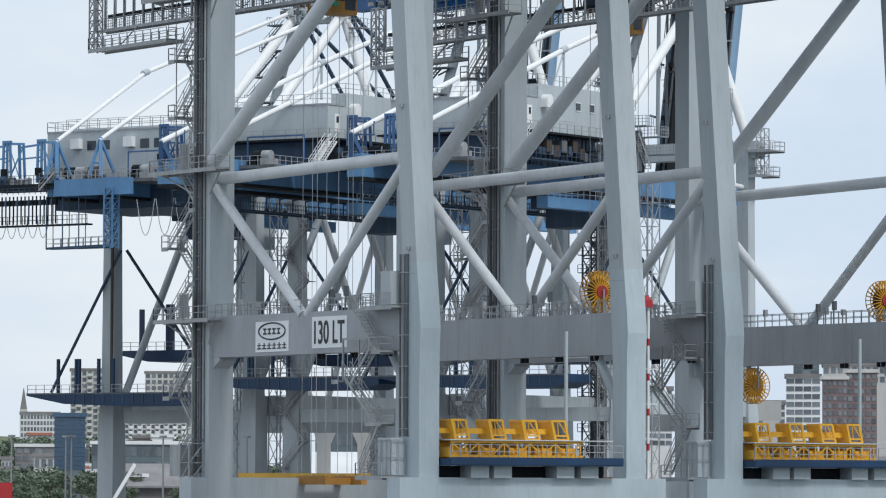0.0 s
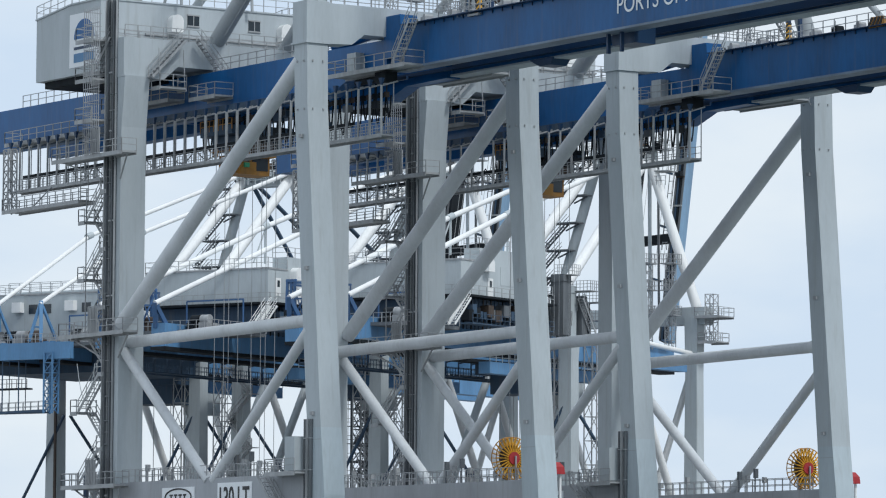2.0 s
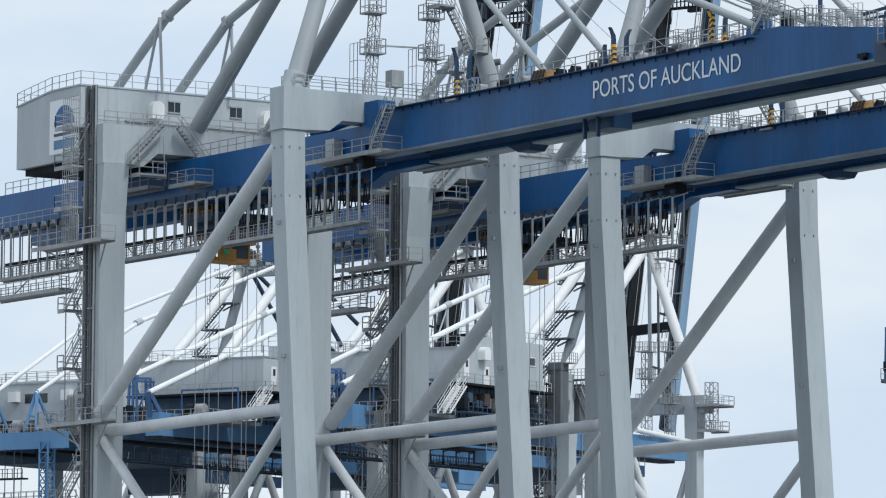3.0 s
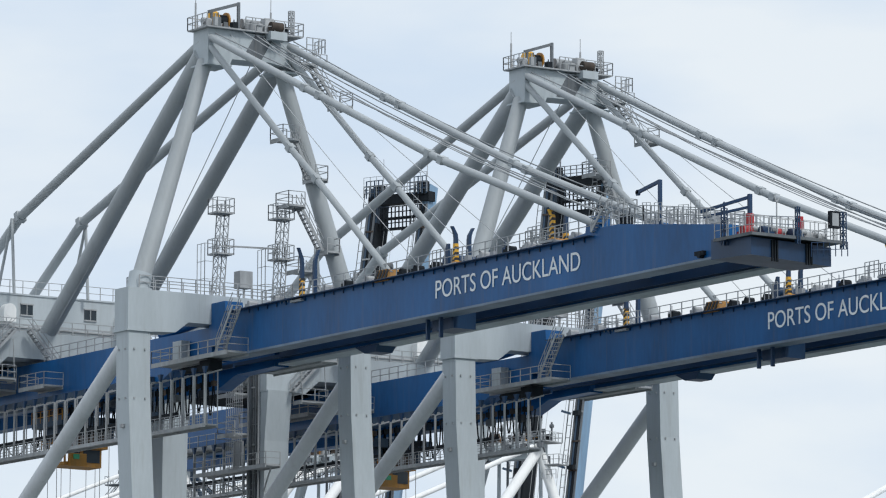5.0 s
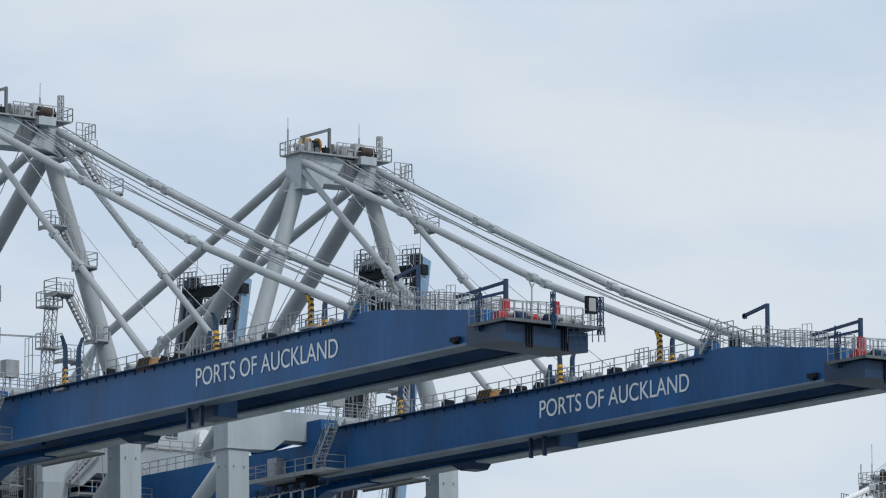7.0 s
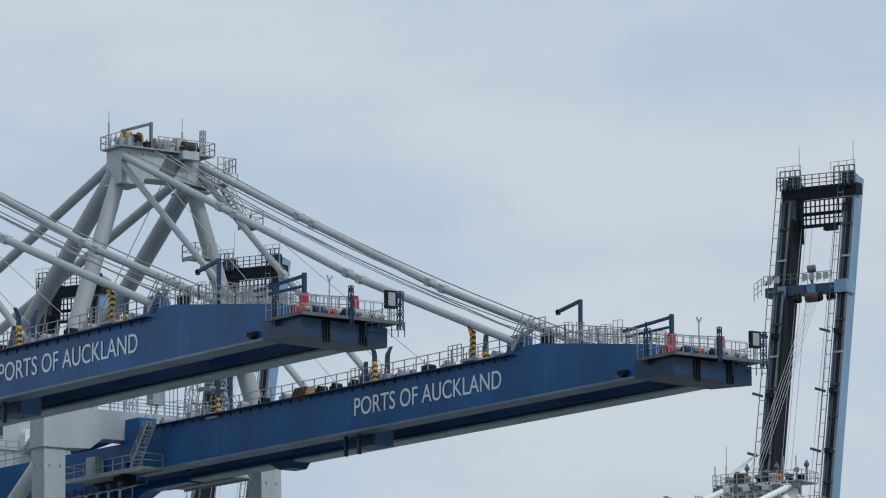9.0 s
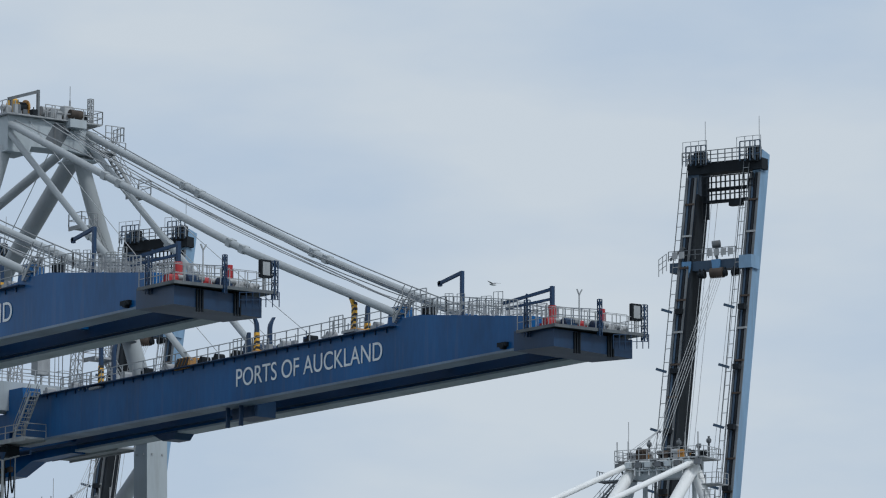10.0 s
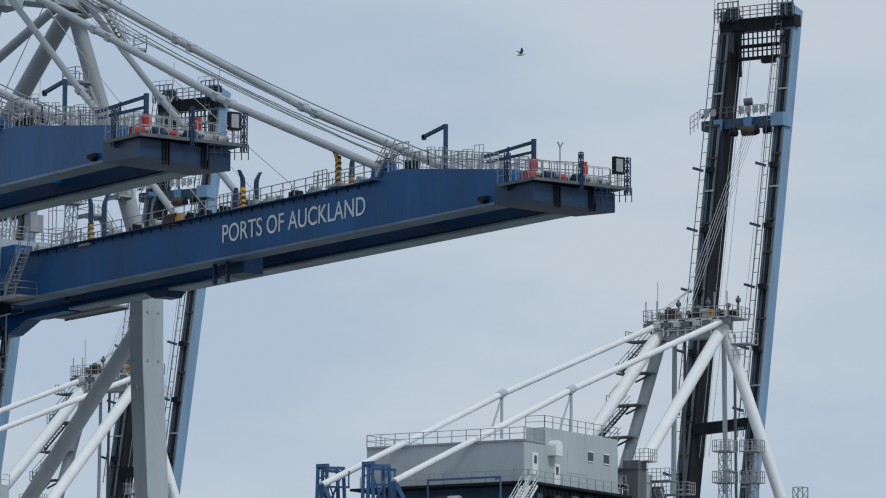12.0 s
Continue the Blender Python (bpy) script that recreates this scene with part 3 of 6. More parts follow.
def machinery_house(c):
    x0, x1, y0, y1, z0, z1 = -46.4, -34.2, -0.5, W + 0.4, 56.5, 62.9
    x0, x1 = -46.0, -34.2
    xr, zr = x0 + 6.5, z1 - 0.75
    h = part("machinery_house", Geo().loft([[(x, y0, z0), (x, y1, z0), (x, y1, zt), (x, y0, zt)] for x, zt in ((x0, zr), (xr, z1), (x1, z1))]), GREY, c)
    part("roof_trim", Geo().loft([[(x, y0 - 0.1, zt), (x, y1 + 0.1, zt), (x, y1 + 0.1, zt + 0.14), (x, y0 - 0.1, zt + 0.14)] for x, zt in ((x0 - 0.1, zr), (xr, z1), (x1 + 0.1, z1))]), GREY, h)
    part("roof_railing", Geo().rail([(x0, y0, zr + 0.1), (xr, y0, z1 + 0.1), (x1, y0, z1 + 0.1), (x1, y1, z1 + 0.1), (xr, y1, z1 + 0.1), (x0, y1, zr + 0.1), (x0, y0, zr + 0.1)], 1.2, 1.3, 0.028), DECK, h)
    for y in (9.0, 15.4):
        w = part("window", Geo().box(x1, x1 + 0.06, y - 0.6, y + 0.6, 61.2, 62.1), GLASS, h)
        part("window_frame", Geo().beam((x1 + 0.06, y - 0.65, 61.15), (x1 + 0.06, y + 0.65, 61.15), 0.12, 0.12).beam((x1 + 0.06, y - 0.65, 62.15), (x1 + 0.06, y + 0.65, 62.15), 0.12, 0.12).beam((x1 + 0.06, y, 61.2), (x1 + 0.06, y, 62.1), 0.08, 0.08), DECK, w)
    for y in (6.9, 18.4):
        part("ventilator", Geo().box(x1, x1 + 0.9, y - 0.6, y + 0.6, 60.4, 61.4).tube((x1 + 0.02, y, 61.4), (x1 + 0.92, y, 61.4), 0.6, 16), WHITE, h, "white rounded ventilator hood")
    for z in (58.6, 60.0):
        part("ledge", Geo().box(x1, x1 + 0.25, 4, y1, z, z + 0.14), DECK, h)
    sign = part("logo_sign", Geo().box(-39.75, -34.4, y0 - 0.06, y0, 57.2, 62.0), LETTER, h, "white square sign with a blue sun and wave")
    sun_disc = [(-37.05 + 1.85 * math.cos(math.pi * i / 16), y0 - 0.09, 59.7 + 1.75 * math.sin(math.pi * i / 16)) for i in range(17)]
    part("emblem", Geo().loft([sun_disc, [(x, y0 - 0.06, z) for x, y, z in sun_disc]]), BLUE, sign)
    part("emblem", Geo().box(-38.9, -35.2, y0 - 0.09, y0 - 0.06, 58.75, 59.0), BLUE_DARK, sign)
    part("emblem", Geo().box(-38.9, -35.2, y0 - 0.09, y0 - 0.06, 57.6, 58.4), OLD_BLUE, sign)
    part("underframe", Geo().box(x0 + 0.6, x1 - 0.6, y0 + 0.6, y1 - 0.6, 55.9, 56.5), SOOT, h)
    g = Geo()
    for y in np.linspace(1, W - 1, 9):
        g.box(x0 + 0.2, x1 - 0.2, y - 0.12, y + 0.12, 56.1, 56.5)
    part("floor_beams", g, DECK, h)
    platform(c, -34.2, -31.8, -0.9, W, 58.9, "ew", "house_walkway")
    part("house_stair", Geo().stair((-33.4, -1.2, 56.2), (-30.6, -1.2, 59.0), 0.8), DECK, c)
    platform(c, -34.6, -33.2, -1.9, -0.5, 56.2, "sw", "landing")
    part("stair_flight", Geo().stair((XL + 2.2, 1.0, 55.4), (XL + 2.2, 4.4, 58.9), 0.8, (1, 0, 0)), DECK, c)
    part("stair_flight", Geo().stair((XL + 2.4, 9.6, 54.6), (XL + 2.4, 5.8, 58.9), 0.8, (1, 0, 0)), DECK, c)
    part("beam_railing", Geo().rail([(XL + 1.5, -1.2, 58.9), (XL + 1.5, W + 1, 58.9)], 1.1, 1.3), DECK, c)
    platform(c, XL + 1.5, XL + 3.0, 1.5, 4.2, 54.6, "nse", "hung_basket")
    part("basket_hanger", Geo().beam((XL + 2.9, 1.6, 54.6), (XL + 2.6, 1.6, 58.0), 0.07, 0.07).beam((XL + 2.9, 4.1, 54.6), (XL + 2.6, 4.1, 58.0), 0.07, 0.07), DECK, c)


def spreader_racks(c):
    """Yellow lifting frames on their blue storage deck above the waterside sill."""
    d = part("storage_deck", Geo().box(2.8, 6.0, 1.1, 18.7, 6.6, 7.2), BLUE_DARK, c, "navy blue storage deck")
    part("deck_kerb", Geo().beam((6.0, 1.1, 7.0), (6.0, 18.7, 7.0), 0.12, 0.6), BLUE_DARK, d)
    for y in (4.6, 6.9, 13.3, 15.8):
        part("pedestal", Geo().box(3.0, 5.2, y - 0.9, y + 0.9, 5.6, 6.6), GREY, d)
    # dark box added for the deep shade around gear under the deck
    part("deck_shade_box", Geo().box(2.9, 3.5, 1.4, 18.4, 5.62, 6.58), SOOT, d)
    part("railing", Geo().rail([(5.95, 1.1, 7.2), (5.95, 18.7, 7.2)], 1.15, 1.0), DECK, d)
    g = Geo()
    for x in (3.3, 5.2):
        g.beam((x, 1.6, 8.6), (x, 15.0, 8.6), 0.18, 0.22).beam((x, 1.6, 7.35), (x, 15.0, 7.35), 0.2, 0.3)
        for i in range(11):
            y = 1.8 + i * 1.3
            g.beam((x, y, 7.3), (x, y, 8.6), 0.12, 0.12)
            if i < 10:
                g.beam((x, y, 7.4 if i % 2 else 8.5), (x, y + 1.3, 8.5 if i % 2 else 7.4), 0.1, 0.12)
    part("rack_frame", g, YELLOW, d)
    part("rack_board", Geo().box(3.0, 5.5, 1.4, 18.0, 8.70, 8.78), BRACE, d, "pale plank edge")
    for y in (2.6, 5.4, 8.6, 11.2, 13.6):
        part("rack_box", Geo().box(3.6, 5.0, y - 0.95, y + 0.85, 7.3, 8.1).box(3.5, 3.7, y - 1.1, y + 1.1, 8.1, 8.5), YELLOW, d)
    for y in (3.0, 6.7, 10.1, 13.1):
        g = Geo()
        for x in (3.2, 5.0):
            bl, br, tl, tr = V((x, y - 0.75, 8.8)), V((x, y + 0.6, 8.8)), V((x, y - 1.15, 10.4)), V((x, y + 0.2, 10.4))
            g.beam(bl, tl, 0.15, 0.2).beam(br, tr, 0.15, 0.2).beam(tl, tr, 0.16, 0.18).beam(bl, br, 0.16, 0.18)
            if x < 4:
                g.hexa([(3.3, y - 0.80, 8.85), (4.9, y - 0.80, 8.85), (4.9, y - 0.72, 8.85), (3.3, y - 0.72, 8.85), (3.3, y - 1.18, 10.35), (4.9, y - 1.18, 10.35), (4.9, y - 1.10, 10.35), (3.3, y - 1.10, 10.35)])
            a, b = bl.lerp(tl, 0.22), br.lerp(tr, 0.22)
            g.beam(a, b, 0.12, 0.14).beam(a.lerp(b, 0.3), tl.lerp(tr, 0.45), 0.07, 0.09).beam(b, tl.lerp(tr, 0.5), 0.07, 0.09)
        for p, q in (((y - 1.15), 10.38), ((y + 0.2), 10.38), ((y - 0.75), 8.85), ((y + 0.6), 8.85)):
            g.beam((3.2, p, q), (5.0, p, q), 0.16, 0.18)
        part("lifting_frame", g, YELLOW, d)
    part("lifting_bar", Geo().beam((4.1, 0.6, 9.5), (4.1, 12.6, 9.5), 0.5, 0.45), YELLOW, d)
    part("gauge_mast", Geo().tube((3.4, W + 2.0, 5.6), (3.4, W + 2.0, 20.4), 0.13, 8).beam((3.4, W + 1.3, 9), (3.4, W + 2.9, 9), 0.08, 0.08).beam((3.4, W + 1.3, 12), (3.4, W + 2.9, 12), 0.08, 0.08).beam((3.4, W + 1.3, 15), (3.4, W + 2.9, 15), 0.08, 0.08), OLD_WHITE, d)
    part("mast_hood", Geo().loft([rect(3.4, W + 1.7, 20.3, 0.8, 1.1), rect(3.4, W + 1.7, 20.9, 0.8, 0.9), rect(3.4, W + 1.6, 21.3, 0.5, 0.4)]), RED, d, "red rounded hood")
    for z in (8, 11, 14, 17):
        part("mast_band", Geo().tube((3.4, W + 2.0, z), (3.4, W + 2.0, z + 0.6), 0.14, 8), RED, d)
    part("mast_post", Geo().tube((4.6, 13.75, 7.2), (4.6, 13.75, 18.0), 0.16, 8), GREY, d)


def portal_gear(c, yb):
    # railings and gear on the portal beam
    part("portal_railing", Geo().rail([(XL + 1.4, yb - 0.85, 19.8), (1.0, yb - 0.85, 19.8)], 1.1, 1.1).rail([(XL + 1.4, yb + 0.85, 19.8), (1.0, yb + 0.85, 19.8)], 1.1, 1.1), DECK, c)
    for x, hh in ((-25.5, 1.5), (-22.6, 1.2), (-18.5, 1.6), (-10.6, 1.9), (-9.4, 1.5), (-8.2, 2.1), (-6.9, 1.3)):
        part("junction_box", Geo().box(x - 0.16, x + 0.16, yb - 0.35, yb, 19.8 + hh * 0.6, 19.8 + hh).beam((x, yb - 0.25, 19.8), (x, yb - 0.25, 19.8 + hh), 0.1, 0.1), MESH if hh > 1.8 else DECK, c)
    for x in (-11.8, -6.5, -1.2):
        for dx in (-0.3, 0.35):
            part("floodlight", Geo().box(x + dx - 0.13, x + dx + 0.13, yb - 0.55, yb - 0.25, 15.75, 16.17), SOOT, c)


def leg_access(c):
    """Lift, stairs, ladders and landings on the landside and waterside legs of both side frames."""
    for yb in (0, W):
        s = yb - 1.25
        portal_gear(c, yb)
        if yb:
            continue
        lift = part("lift_mast", Geo().box(XL - 1.15, XL + 0.4, s - 0.08, s, 6, 62.4), MESH, c, "dark weathered lift guide panel")
        for dx, w, d, m in ((-1.1, 0.05, 0.45, DECK), (-0.86, 0.09, 0.34, MESH), (-0.55, 0.03, 0.2, DECK), (-0.2, 0.03, 0.2, SOOT), (0.02, 0.08, 0.3, MESH), (0.36, 0.04, 0.24, DECK)):
            part("guide_rail", Geo().box(XL + dx - w, XL + dx + w, s - d, s - 0.08, 6, 62.4), m, lift)
        rnd = random.Random(4)
        for i in range(48):
            z = 6.5 + i * 1.1 + rnd.uniform(-0.2, 0.2)
            part("rack_clamp", Geo().box(XL - 1.1 + rnd.choice((0, 0.5)), XL + 0.4 - rnd.choice((0, 0.45)), s - 0.26, s - 0.06, z, z + rnd.choice((0.04, 0.05, 0.14))), rnd.choice((MESH, DECK, MESH)), lift)
        part("lift_car", Geo().box(XL - 3.1, XL - 1.2, s - 1.5, s + 0.3, 5.7, 8.5), DECK, c)
        part("lift_pit_frame", Geo().lattice((XL - 0.4, s - 0.8, 0), (XL - 0.4, s - 0.8, 8.6), 1.5, 5, 0.07), DECK, c)
        cage = Geo()
        for k in range(9):
            cage.beam((XL - 2.6 + k * 0.34, s - 1.75, 48.6), (XL - 2.6 + k * 0.34, s - 1.75, 61.6), 0.045, 0.045)
        for k in range(12):
            cage.beam((XL - 2.6, s - 1.75, 48.7 + k * 1.15), (XL + 0.15, s - 1.75, 48.7 + k * 1.15), 0.06, 0.06).beam((XL - 2.6, s - 1.75, 48.7 + k * 1.15), (XL - 2.6, s, 48.7 + k * 1.15), 0.06, 0.06)
        part("lift_cage", cage, DECK, c)
        for z in (51.8, 55.4, 58.9):
            platform(c, XL - 4.2, XL - 1.2, s - 1.7, s - 0.1, z, "sw", "landing")
        stair_tower(c, XL - 5.2, XL - 2.0, yb - 0.6, 6.0, 19.6)
        stair_tower(c, XL - 5.6, XL - 2.0, yb - 0.6, 19.6, 32.8, 3.3)
        stair_tower(c, XL - 4.6, XL - 1.9, yb - 0.6, 32.8, 45.6, 2.6)
        part("cage_post", Geo().beam((XL - 1.7, s, 33), (XL - 1.7, s, 59), 0.1, 0.1).beam((XL - 4.9, s, 33), (XL - 4.9, s, 46), 0.08, 0.08).beam((XL - 1.7, s + 1.6, 5), (XL - 1.7, s + 1.6, 59), 0.1, 0.1), DECK, c)
        for z, xa, xb in ((19.6, XL - 6, XL + 3.4), (32.9, XL - 6.8, XL + 4.6), (48.6, XL - 8.5, XL + 4.0)):
            platform(c, xa, xb, s - 1.6, s - 0.1, z, "sew")
            part("lift_gate", Geo().box(XL - 1.3, XL + 0.2, s - 1.66, s - 1.62, z + 0.1, z + 2.2), DECK, c)
            part("gate_rail", Geo().rail([(XL - 1.35, s - 1.7, z), (XL + 0.25, s - 1.7, z)], 2.3, 0.5), DECK, c)
            for k in range(7):
                part("cage_bar", Geo().beam((XL - 1.35 + k * 0.27, s - 1.7, z), (XL - 1.35 + k * 0.27, s - 1.7, z + 2.3), 0.04, 0.04), DECK, c)
            part("knee_bracket", Geo().beam((xb - 0.3, s - 0.8, z - 0.1), (XL + 1.2, s - 0.1, z - 2.2), 0.12, 0.12).beam((xa + 0.6, s - 0.8, z - 0.1), (XL - 1.2, s - 0.1, z - 2.2), 0.12, 0.12), DECK, c)
        # waterside leg
        f = yb - 1.0
        for dx, w, m in ((-1.6, 0.1, MESH), (-1.32, 0.06, DECK), (-1.14, 0.06, DECK), (-0.72, 0.1, MESH)):
            part("conduit", Geo().box(leg_x(12) + dx - w, leg_x(12) + dx + w, f - 0.24, f + 0.02, 9, 24.2), m, c)
        for i in range(6):
            part("rack_clamp", Geo().box(leg_x(12) - 1.72, leg_x(12) - 0.6, f - 0.28, f - 0.02, 9.6 + i * 2.6, 9.68 + i * 2.6), DECK, c)
        part("switch_cabin", Geo().box(0.0, 1.5, f - 1.0, f + 0.6, 20.0, 22.8), GREY, c)
        platform(c, -2.6, 2.0, f - 1.3, f - 0.05, 19.9, "sw")
        part("lower_cabin", Geo().box(0.4, 2.4, f - 1.5, f + 0.4, 5.8, 8.9), GREY, c)
        part("cabin_frame", Geo().rail([(0.3, f - 1.6, 5.8), (2.6, f - 1.6, 5.8), (2.6, f - 0.1, 5.8)], 2.9, 0.7), DECK, c)
        platform(c, -1.6, 2.4, f - 2.4, f - 0.2, 5.7, "sw")
        part("gallery_hanger", Geo().beam((-6.4, f - 0.6, 13.8), (-6.4, f - 0.6, 17.4), 0.14, 0.14).beam((-3.9, f - 0.6, 13.8), (-3.9, f - 0.6, 17.4), 0.12, 0.12).beam((-6.4, f - 0.6, 17.3), (-2, f - 0.6, 17.3), 0.14, 0.2), DECK, c)
        part("stair_flight", Geo().stair((-4.2, f - 0.7, 19.8), (-0.6, f - 0.7, 16.2), 0.8), DECK, c)
        part("stair_flight", Geo().stair((-5.8, f - 0.7, 14.4), (-0.9, f - 0.7, 10.2), 0.8), DECK, c)
        part("stair_flight", Geo().stair((-2.2, f - 1.2, 6.0), (0.6, f - 1.2, 10.0), 0.8), DECK, c)
        part("stair_flight", Geo().stair((-0.6, f - 1.4, 16.2), (-3.4, f - 1.4, 13.4), 0.8), DECK, c)
        platform(c, -1.2, 0.8, f - 1.6, f - 0.2, 16.2, "se", "landing")
        platform(c, -1.4, 1.0, f - 1.6, f - 0.2, 10.2, "se", "landing")
        platform(c, -6.6, -5.6, f - 1.6, f - 0.2, 13.8, "sw", "landing")
    cable_reel(c, -2.9, W + 1.3, 21.8, 1.8)


def trolley(c):
    t = part("trolley", Geo().box(-30, -24.6, 7.4, 13.8, 50.6, 51.4).box(-29.6, -25, 8.4, 8.7, 49.2, 50.6).box(-29.6, -25, 12.5, 12.8, 49.2, 50.6), OLD_DARK, c, "dark crane trolley with an amber cab")
    part("operator_cab", Geo().box(-26.6, -24.4, 9.2, 11.2, 47.0, 48.7), AMBER, t)
    part("cab_glass", Geo().box(-24.42, -24.34, 9.4, 11.0, 47.4, 48.5).box(-26.4, -24.6, 9.12, 9.2, 47.5, 48.4), GLASS, t)
    part("cab_roof", Geo().box(-27.6, -24.0, 8.8, 11.6, 48.6, 48.9), AMBER, t)
    part("headblock", Geo().box(-25.6, -22.6, 6.6, 8.8, 46.9, 47.2).box(-22.6, -22.2, 6.9, 8.5, 46.8, 47.9).beam((-25.4, 6.7, 47.2), (-25.4, 6.7, 48.6), 0.14, 0.14).beam((-22.8, 6.7, 47.2), (-22.8, 6.7, 48.6), 0.14, 0.14).beam((-25.4, 6.7, 48.5), (-22.8, 6.7, 48.5), 0.14, 0.14).beam((-25.4, 6.7, 47.3), (-22.8, 6.7, 48.4), 0.1, 0.1), AMBER, t)
    part("machinery", Geo().box(-29, -26.8, 8.9, 12.3, 49.3, 50.5).tube((-25.6, 9, 49.6), (-25.6, 12.3, 49.6), 0.5, 12), RUST, t)
    part("green_lamp", Geo().box(-22.4, -22.0, 7.2, 7.7, 47.4, 47.8), material("green_enamel", (0.05, 0.35, 0.18), 0.4), t)
    part("railing", Geo().rail([(-30, 7.4, 51.0), (-24.6, 7.4, 51.0)], 1.0, 0.8).rail([(-29.6, 8.2, 48.8), (-25, 8.2, 48.8)], 1.0, 0.7), AMBER, t)
    for x in (-29.2, -27.6, -26.8, -25.2):
        for y in (8.6, 12.4):
            part("hoist_rope", Geo().tube((x, y, 5.4), (x, y, 50.2), 0.03, 5), CABLE, t)
    part("lifting_beam", Geo().box(-29.6, -24.8, 8.3, 8.9, 5.0, 5.8).box(-29.6, -24.8, 12.1, 12.7, 5.0, 5.8).box(-28, -26.4, 8.9, 12.1, 5.0, 5.6), AMBER, t)


def girder_gear(c):
    hanging_walk(c, -60, 4, 4.6, 5.8, 47.8, 52.2)
    low = platform(c, -57.5, -43, 2.4, 4.2, 45.8, "nsw", "lower_gallery")
    part("gallery_hanger", Geo().lattice((-57.5, 3.2, 45.6), (-57.5, 3.2, 51.6), 0.9, 6, 0.06).beam((-52, 2.6, 45.8), (-52, 4.8, 48), 0.1, 0.1), DECK, low)
    part("stair_flight", Geo().stair((-43, 3.0, 45.8), (-39.5, 1.0, 48.6), 0.8), DECK, c)
    for x0, x1, y0, y1, z in ((-5.2, 6.9, 4.9, 6.9, 53.6), (-28, -23.6, 5.0, 6.9, 53.8), (-62, -48, 5.0, 6.9, 52.6), (-44, -32, 5.2, 6.9, 54.2), (-4, 6, 14.3, 16.0, 53.6)):
        platform(c, x0, x1, y0, y1, z, "swe", "girder_platform")
    part("girder_railing", Geo().rail([(-62, 6.9, 56.2), (-47, 6.9, 56.2)], 1.1, 1.5).rail([(-27, 6.9, 56.2), (-8, 6.9, 56.2)], 1.1, 1.5).rail([(-62, 14.3, 56.2), (-1, 14.3, 56.2)], 1.1, 1.5), DECK, c)
    part("hinge_housing", Geo().loft([rect(2.4, 7.6, 54.6, 3.0, 1.7), rect(2.2, 7.6, 58.1, 2.4, 1.7)]), BLUE, c)
    part("hinge_housing", Geo().loft([rect(2.4, 13.6, 54.6, 3.0, 1.7), rect(2.2, 13.6, 58.1, 2.4, 1.7)]), BLUE, c)
    part("electric_cabinet", Geo().box(-3.6, -2.2, 6.0, 6.8, 53.7, 55.4), OLD_GREY, c)
    part("stair_flight", Geo().stair((4.6, 5.6, 53.7), (7.2, 5.6, 57.2), 0.8), DECK, c)
    part("drive_machinery", Geo().box(1.4, 3, 5.6, 6.8, 52.4, 53.3).tube((-2, 6.0, 52.8), (2, 6.0, 52.8), 0.28, 10), SOOT, c)
    for xa, xb in ((-61.5, -60.5), (-40, -39.2), (-16, -15.2)):
        part("girder_tie", Geo().box(xa, xb, 8.3, 12.9, 53.0, 55.6), BLUE, c)
    for x in (5, 17, 30, 42, 54, 65):
        part("boom_cross_tie", Geo().box(x - 0.35, x + 0.35, 8.3, 12.9, 54.6, 56.2), BLUE, c)
    for y0, y1 in ((6.9, 8.3), (12.9, 14.3)):
        yi = 8.3 if y0 < 10 else 12.9
        sgn = 1 if y0 < 10 else -1
        part("trolley_rail", Geo().box(-62, 68, min(yi, yi + sgn * 0.5), max(yi, yi + sgn * 0.5), 53.95, 54.2), BLUE_DARK, c)
    # dark strip stands in for walkway shade on the lower girder face
    part("girder_shade_strip", Geo().box(-62, -8.0, 6.5, 6.88, 52.2, 53.0), OLD_DARK, c)
    # added navy panel darkens the far girder's inner face, which lies in shade
    part("inner_shade_panel", Geo().box(2.5, 66, 12.55, 12.88, 53.9, 55.2), BLUE_DARK, c, "navy panel added as shade on the inner boom face")
    part("boom_latch", Geo().box(31.5, 34.5, 8.4, 10.4, 52.7, 54.0).box(31.8, 32.0, 7.6, 7.9, 52.0, 54).box(33.6, 33.8, 7.6, 7.9, 52.0, 54), BLUE_DARK, c)
    part("boom_buffer", Geo().loft([rect(16.0, 13.5, 53.0, 1.6, 1.6), rect(15.6, 13.5, 53.6, 3.4, 1.8)]), BLUE_DARK, c)
    for i in range(9):
        x = -60 + i * 4.6
        part("cable_loop", Geo().pipe(sag((x, 11.0, 50.6), (x + 4.6, 11.0, 50.6), 6, 1.3), 0.05, 5), SOOT, c)
    rnd = random.Random(19)
    for i in range(34):
        x, w = -33 + i * 0.92, rnd.uniform(0.7, 1.0)
        part("cable_loop", Geo().pipe(sag((x, 9.4, 52.0), (x + w, 9.4, 52.0), 5, rnd.uniform(1.6, 3.0)), 0.07, 5), SOOT, c)
        part("cable_carriage", Geo().box(x - 0.14, x + 0.14, 9.2, 9.6, 51.9, 52.35).beam((x, 9.4, 52.3), (x, 9.4, 53.2), 0.08, 0.08), RUST if i % 3 == 0 else SOOT, c)
    for i in range(14):
        x, q = rnd.uniform(-32, -2), rnd.uniform(0.25, 0.6)
        z = rnd.uniform(49.6, 51.6)
        part("under_girder_box", Geo().box(x - q, x + q, 8.6, 9.1, z, z + q * 1.3).beam((x, 8.8, z + q), (x, 8.8, 53.4), 0.08, 0.08), rnd.choice((OLD_DARK, SOOT, MESH)), c)
    part("festoon_beam", Geo().box(-60, 0.5, 9.3, 9.5, 53.1, 53.4), BLUE_DARK, c)
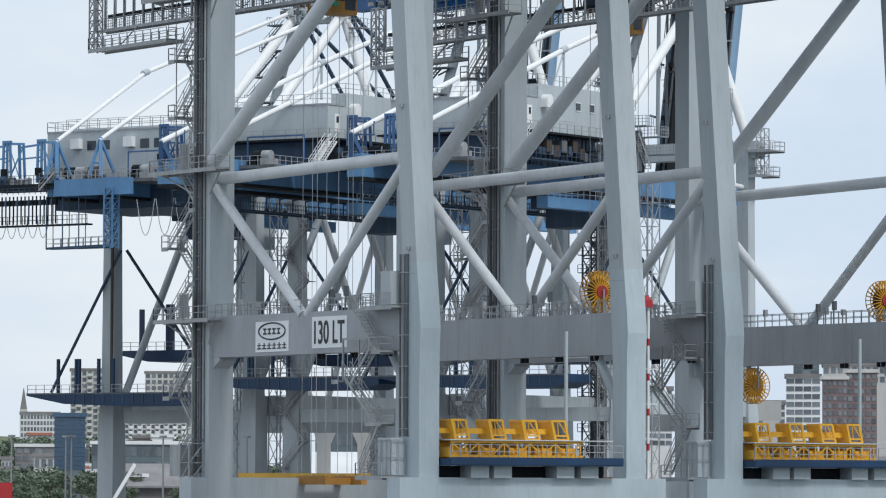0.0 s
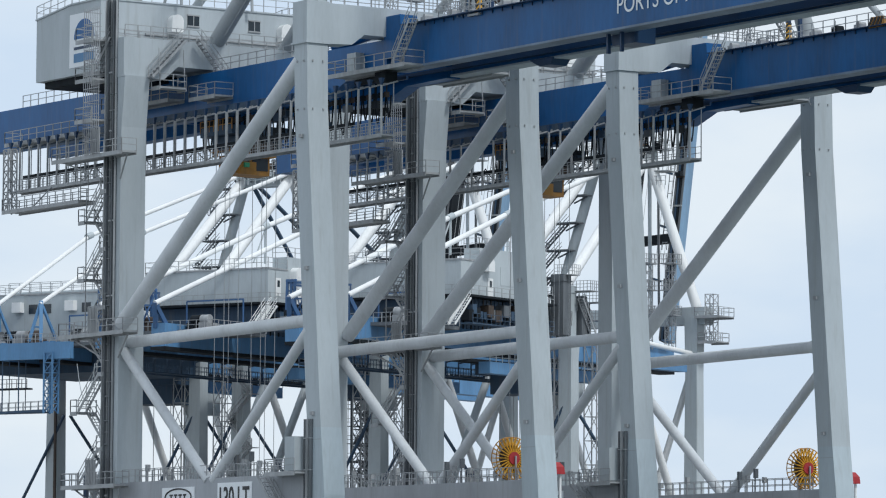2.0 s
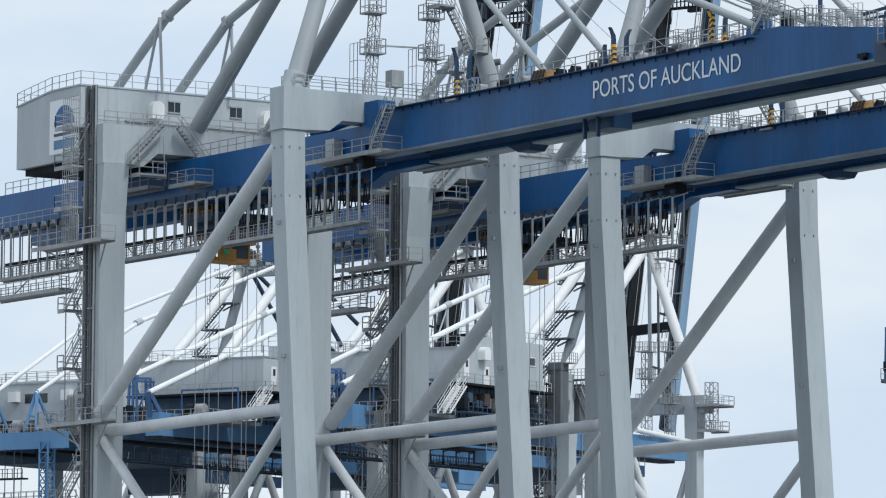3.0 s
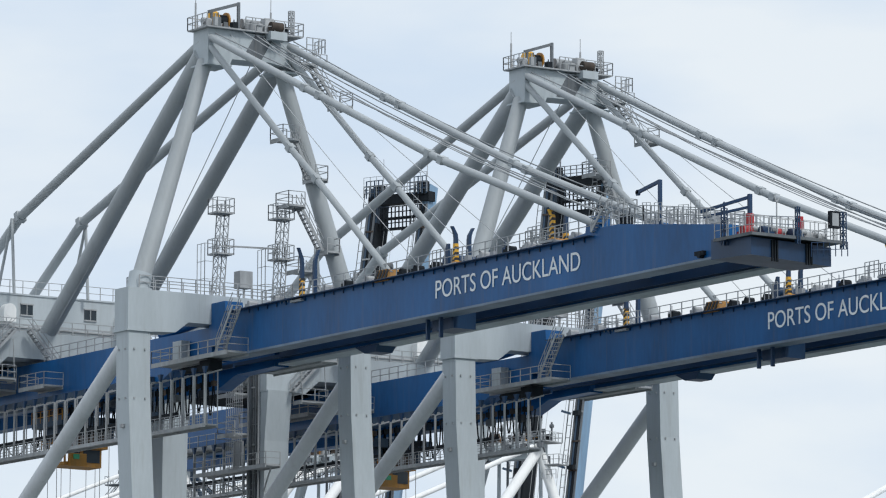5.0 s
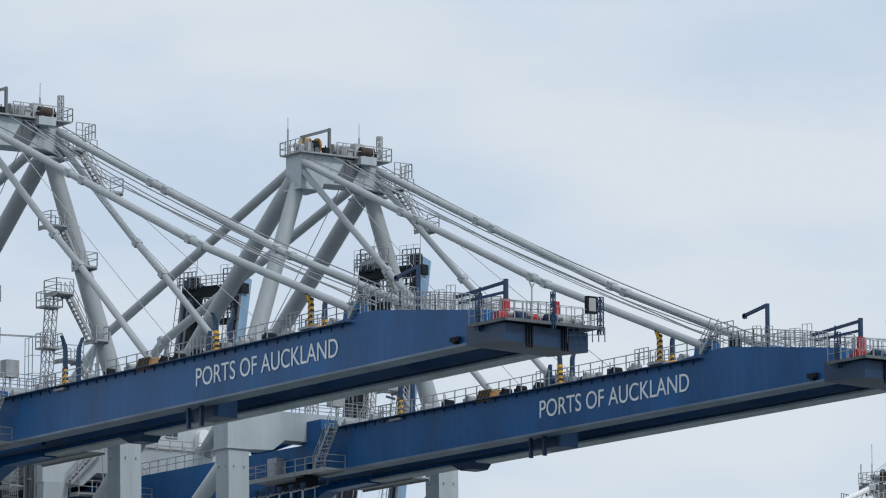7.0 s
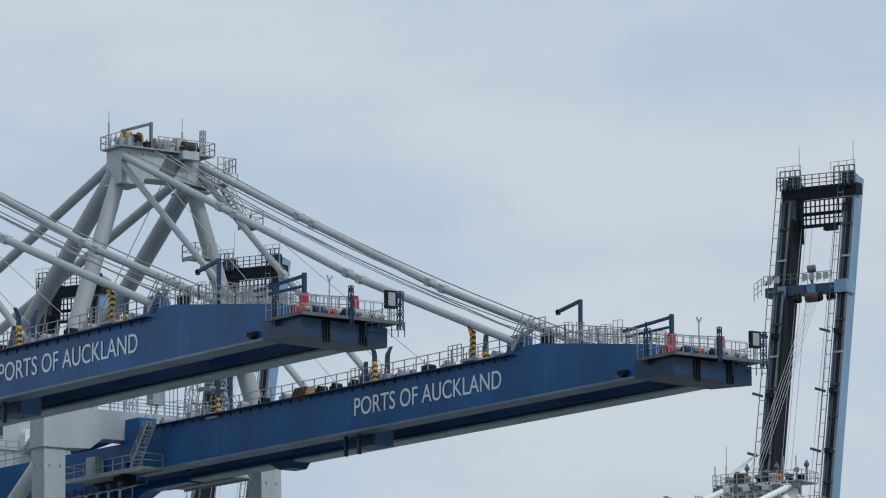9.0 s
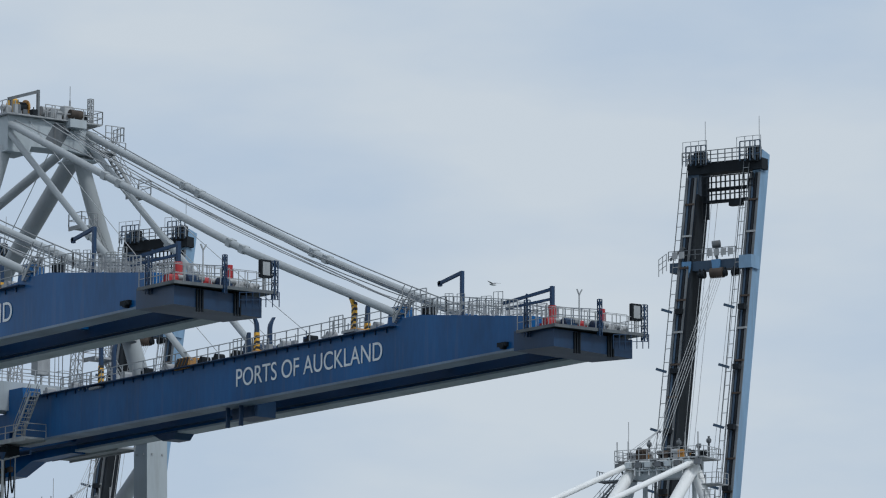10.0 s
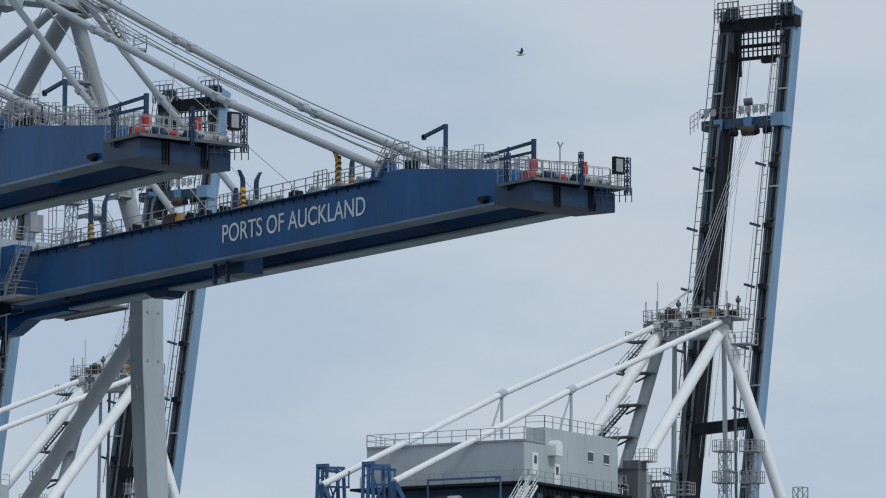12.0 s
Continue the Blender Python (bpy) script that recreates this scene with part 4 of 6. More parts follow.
    part("rope_tube", Geo().tube((-8, 7.6, 56.6), (-1.2, 7.6, 57.2), 0.5, 14), BLUE, c)
    for y in (8.2, 14.0):
        m = part("lattice_mast", Geo().lattice((-0.2, y, 58.8), (-0.2, y + 0.5, 66.6), 0.75, 9, 0.035), DECK, c)
        for z in (62.4, 65.8):
            part("mast_platform", Geo().box(-0.9, 0.6, y - 0.55, y + 1.05, z, z + 0.14).rail([(-0.9, y - 0.55, z), (0.6, y - 0.55, z), (0.6, y + 1.05, z), (-0.9, y + 1.05, z), (-0.9, y - 0.55, z)], 1.3, 0.7, 0.03), DECK, m)
        part("ladder_cage", Geo().rail([(-0.8, y - 1.6, 58.8), (0.4, y - 1.6, 58.8), (0.4, y - 0.8, 58.8)], 4.4, 0.8, 0.025, 3), DECK, m)
    part("mast_link", Geo().beam((-0.2, 8.6, 63.2), (-0.2, 14.2, 63.4), 0.1, 0.14), DECK, c)
    part("siren_box", Geo().box(-0.6, 0.4, 10.0, 11.2, 59.8, 61.2).beam((0, 10.6, 58.8), (0, 10.6, 59.8), 0.14, 0.14), DECK, c)
    part("beam_railing", Geo().rail([(1.2, 0, 58.85), (1.2, W, 58.85)], 1.1, 1.3).rail([(-0.8, 0, 58.85), (-0.8, W, 58.85)], 1.1, 1.3), DECK, c)


def name_plates(c):
    p = part("maker_plate", Geo().box(-21.65, -16.2, -0.96, -0.9, 16.5, 19.15), LETTER, c, "white plate with an oval emblem and a line of characters")
    oval = [(-18.9 + 2.2 * math.cos(2 * math.pi * i / 20), -0.98, 18.3 + 0.72 * math.sin(2 * math.pi * i / 20)) for i in range(20)]
    part("emblem", Geo().pipe(oval + oval[:1], 0.07, 6), BLACK, p)
    for i in range(4):
        x = -20.35 + i * 0.75
        part("emblem", Geo().box(x, x + 0.55, -0.99, -0.965, 18.02, 18.16).box(x, x + 0.55, -0.99, -0.965, 18.42, 18.56).box(x + 0.18, x + 0.36, -0.99, -0.965, 18.16, 18.42), BLACK, p)
    for i in range(6):
        x = -21.35 + i * 0.83
        part("bar", Geo().box(x, x + 0.66, -0.99, -0.965, 16.75, 16.85).box(x, x + 0.66, -0.99, -0.965, 17.05, 17.12).box(x + 0.26, x + 0.4, -0.99, -0.965, 16.75, 17.3), BLACK, p)
    q = part("load_plate", Geo().box(-12.4, -6.85, -0.96, -0.9, 16.65, 19.35), LETTER, c, "white load plate with black figures")
    lettering("130 LT", -12.0, -0.965, 17.0, 4.8, 2.0, q, BLACK)
    lettering("PORTS OF AUCKLAND", 34.3, 6.88, 54.82, 19.05, 1.38, c, LETTER)


def new_crane():
    c = thing("container_crane", "tall light grey ship-to-shore crane with lowered royal blue boom", "crane", "container cranes with lowered booms")
    for y in (0, W):
        zs = [(3.4, 2.0), (12, 2.0), (16, 2.1), (18, 2.35), (20, 2.35), (23.5, 2.1), (50, 2.0), (55.5, 2.0)]
        lg = part("leg", Geo().loft([rect(leg_x(z), y, z, w, 2.0) for z, w in zs if z > 20]), GREY, c)
        part("leg_foot", Geo().loft([rect(leg_x(z), y, z, w, 2.0) for z, w in zs if z < 24]), FOOT, c, "pale blue-grey repainted lower leg")
        for z in (22.5,):
            part("seam", Geo().box(leg_x(z) - 1.05, leg_x(z) + 1.05, y - 1.012, y + 1.012, z, z + 0.05), TUBE, lg)
        for z in (49.8, 53.8):
            for dx in (-0.5, 0.5):
                part("lifting_lug", Geo().box(leg_x(z) + dx - 0.06, leg_x(z) + dx + 0.06, y - 1.1, y - 1.0, z, z + 0.16), DECK, lg)
                part("lifting_lug", Geo().box(leg_x(z) + 1.0, leg_x(z) + 1.1, y + dx - 0.06, y + dx + 0.06, z, z + 0.16), DECK, lg)
        for z in (24.5, 36.5, 47.5):
            part("lug", Geo().box(leg_x(z) - 0.2, leg_x(z) + 0.2, y - 1.25, y - 1.0, z, z + 0.3), DECK, lg)
        part("leg", Geo().loft([rect(XL, y, z, w, 2.5) for z, w in ((3.4, 2.2), (48, 2.2), (51, 2.3), (55.5, 3.4))]), GREY, c)
        cap = part("leg_cap", Geo().box(leg_x(57) - 1.1, leg_x(57) + 1.1, y - 1.1, y + 1.1, 55.5, 58.9), GREY, c)
        part("bolt_flange", Geo().box(leg_x(57) - 1.2, leg_x(57) + 1.2, y - 1.2, y + 1.2, 55.35, 55.5), GREY, cap)
        part("portal_beam", Geo().box(XL + 0.95, 2.7, y - 0.9, y + 0.9, 16.2, 19.8), PORTAL, c)
        part("gusset", Geo().loft([[(XL + 1.0, y - 0.85, 16.25), (XL + 1.0, y + 0.85, 16.25), (XL + 1.0, y + 0.85, 15.2), (XL + 1.0, y - 0.85, 15.2)], [(XL + 2.2, y - 0.85, 16.25), (XL + 2.2, y + 0.85, 16.25), (XL + 2.2, y + 0.85, 15.9), (XL + 2.2, y - 0.85, 15.9)]]), GREY, c)
        yo = y - 0.9 if y == 0 else y + 1.3   # bracing plane
        part("strut", Geo().tube((XL + 1, y, 32.1), (leg_x(32.3) - 0.9, y, 32.45), 0.52, 16), BRACE, c)
        part("strut_sleeve", Geo().tube((leg_x(32.3) - 2.4, y, 32.43), (leg_x(32.3) - 0.9, y, 32.45), 0.54, 16, 0.85), BRACE, c)
        yi = y - 0.6 if y == 0 else y + 0.9
        part("brace", Geo().tube((XL + 1, yi, 31.3), (-14.4, yi, 19.6), 0.45, 14), BRACE, c)
        part("brace", Geo().tube((leg_x(31) - 0.8, yi, 31.6), (-13.6, yi, 19.6), 0.45, 14), BRACE, c)
        part("brace", Geo().tube((XL + 1, yo, 33.6), (leg_x(54) - 0.8, y - 0.4 if y == 0 else y + 0.7, 54.1), 0.66, 16), BRACE, c)
        part("knee_brace", Geo().tube((-1.4, y, 16.3), (3.0, y, 10.5), 0.42, 12), GREY, c)
    for x in (3.6, XL):
        part("sill_beam", Geo().box(x - 1.0, x + 1.0, -3, W + 3, 3.2, 5.6), FOOT if x > 0 else GREY, c)
        for y in (-1.5, W + 1.5):
            part("bogie", Geo().box(x - 0.6, x + 0.6, y - 3.2, y + 3.2, 0.9, 3.3).box(x - 0.4, x + 0.4, y - 4.4, y + 4.4, 0.0, 1.3), GREY, c)
    part("upper_cross_beam", Geo().loft([[(-0.9, a, b), (1.3, a, b), (1.3, a, 58.8), (-0.9, a, 58.8)] for a, b in ((1.1, 55.4), (3.4, 55.5), (4.6, 56.4), (W - 4.6, 56.4), (W - 3.4, 55.5), (W - 1.1, 55.4))]), GREY, c)
    part("upper_cross_beam", Geo().loft([[(XL - 1.5, a, b), (XL + 1.5, a, b), (XL + 1.5, a, 58.9), (XL - 1.5, a, 58.9)] for a, b in ((-1.3, 55.4), (2.8, 55.4), (4.2, 56.6), (W - 4.2, 56.6), (W - 2.8, 55.4), (W + 1.3, 55.4))]), GREY, c)
    for y0, y1 in ((6.9, 8.3), (12.9, 14.3)):
        part("girder", Geo().loft([[(x, y0, a), (x, y1, a), (x, y1, 56.2), (x, y0, 56.2)] for x, a in ((-68, 52.3), (-8, 52.3), (-5, 53.3), (1.2, 53.4))]), BLUE, c)
        ring = lambda x, a, b: [(x, y0, a), (x, y1, a), (x, y1, b), (x, y0, b)]
        part("boom_girder", Geo().loft([ring(2.0, 53.6, 57.1), ring(52, 53.65, 57.25), ring(55.5, 53.67, 57.6), ring(58, 53.68, 57.6), ring(70, 53.85, 56.1), ring(71, 53.85, 56.0)]), BLUE, c)
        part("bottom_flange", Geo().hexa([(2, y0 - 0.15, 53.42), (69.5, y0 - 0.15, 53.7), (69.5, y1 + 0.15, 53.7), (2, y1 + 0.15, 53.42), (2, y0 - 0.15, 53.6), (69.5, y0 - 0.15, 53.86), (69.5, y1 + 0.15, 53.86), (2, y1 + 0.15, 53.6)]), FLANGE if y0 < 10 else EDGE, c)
    apex_top(c)
    for ya, yl in ((7.3, 0.4), (14.7, W - 0.4)):
        part("apex_leg", Geo().tube((0.2, yl, 58.8), (-1.1, ya, 78.6), 0.8, 16, 0.64), TUBE, c)
        part("leg_socket", Geo().tube((0.2, yl, 58.7), (0.15, yl + (0.35 if yl < 5 else -0.35), 60.2), 0.95, 16), GREY, c)
        part("back_strut", Geo().tube((XL, ya + 1.2, 58.5), (-1.6, ya, 79.2), 0.74, 16), TUBE, c)
        tie = stay(c, "back_tie", [(-1.4, ya, 80.3), (-34, ya + (0.8 if yl < 5 else -0.4), 69.8), (-45, ya + (0.6 if yl < 5 else -0.4), 62.8)], 0.42)
        for dx in (-1.6, 1.6):
            part("tie_prop", Geo().tube((-34, ya, 69.6), (-34 + dx - 1, ya, 62.9), 0.14, 8), TUBE, tie)
    stays_and_ropes(c)
    boom_top(c)
    boom_tip(c)
    machinery_house(c)
    girder_gear(c)
    trolley(c)
    leg_access(c)
    spreader_racks(c)
    name_plates(c)
    return c


crane = new_crane()
crane_b = copy_thing(crane, pose(0, PITCH, 0))
cable_reel(crane_b, -20.3, W - 0.2, 14.35, 1.65, AMBER, hung=-1)


# ---- older cranes across the terminal ----
def old_house(h, x0, x1, y0, y1, z0, z1, step):
    house = part("machinery_house", Geo().box(x0, x1, y0, y1, z0, z1).box(x0 + 0.3 if step < 1 else x1 - 2.2, x1 - 0.02, y0 + 4.0, y1 - 0.02, z1, z1 + step), OLD_GREY, h)
    part("roof_railing", Geo().rail([(x0, y1, z1), (x0, y0, z1), (x1, y0, z1), (x1, y0 + 4, z1)], 1.2, 1.7).rail([(x0 if step < 1 else x1 - 2.2, y0 + 4, z1 + step), (x1, y0 + 4, z1 + step), (x1, y1, z1 + step)], 1.2, 1.7), DECK, house)
    part("roof_trim", Geo().beam((x0, y0 - 0.04, z1 - 0.1), (x1, y0 - 0.04, z1 - 0.1), 0.1, 0.2).beam((x1 + 0.04, y0, z1 - 0.1), (x1 + 0.04, y0 + 4, z1 - 0.1), 0.1, 0.2), DECK, house)
    for yy, zz in ((y0 + 2.1, z0 + 0.9), (y0 + 6.4, z0 + 0.1)):
        d = part("door", Geo().box(x1, x1 + 0.06, yy - 0.55, yy + 0.55, zz, zz + 2.2), WHITE, house)
        part("pane", Geo().box(x1 + 0.06, x1 + 0.1, yy - 0.2, yy + 0.25, zz + 1.1, zz + 1.9), GLASS, d)
    for yy in (y0 + 13.2, y0 + 16.4):
        zw = z1 - 2.2
        w = part("window", Geo().box(x1, x1 + 0.05, yy - 0.5, yy + 0.5, zw + 1.0, zw + 1.9), GLASS, house)
        part("window_frame", Geo().beam((x1 + 0.05, yy - 0.57, zw + 0.95), (x1 + 0.05, yy + 0.57, zw + 0.95), 0.1, 0.1).beam((x1 + 0.05, yy - 0.57, zw + 1.95), (x1 + 0.05, yy + 0.57, zw + 1.95), 0.1, 0.1), WHITE, w)
    part("ventilator", Geo().box(x1, x1 + 1.0, y0 + 4.6, y0 + 5.9, z1 - 1.3, z1 - 0.4).tube((x1 + 0.02, y0 + 5.25, z1 - 0.4), (x1 + 1.02, y0 + 5.25, z1 - 0.4), 0.65, 14), WHITE, house)
    for xx in ((x0 + 5.0, x0 + 13.5) if step < 1 else ()):
        part("ventilator", Geo().box(xx - 0.7, xx + 0.7, y0 - 0.8, y0, z1 - 2.4, z1 - 1.1), WHITE, house)
        for dx in (2.2, 4.4):
            part("window", Geo().box(xx + dx - 0.7, xx + dx + 0.7, y0 - 0.05, y0, z1 - 2.6, z1 - 1.4), GLASS, house)
    part("panel", Geo().box(x1, x1 + 0.04, y0 + 8.6, y0 + 12.2, z0 + 1.6, z0 + 3.8), OLD_GREY, house)
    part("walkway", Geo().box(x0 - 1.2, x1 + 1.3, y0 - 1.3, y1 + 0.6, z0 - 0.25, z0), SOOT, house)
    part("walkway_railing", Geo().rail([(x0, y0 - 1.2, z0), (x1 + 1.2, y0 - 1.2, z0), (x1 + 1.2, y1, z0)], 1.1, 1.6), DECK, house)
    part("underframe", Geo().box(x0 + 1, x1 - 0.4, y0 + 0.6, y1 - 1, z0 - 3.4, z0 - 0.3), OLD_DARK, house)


def old_crane(kind):
    """kind: 'far' and 'mid' have raised booms, 'low' has its boom down and a shorter rear."""
    low = kind == "low"
    lab = "older crane with faded blue girder, white tubes and lowered boom" if low else "older crane with faded blue girder, white tubes and raised boom"
    c = thing("container_crane", lab, "crane", "older container cranes")
    ye, zt = (-53, 48.6) if low else (-66, 47.4)
    # apex
    part("apex_beam", Geo().box(-4.4, 4.4, -0.9, 0.9, 67.9, 69.8), OLD_GREY, c)
    p = part("apex_platform", Geo().box(-5.4, 5.8, -1.8, 2.2, 69.9, 70.05), DECK, c)
    part("railing", Geo().rail([(-5.4, -1.8, 70), (5.8, -1.8, 70), (5.8, 2.2, 70), (-5.4, 2.2, 70), (-5.4, -1.8, 70)], 1.2, 1.0), DECK, p)
    rnd = random.Random(3)
    for i in range(15):
        x, y, s = rnd.uniform(-5, 5.4), rnd.uniform(-1.5, 1.8), rnd.uniform(0.2, 0.42)
        part("sheave_block", Geo().box(x - s, x + s, y - s * 0.7, y + s * 0.7, 70, 70 + s * 1.8).tube((x - s, y, 70.2 + s * 2), (x + s, y, 70.2 + s * 2), s * 0.8, 10), rnd.choice((DECK, SOOT, DECK, RUST, AMBER)), p)
    part("gear_frame", Geo().lattice((-2.6, -1.6, 69.2), (3.6, -1.6, 69.2), 0.9, 7, 0.05), OLD_GREY, p)
    for x in (-5.2, -3.8, 3.4, 5.0):
        part("lightning_rod", Geo().tube((x, -1.6, 70), (x, -1.6, 72.2 + (x > 3) * 0.6), 0.07, 6), DECK, p)
    part("lightning_rod", Geo().tube((-4.6, 0, 70), (-4.6, 0, 74.6), 0.04, 5), DECK, p)
    for x in (-4.0, -2.2, 0, 2.0):
        part("under_frame", Geo().rail([(x, -1.9, 68.2), (x + 1.2, -1.9, 68.2)], 1.6, 1.2, 0.06), OLD_WHITE, p)
    for i in range(9):
        x = -4.8 + i * 1.25
        part("gear_bracket", Geo().beam((x, -1.9, 70.0), (x, -1.0, 68.6), 0.16, 0.2).box(x - 0.35, x + 0.35, -2.3, -1.7, 69.1, 69.7), OLD_GREY if i % 2 else MESH, p)
        part("sheave_post", Geo().beam((x, 0.6, 70), (x, 0.6, 70.9 + 0.8 * (i % 3)), 0.14, 0.2).tube((x - 0.2, 0.6, 71 + 0.5 * (i % 3)), (x + 0.2, 0.6, 71 + 0.5 * (i % 3)), 0.26, 10), MESH, p)
    part("side_platform", Geo().box(4.6, 7.0, -0.6, 1.8, 67.0, 67.1).rail([(4.6, -0.6, 67.1), (7, -0.6, 67.1), (7, 1.8, 67.1)], 1.2, 0.7).rail([(4.6, -0.6, 65.2), (6.6, -0.6, 65.2)], 1.2, 0.7), DECK, p)
    for s in (-1, 1):
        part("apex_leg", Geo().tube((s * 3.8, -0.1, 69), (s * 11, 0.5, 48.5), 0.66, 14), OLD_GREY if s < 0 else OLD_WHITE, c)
        part("back_leg", Geo().tube((s * 3.9, -0.5, 69), (s * 4.6, -24.5, 48), 0.68, 14), OLD_WHITE, c)
        tie = part("back_tie", Geo().pipe([(s * 4.1, -0.6, 69.7), (s * 4.2, -34, 58.9), ((s * 3.5 - 0.7) if low else s * 4.2, ye if low else ye - 2.2, zt if low else zt - 0.7)], 0.28 if low else 0.33), OLD_WHITE, c)
        part("tie_sleeve", Geo().tube((s * 4.2, -33.5, 59.1), (s * 4.2, -34.6, 58.68), 0.42, 10), OLD_GREY, tie)
        if not low:
            part("tie_anchor", Geo().beam((s * 4.2, ye - 2.2, zt - 0.6), (s * 4.2 - 0.5, ye - 1.4, 43.9), 0.5, 0.7).beam((s * 4.2, ye - 2.2, zt - 0.6), (s * 4.2 + 0.6, ye - 0.4, 43.9), 0.35, 0.5), DAVIT, tie)
            part("tie_prop", Geo().tube((s * 4.2, -34, 58.6), (s * 4.2, -34, 54.2), 0.16, 8).tube((s * 4.2, -34, 58.6), (s * 4.2, -36.5, 54.2), 0.1, 8), OLD_GREY, tie)
        # portal
        for y in (0, -30):
            lx = -12.4 if low and s < 0 else s * 10.6
            leg = part("leg", Geo().loft([rect(lx, y, z, a, b) for z, a, b in ((2, 2.6, 3.0), (14, 2.4, 2.6), (17, 2.0, 2.0), (41, 1.7, 1.7), (48.5 if y == 0 else 43, 1.9, 1.9))]), OLD_GREY, c)
            if low and s < 0 and y:
                part("cable_strip", Geo().box(lx + 0.5, lx + 0.85, y - 1.12, y - 0.95, 17, 41), RUST, leg)
            part("bogie", Geo().box(s * 10.6 - 4, s * 10.6 + 4, y - 0.8, y + 0.8, 0, 2.2), OLD_DARK, c)
        part("portal_beam", Geo().box(s * 10.6 - 0.8, s * 10.6 + 0.8, -29, -1, 14, 16.6), OLD_GREY, c)
        part("brace", Geo().tube((s * 10.6, -29.5, 17), (s * 10.6, -15, 41), 0.5, 10), OLD_GREY, c)
        part("brace", Geo().tube((s * 10.6, -0.5, 17), (s * 10.6, -15, 41), 0.5, 10), OLD_WHITE, c)
        part("brace", Geo().tube((s * 10.6, -30.6, 36), (s * 10.6 - 9.6, -33, 17.2), 0.22, 8), OLD_DARK, c)
        part("brace", Geo().tube((s * 10.6, -29.4, 36), (s * 10.6 + 5.0, -22, 23.2), 0.22, 8), OLD_DARK, c)
        part("side_beam", Geo().box(s * 10.6 - 0.7, s * 10.6 + 0.7, -30.8, -3.0, 41, 43), OLD_BLUE, c)
        g = part("girder", Geo().box(s * 4.2 - 1.0, s * 4.2 + 1.0, ye - (0.4 if low else 1.5), 4, 41.6, 43.9 if low else 44.4), OLD_BLUE, c)
        part("girder_rail", Geo().box(s * 4.2 - 1.1, s * 4.2 + 1.1, ye - (0.4 if low else 1.5), 4, 41.2, 41.6), SOOT, g)
        if low:
            part("rear_bracket", Geo().beam((s * 3.5 - 0.7, ye + 0.2, zt + 0.4), (s * 3.5 - 1.7, ye - 0.9, 43.9), 0.3, 0.4).beam((s * 3.5 - 0.7, ye + 0.2, zt + 0.4), (s * 3.5, ye - 0.6, 43.9), 0.45, 0.4).beam((s * 3.5 - 1.3, ye - 0.5, 45.8), (s * 3.5 - 0.2, ye - 0.4, 45.6), 0.2, 0.24).beam((s * 3.5 - 0.7, ye + 0.2, zt + 0.2), (s * 3.5 - 0.2, ye + 2.6, 44.4), 0.3, 0.3), OLD_BLUE, c, "faded blue A-shaped tie bracket")
        # hanging link bars beside the boom
        if not low:
            for dx, dy, zb in ((0, 1.4, 47), (0.9, 1.9, 49), (-0.8, 2.4, 51)):
                part("link_bar", Geo().beam((s * 3.3 + dx, dy, zb), (s * 3.1 + dx, dy, 68.4), 0.24, 0.24), MESH if dx > 0 else OLD_GREY, c)
    part("portal_cross_beam", Geo().box(-9.7, 9.7, -30.9, -29.1, 13.1, 14.8), OLD_GREY, c)
    for s in (-1, 1):
        part("frame_brace", Geo().tube((s * 10.6, 0.1, 42.8), (s * 0.8, 0.1, 15.0), 0.42, 12), OLD_WHITE, c)
        part("top_tube", Geo().tube((s * 10.6, 0.2, 43.4), (s * 10.6, -14.0, 44.3), 0.34, 12), OLD_WHITE, c)
    part("portal_cross_beam", Geo().box(-9.7, 9.7, -0.9, 0.9, 12.2, 14.8), OLD_GREY, c)
    part("waterside_cross_beam", Geo().box(-12, 12.4, -0.6, 1.6, 47.2, 49.4), OLD_GREY, c)
    platform(c, 11.4, 15.0, -1.4, 2.4, 48.2, "nsew")
    platform(c, 11.8, 14.4, -1.2, 2.2, 45.0, "nsew")
    part("ladder_cage", Geo().lattice((13, 0.2, 45), (13, 0.2, 51), 1.2, 5, 0.05), DECK, c)
    # rear machinery and davits
    for x in ((-14.0, -8.4) if low else (-7.2, -1.8)):
        y, m = ye + 2.2, OLD_BLUE if low else DAVIT
        f = part("davit_frame", Geo().beam((x - 0.5, y, 43.7), (x - 0.35, y, 49.2), 0.22, 0.3).beam((x + 0.2, y, 43.7), (x + 0.2, y, 49.2), 0.2, 0.3).beam((x + 0.9, y, 43.7), (x + 0.65, y, 49.2), 0.22, 0.3).beam((x - 0.5, y, 49.1), (x + 0.9, y, 49.1), 0.3, 0.34).beam((x - 0.4, y + 0.6, 43.7), (x + 0.2, y, 48.6), 0.14, 0.2), m, c)
        part("davit_frame", Geo().beam((x + 1.1, y + 1.6, 43.7), (x + 0.9, y + 1.6, 49.0), 0.26, 0.3).beam((x + 1.9, y + 1.6, 43.7), (x + 1.6, y + 1.6, 49.0), 0.22, 0.3).beam((x - 0.4, y, 48.9), (x + 1.7, y + 1.6, 48.9), 0.24, 0.3).beam((x + 0.6, y, 44.4), (x + 1.5, y + 1.6, 48.4), 0.14, 0.18), m, c)
        for z in (45.0, 46.4, 47.8):
            part("crossbar", Geo().beam((x - 0.5, y, z), (x + 0.8, y, z + 0.3), 0.12, 0.14), m, f)
        part("davit_winch", Geo().box(x - 0.5, x + 0.3, y - 0.5, y + 0.2, 44.6, 45.6), SOOT, f)
        sgn = -1 if low else 1
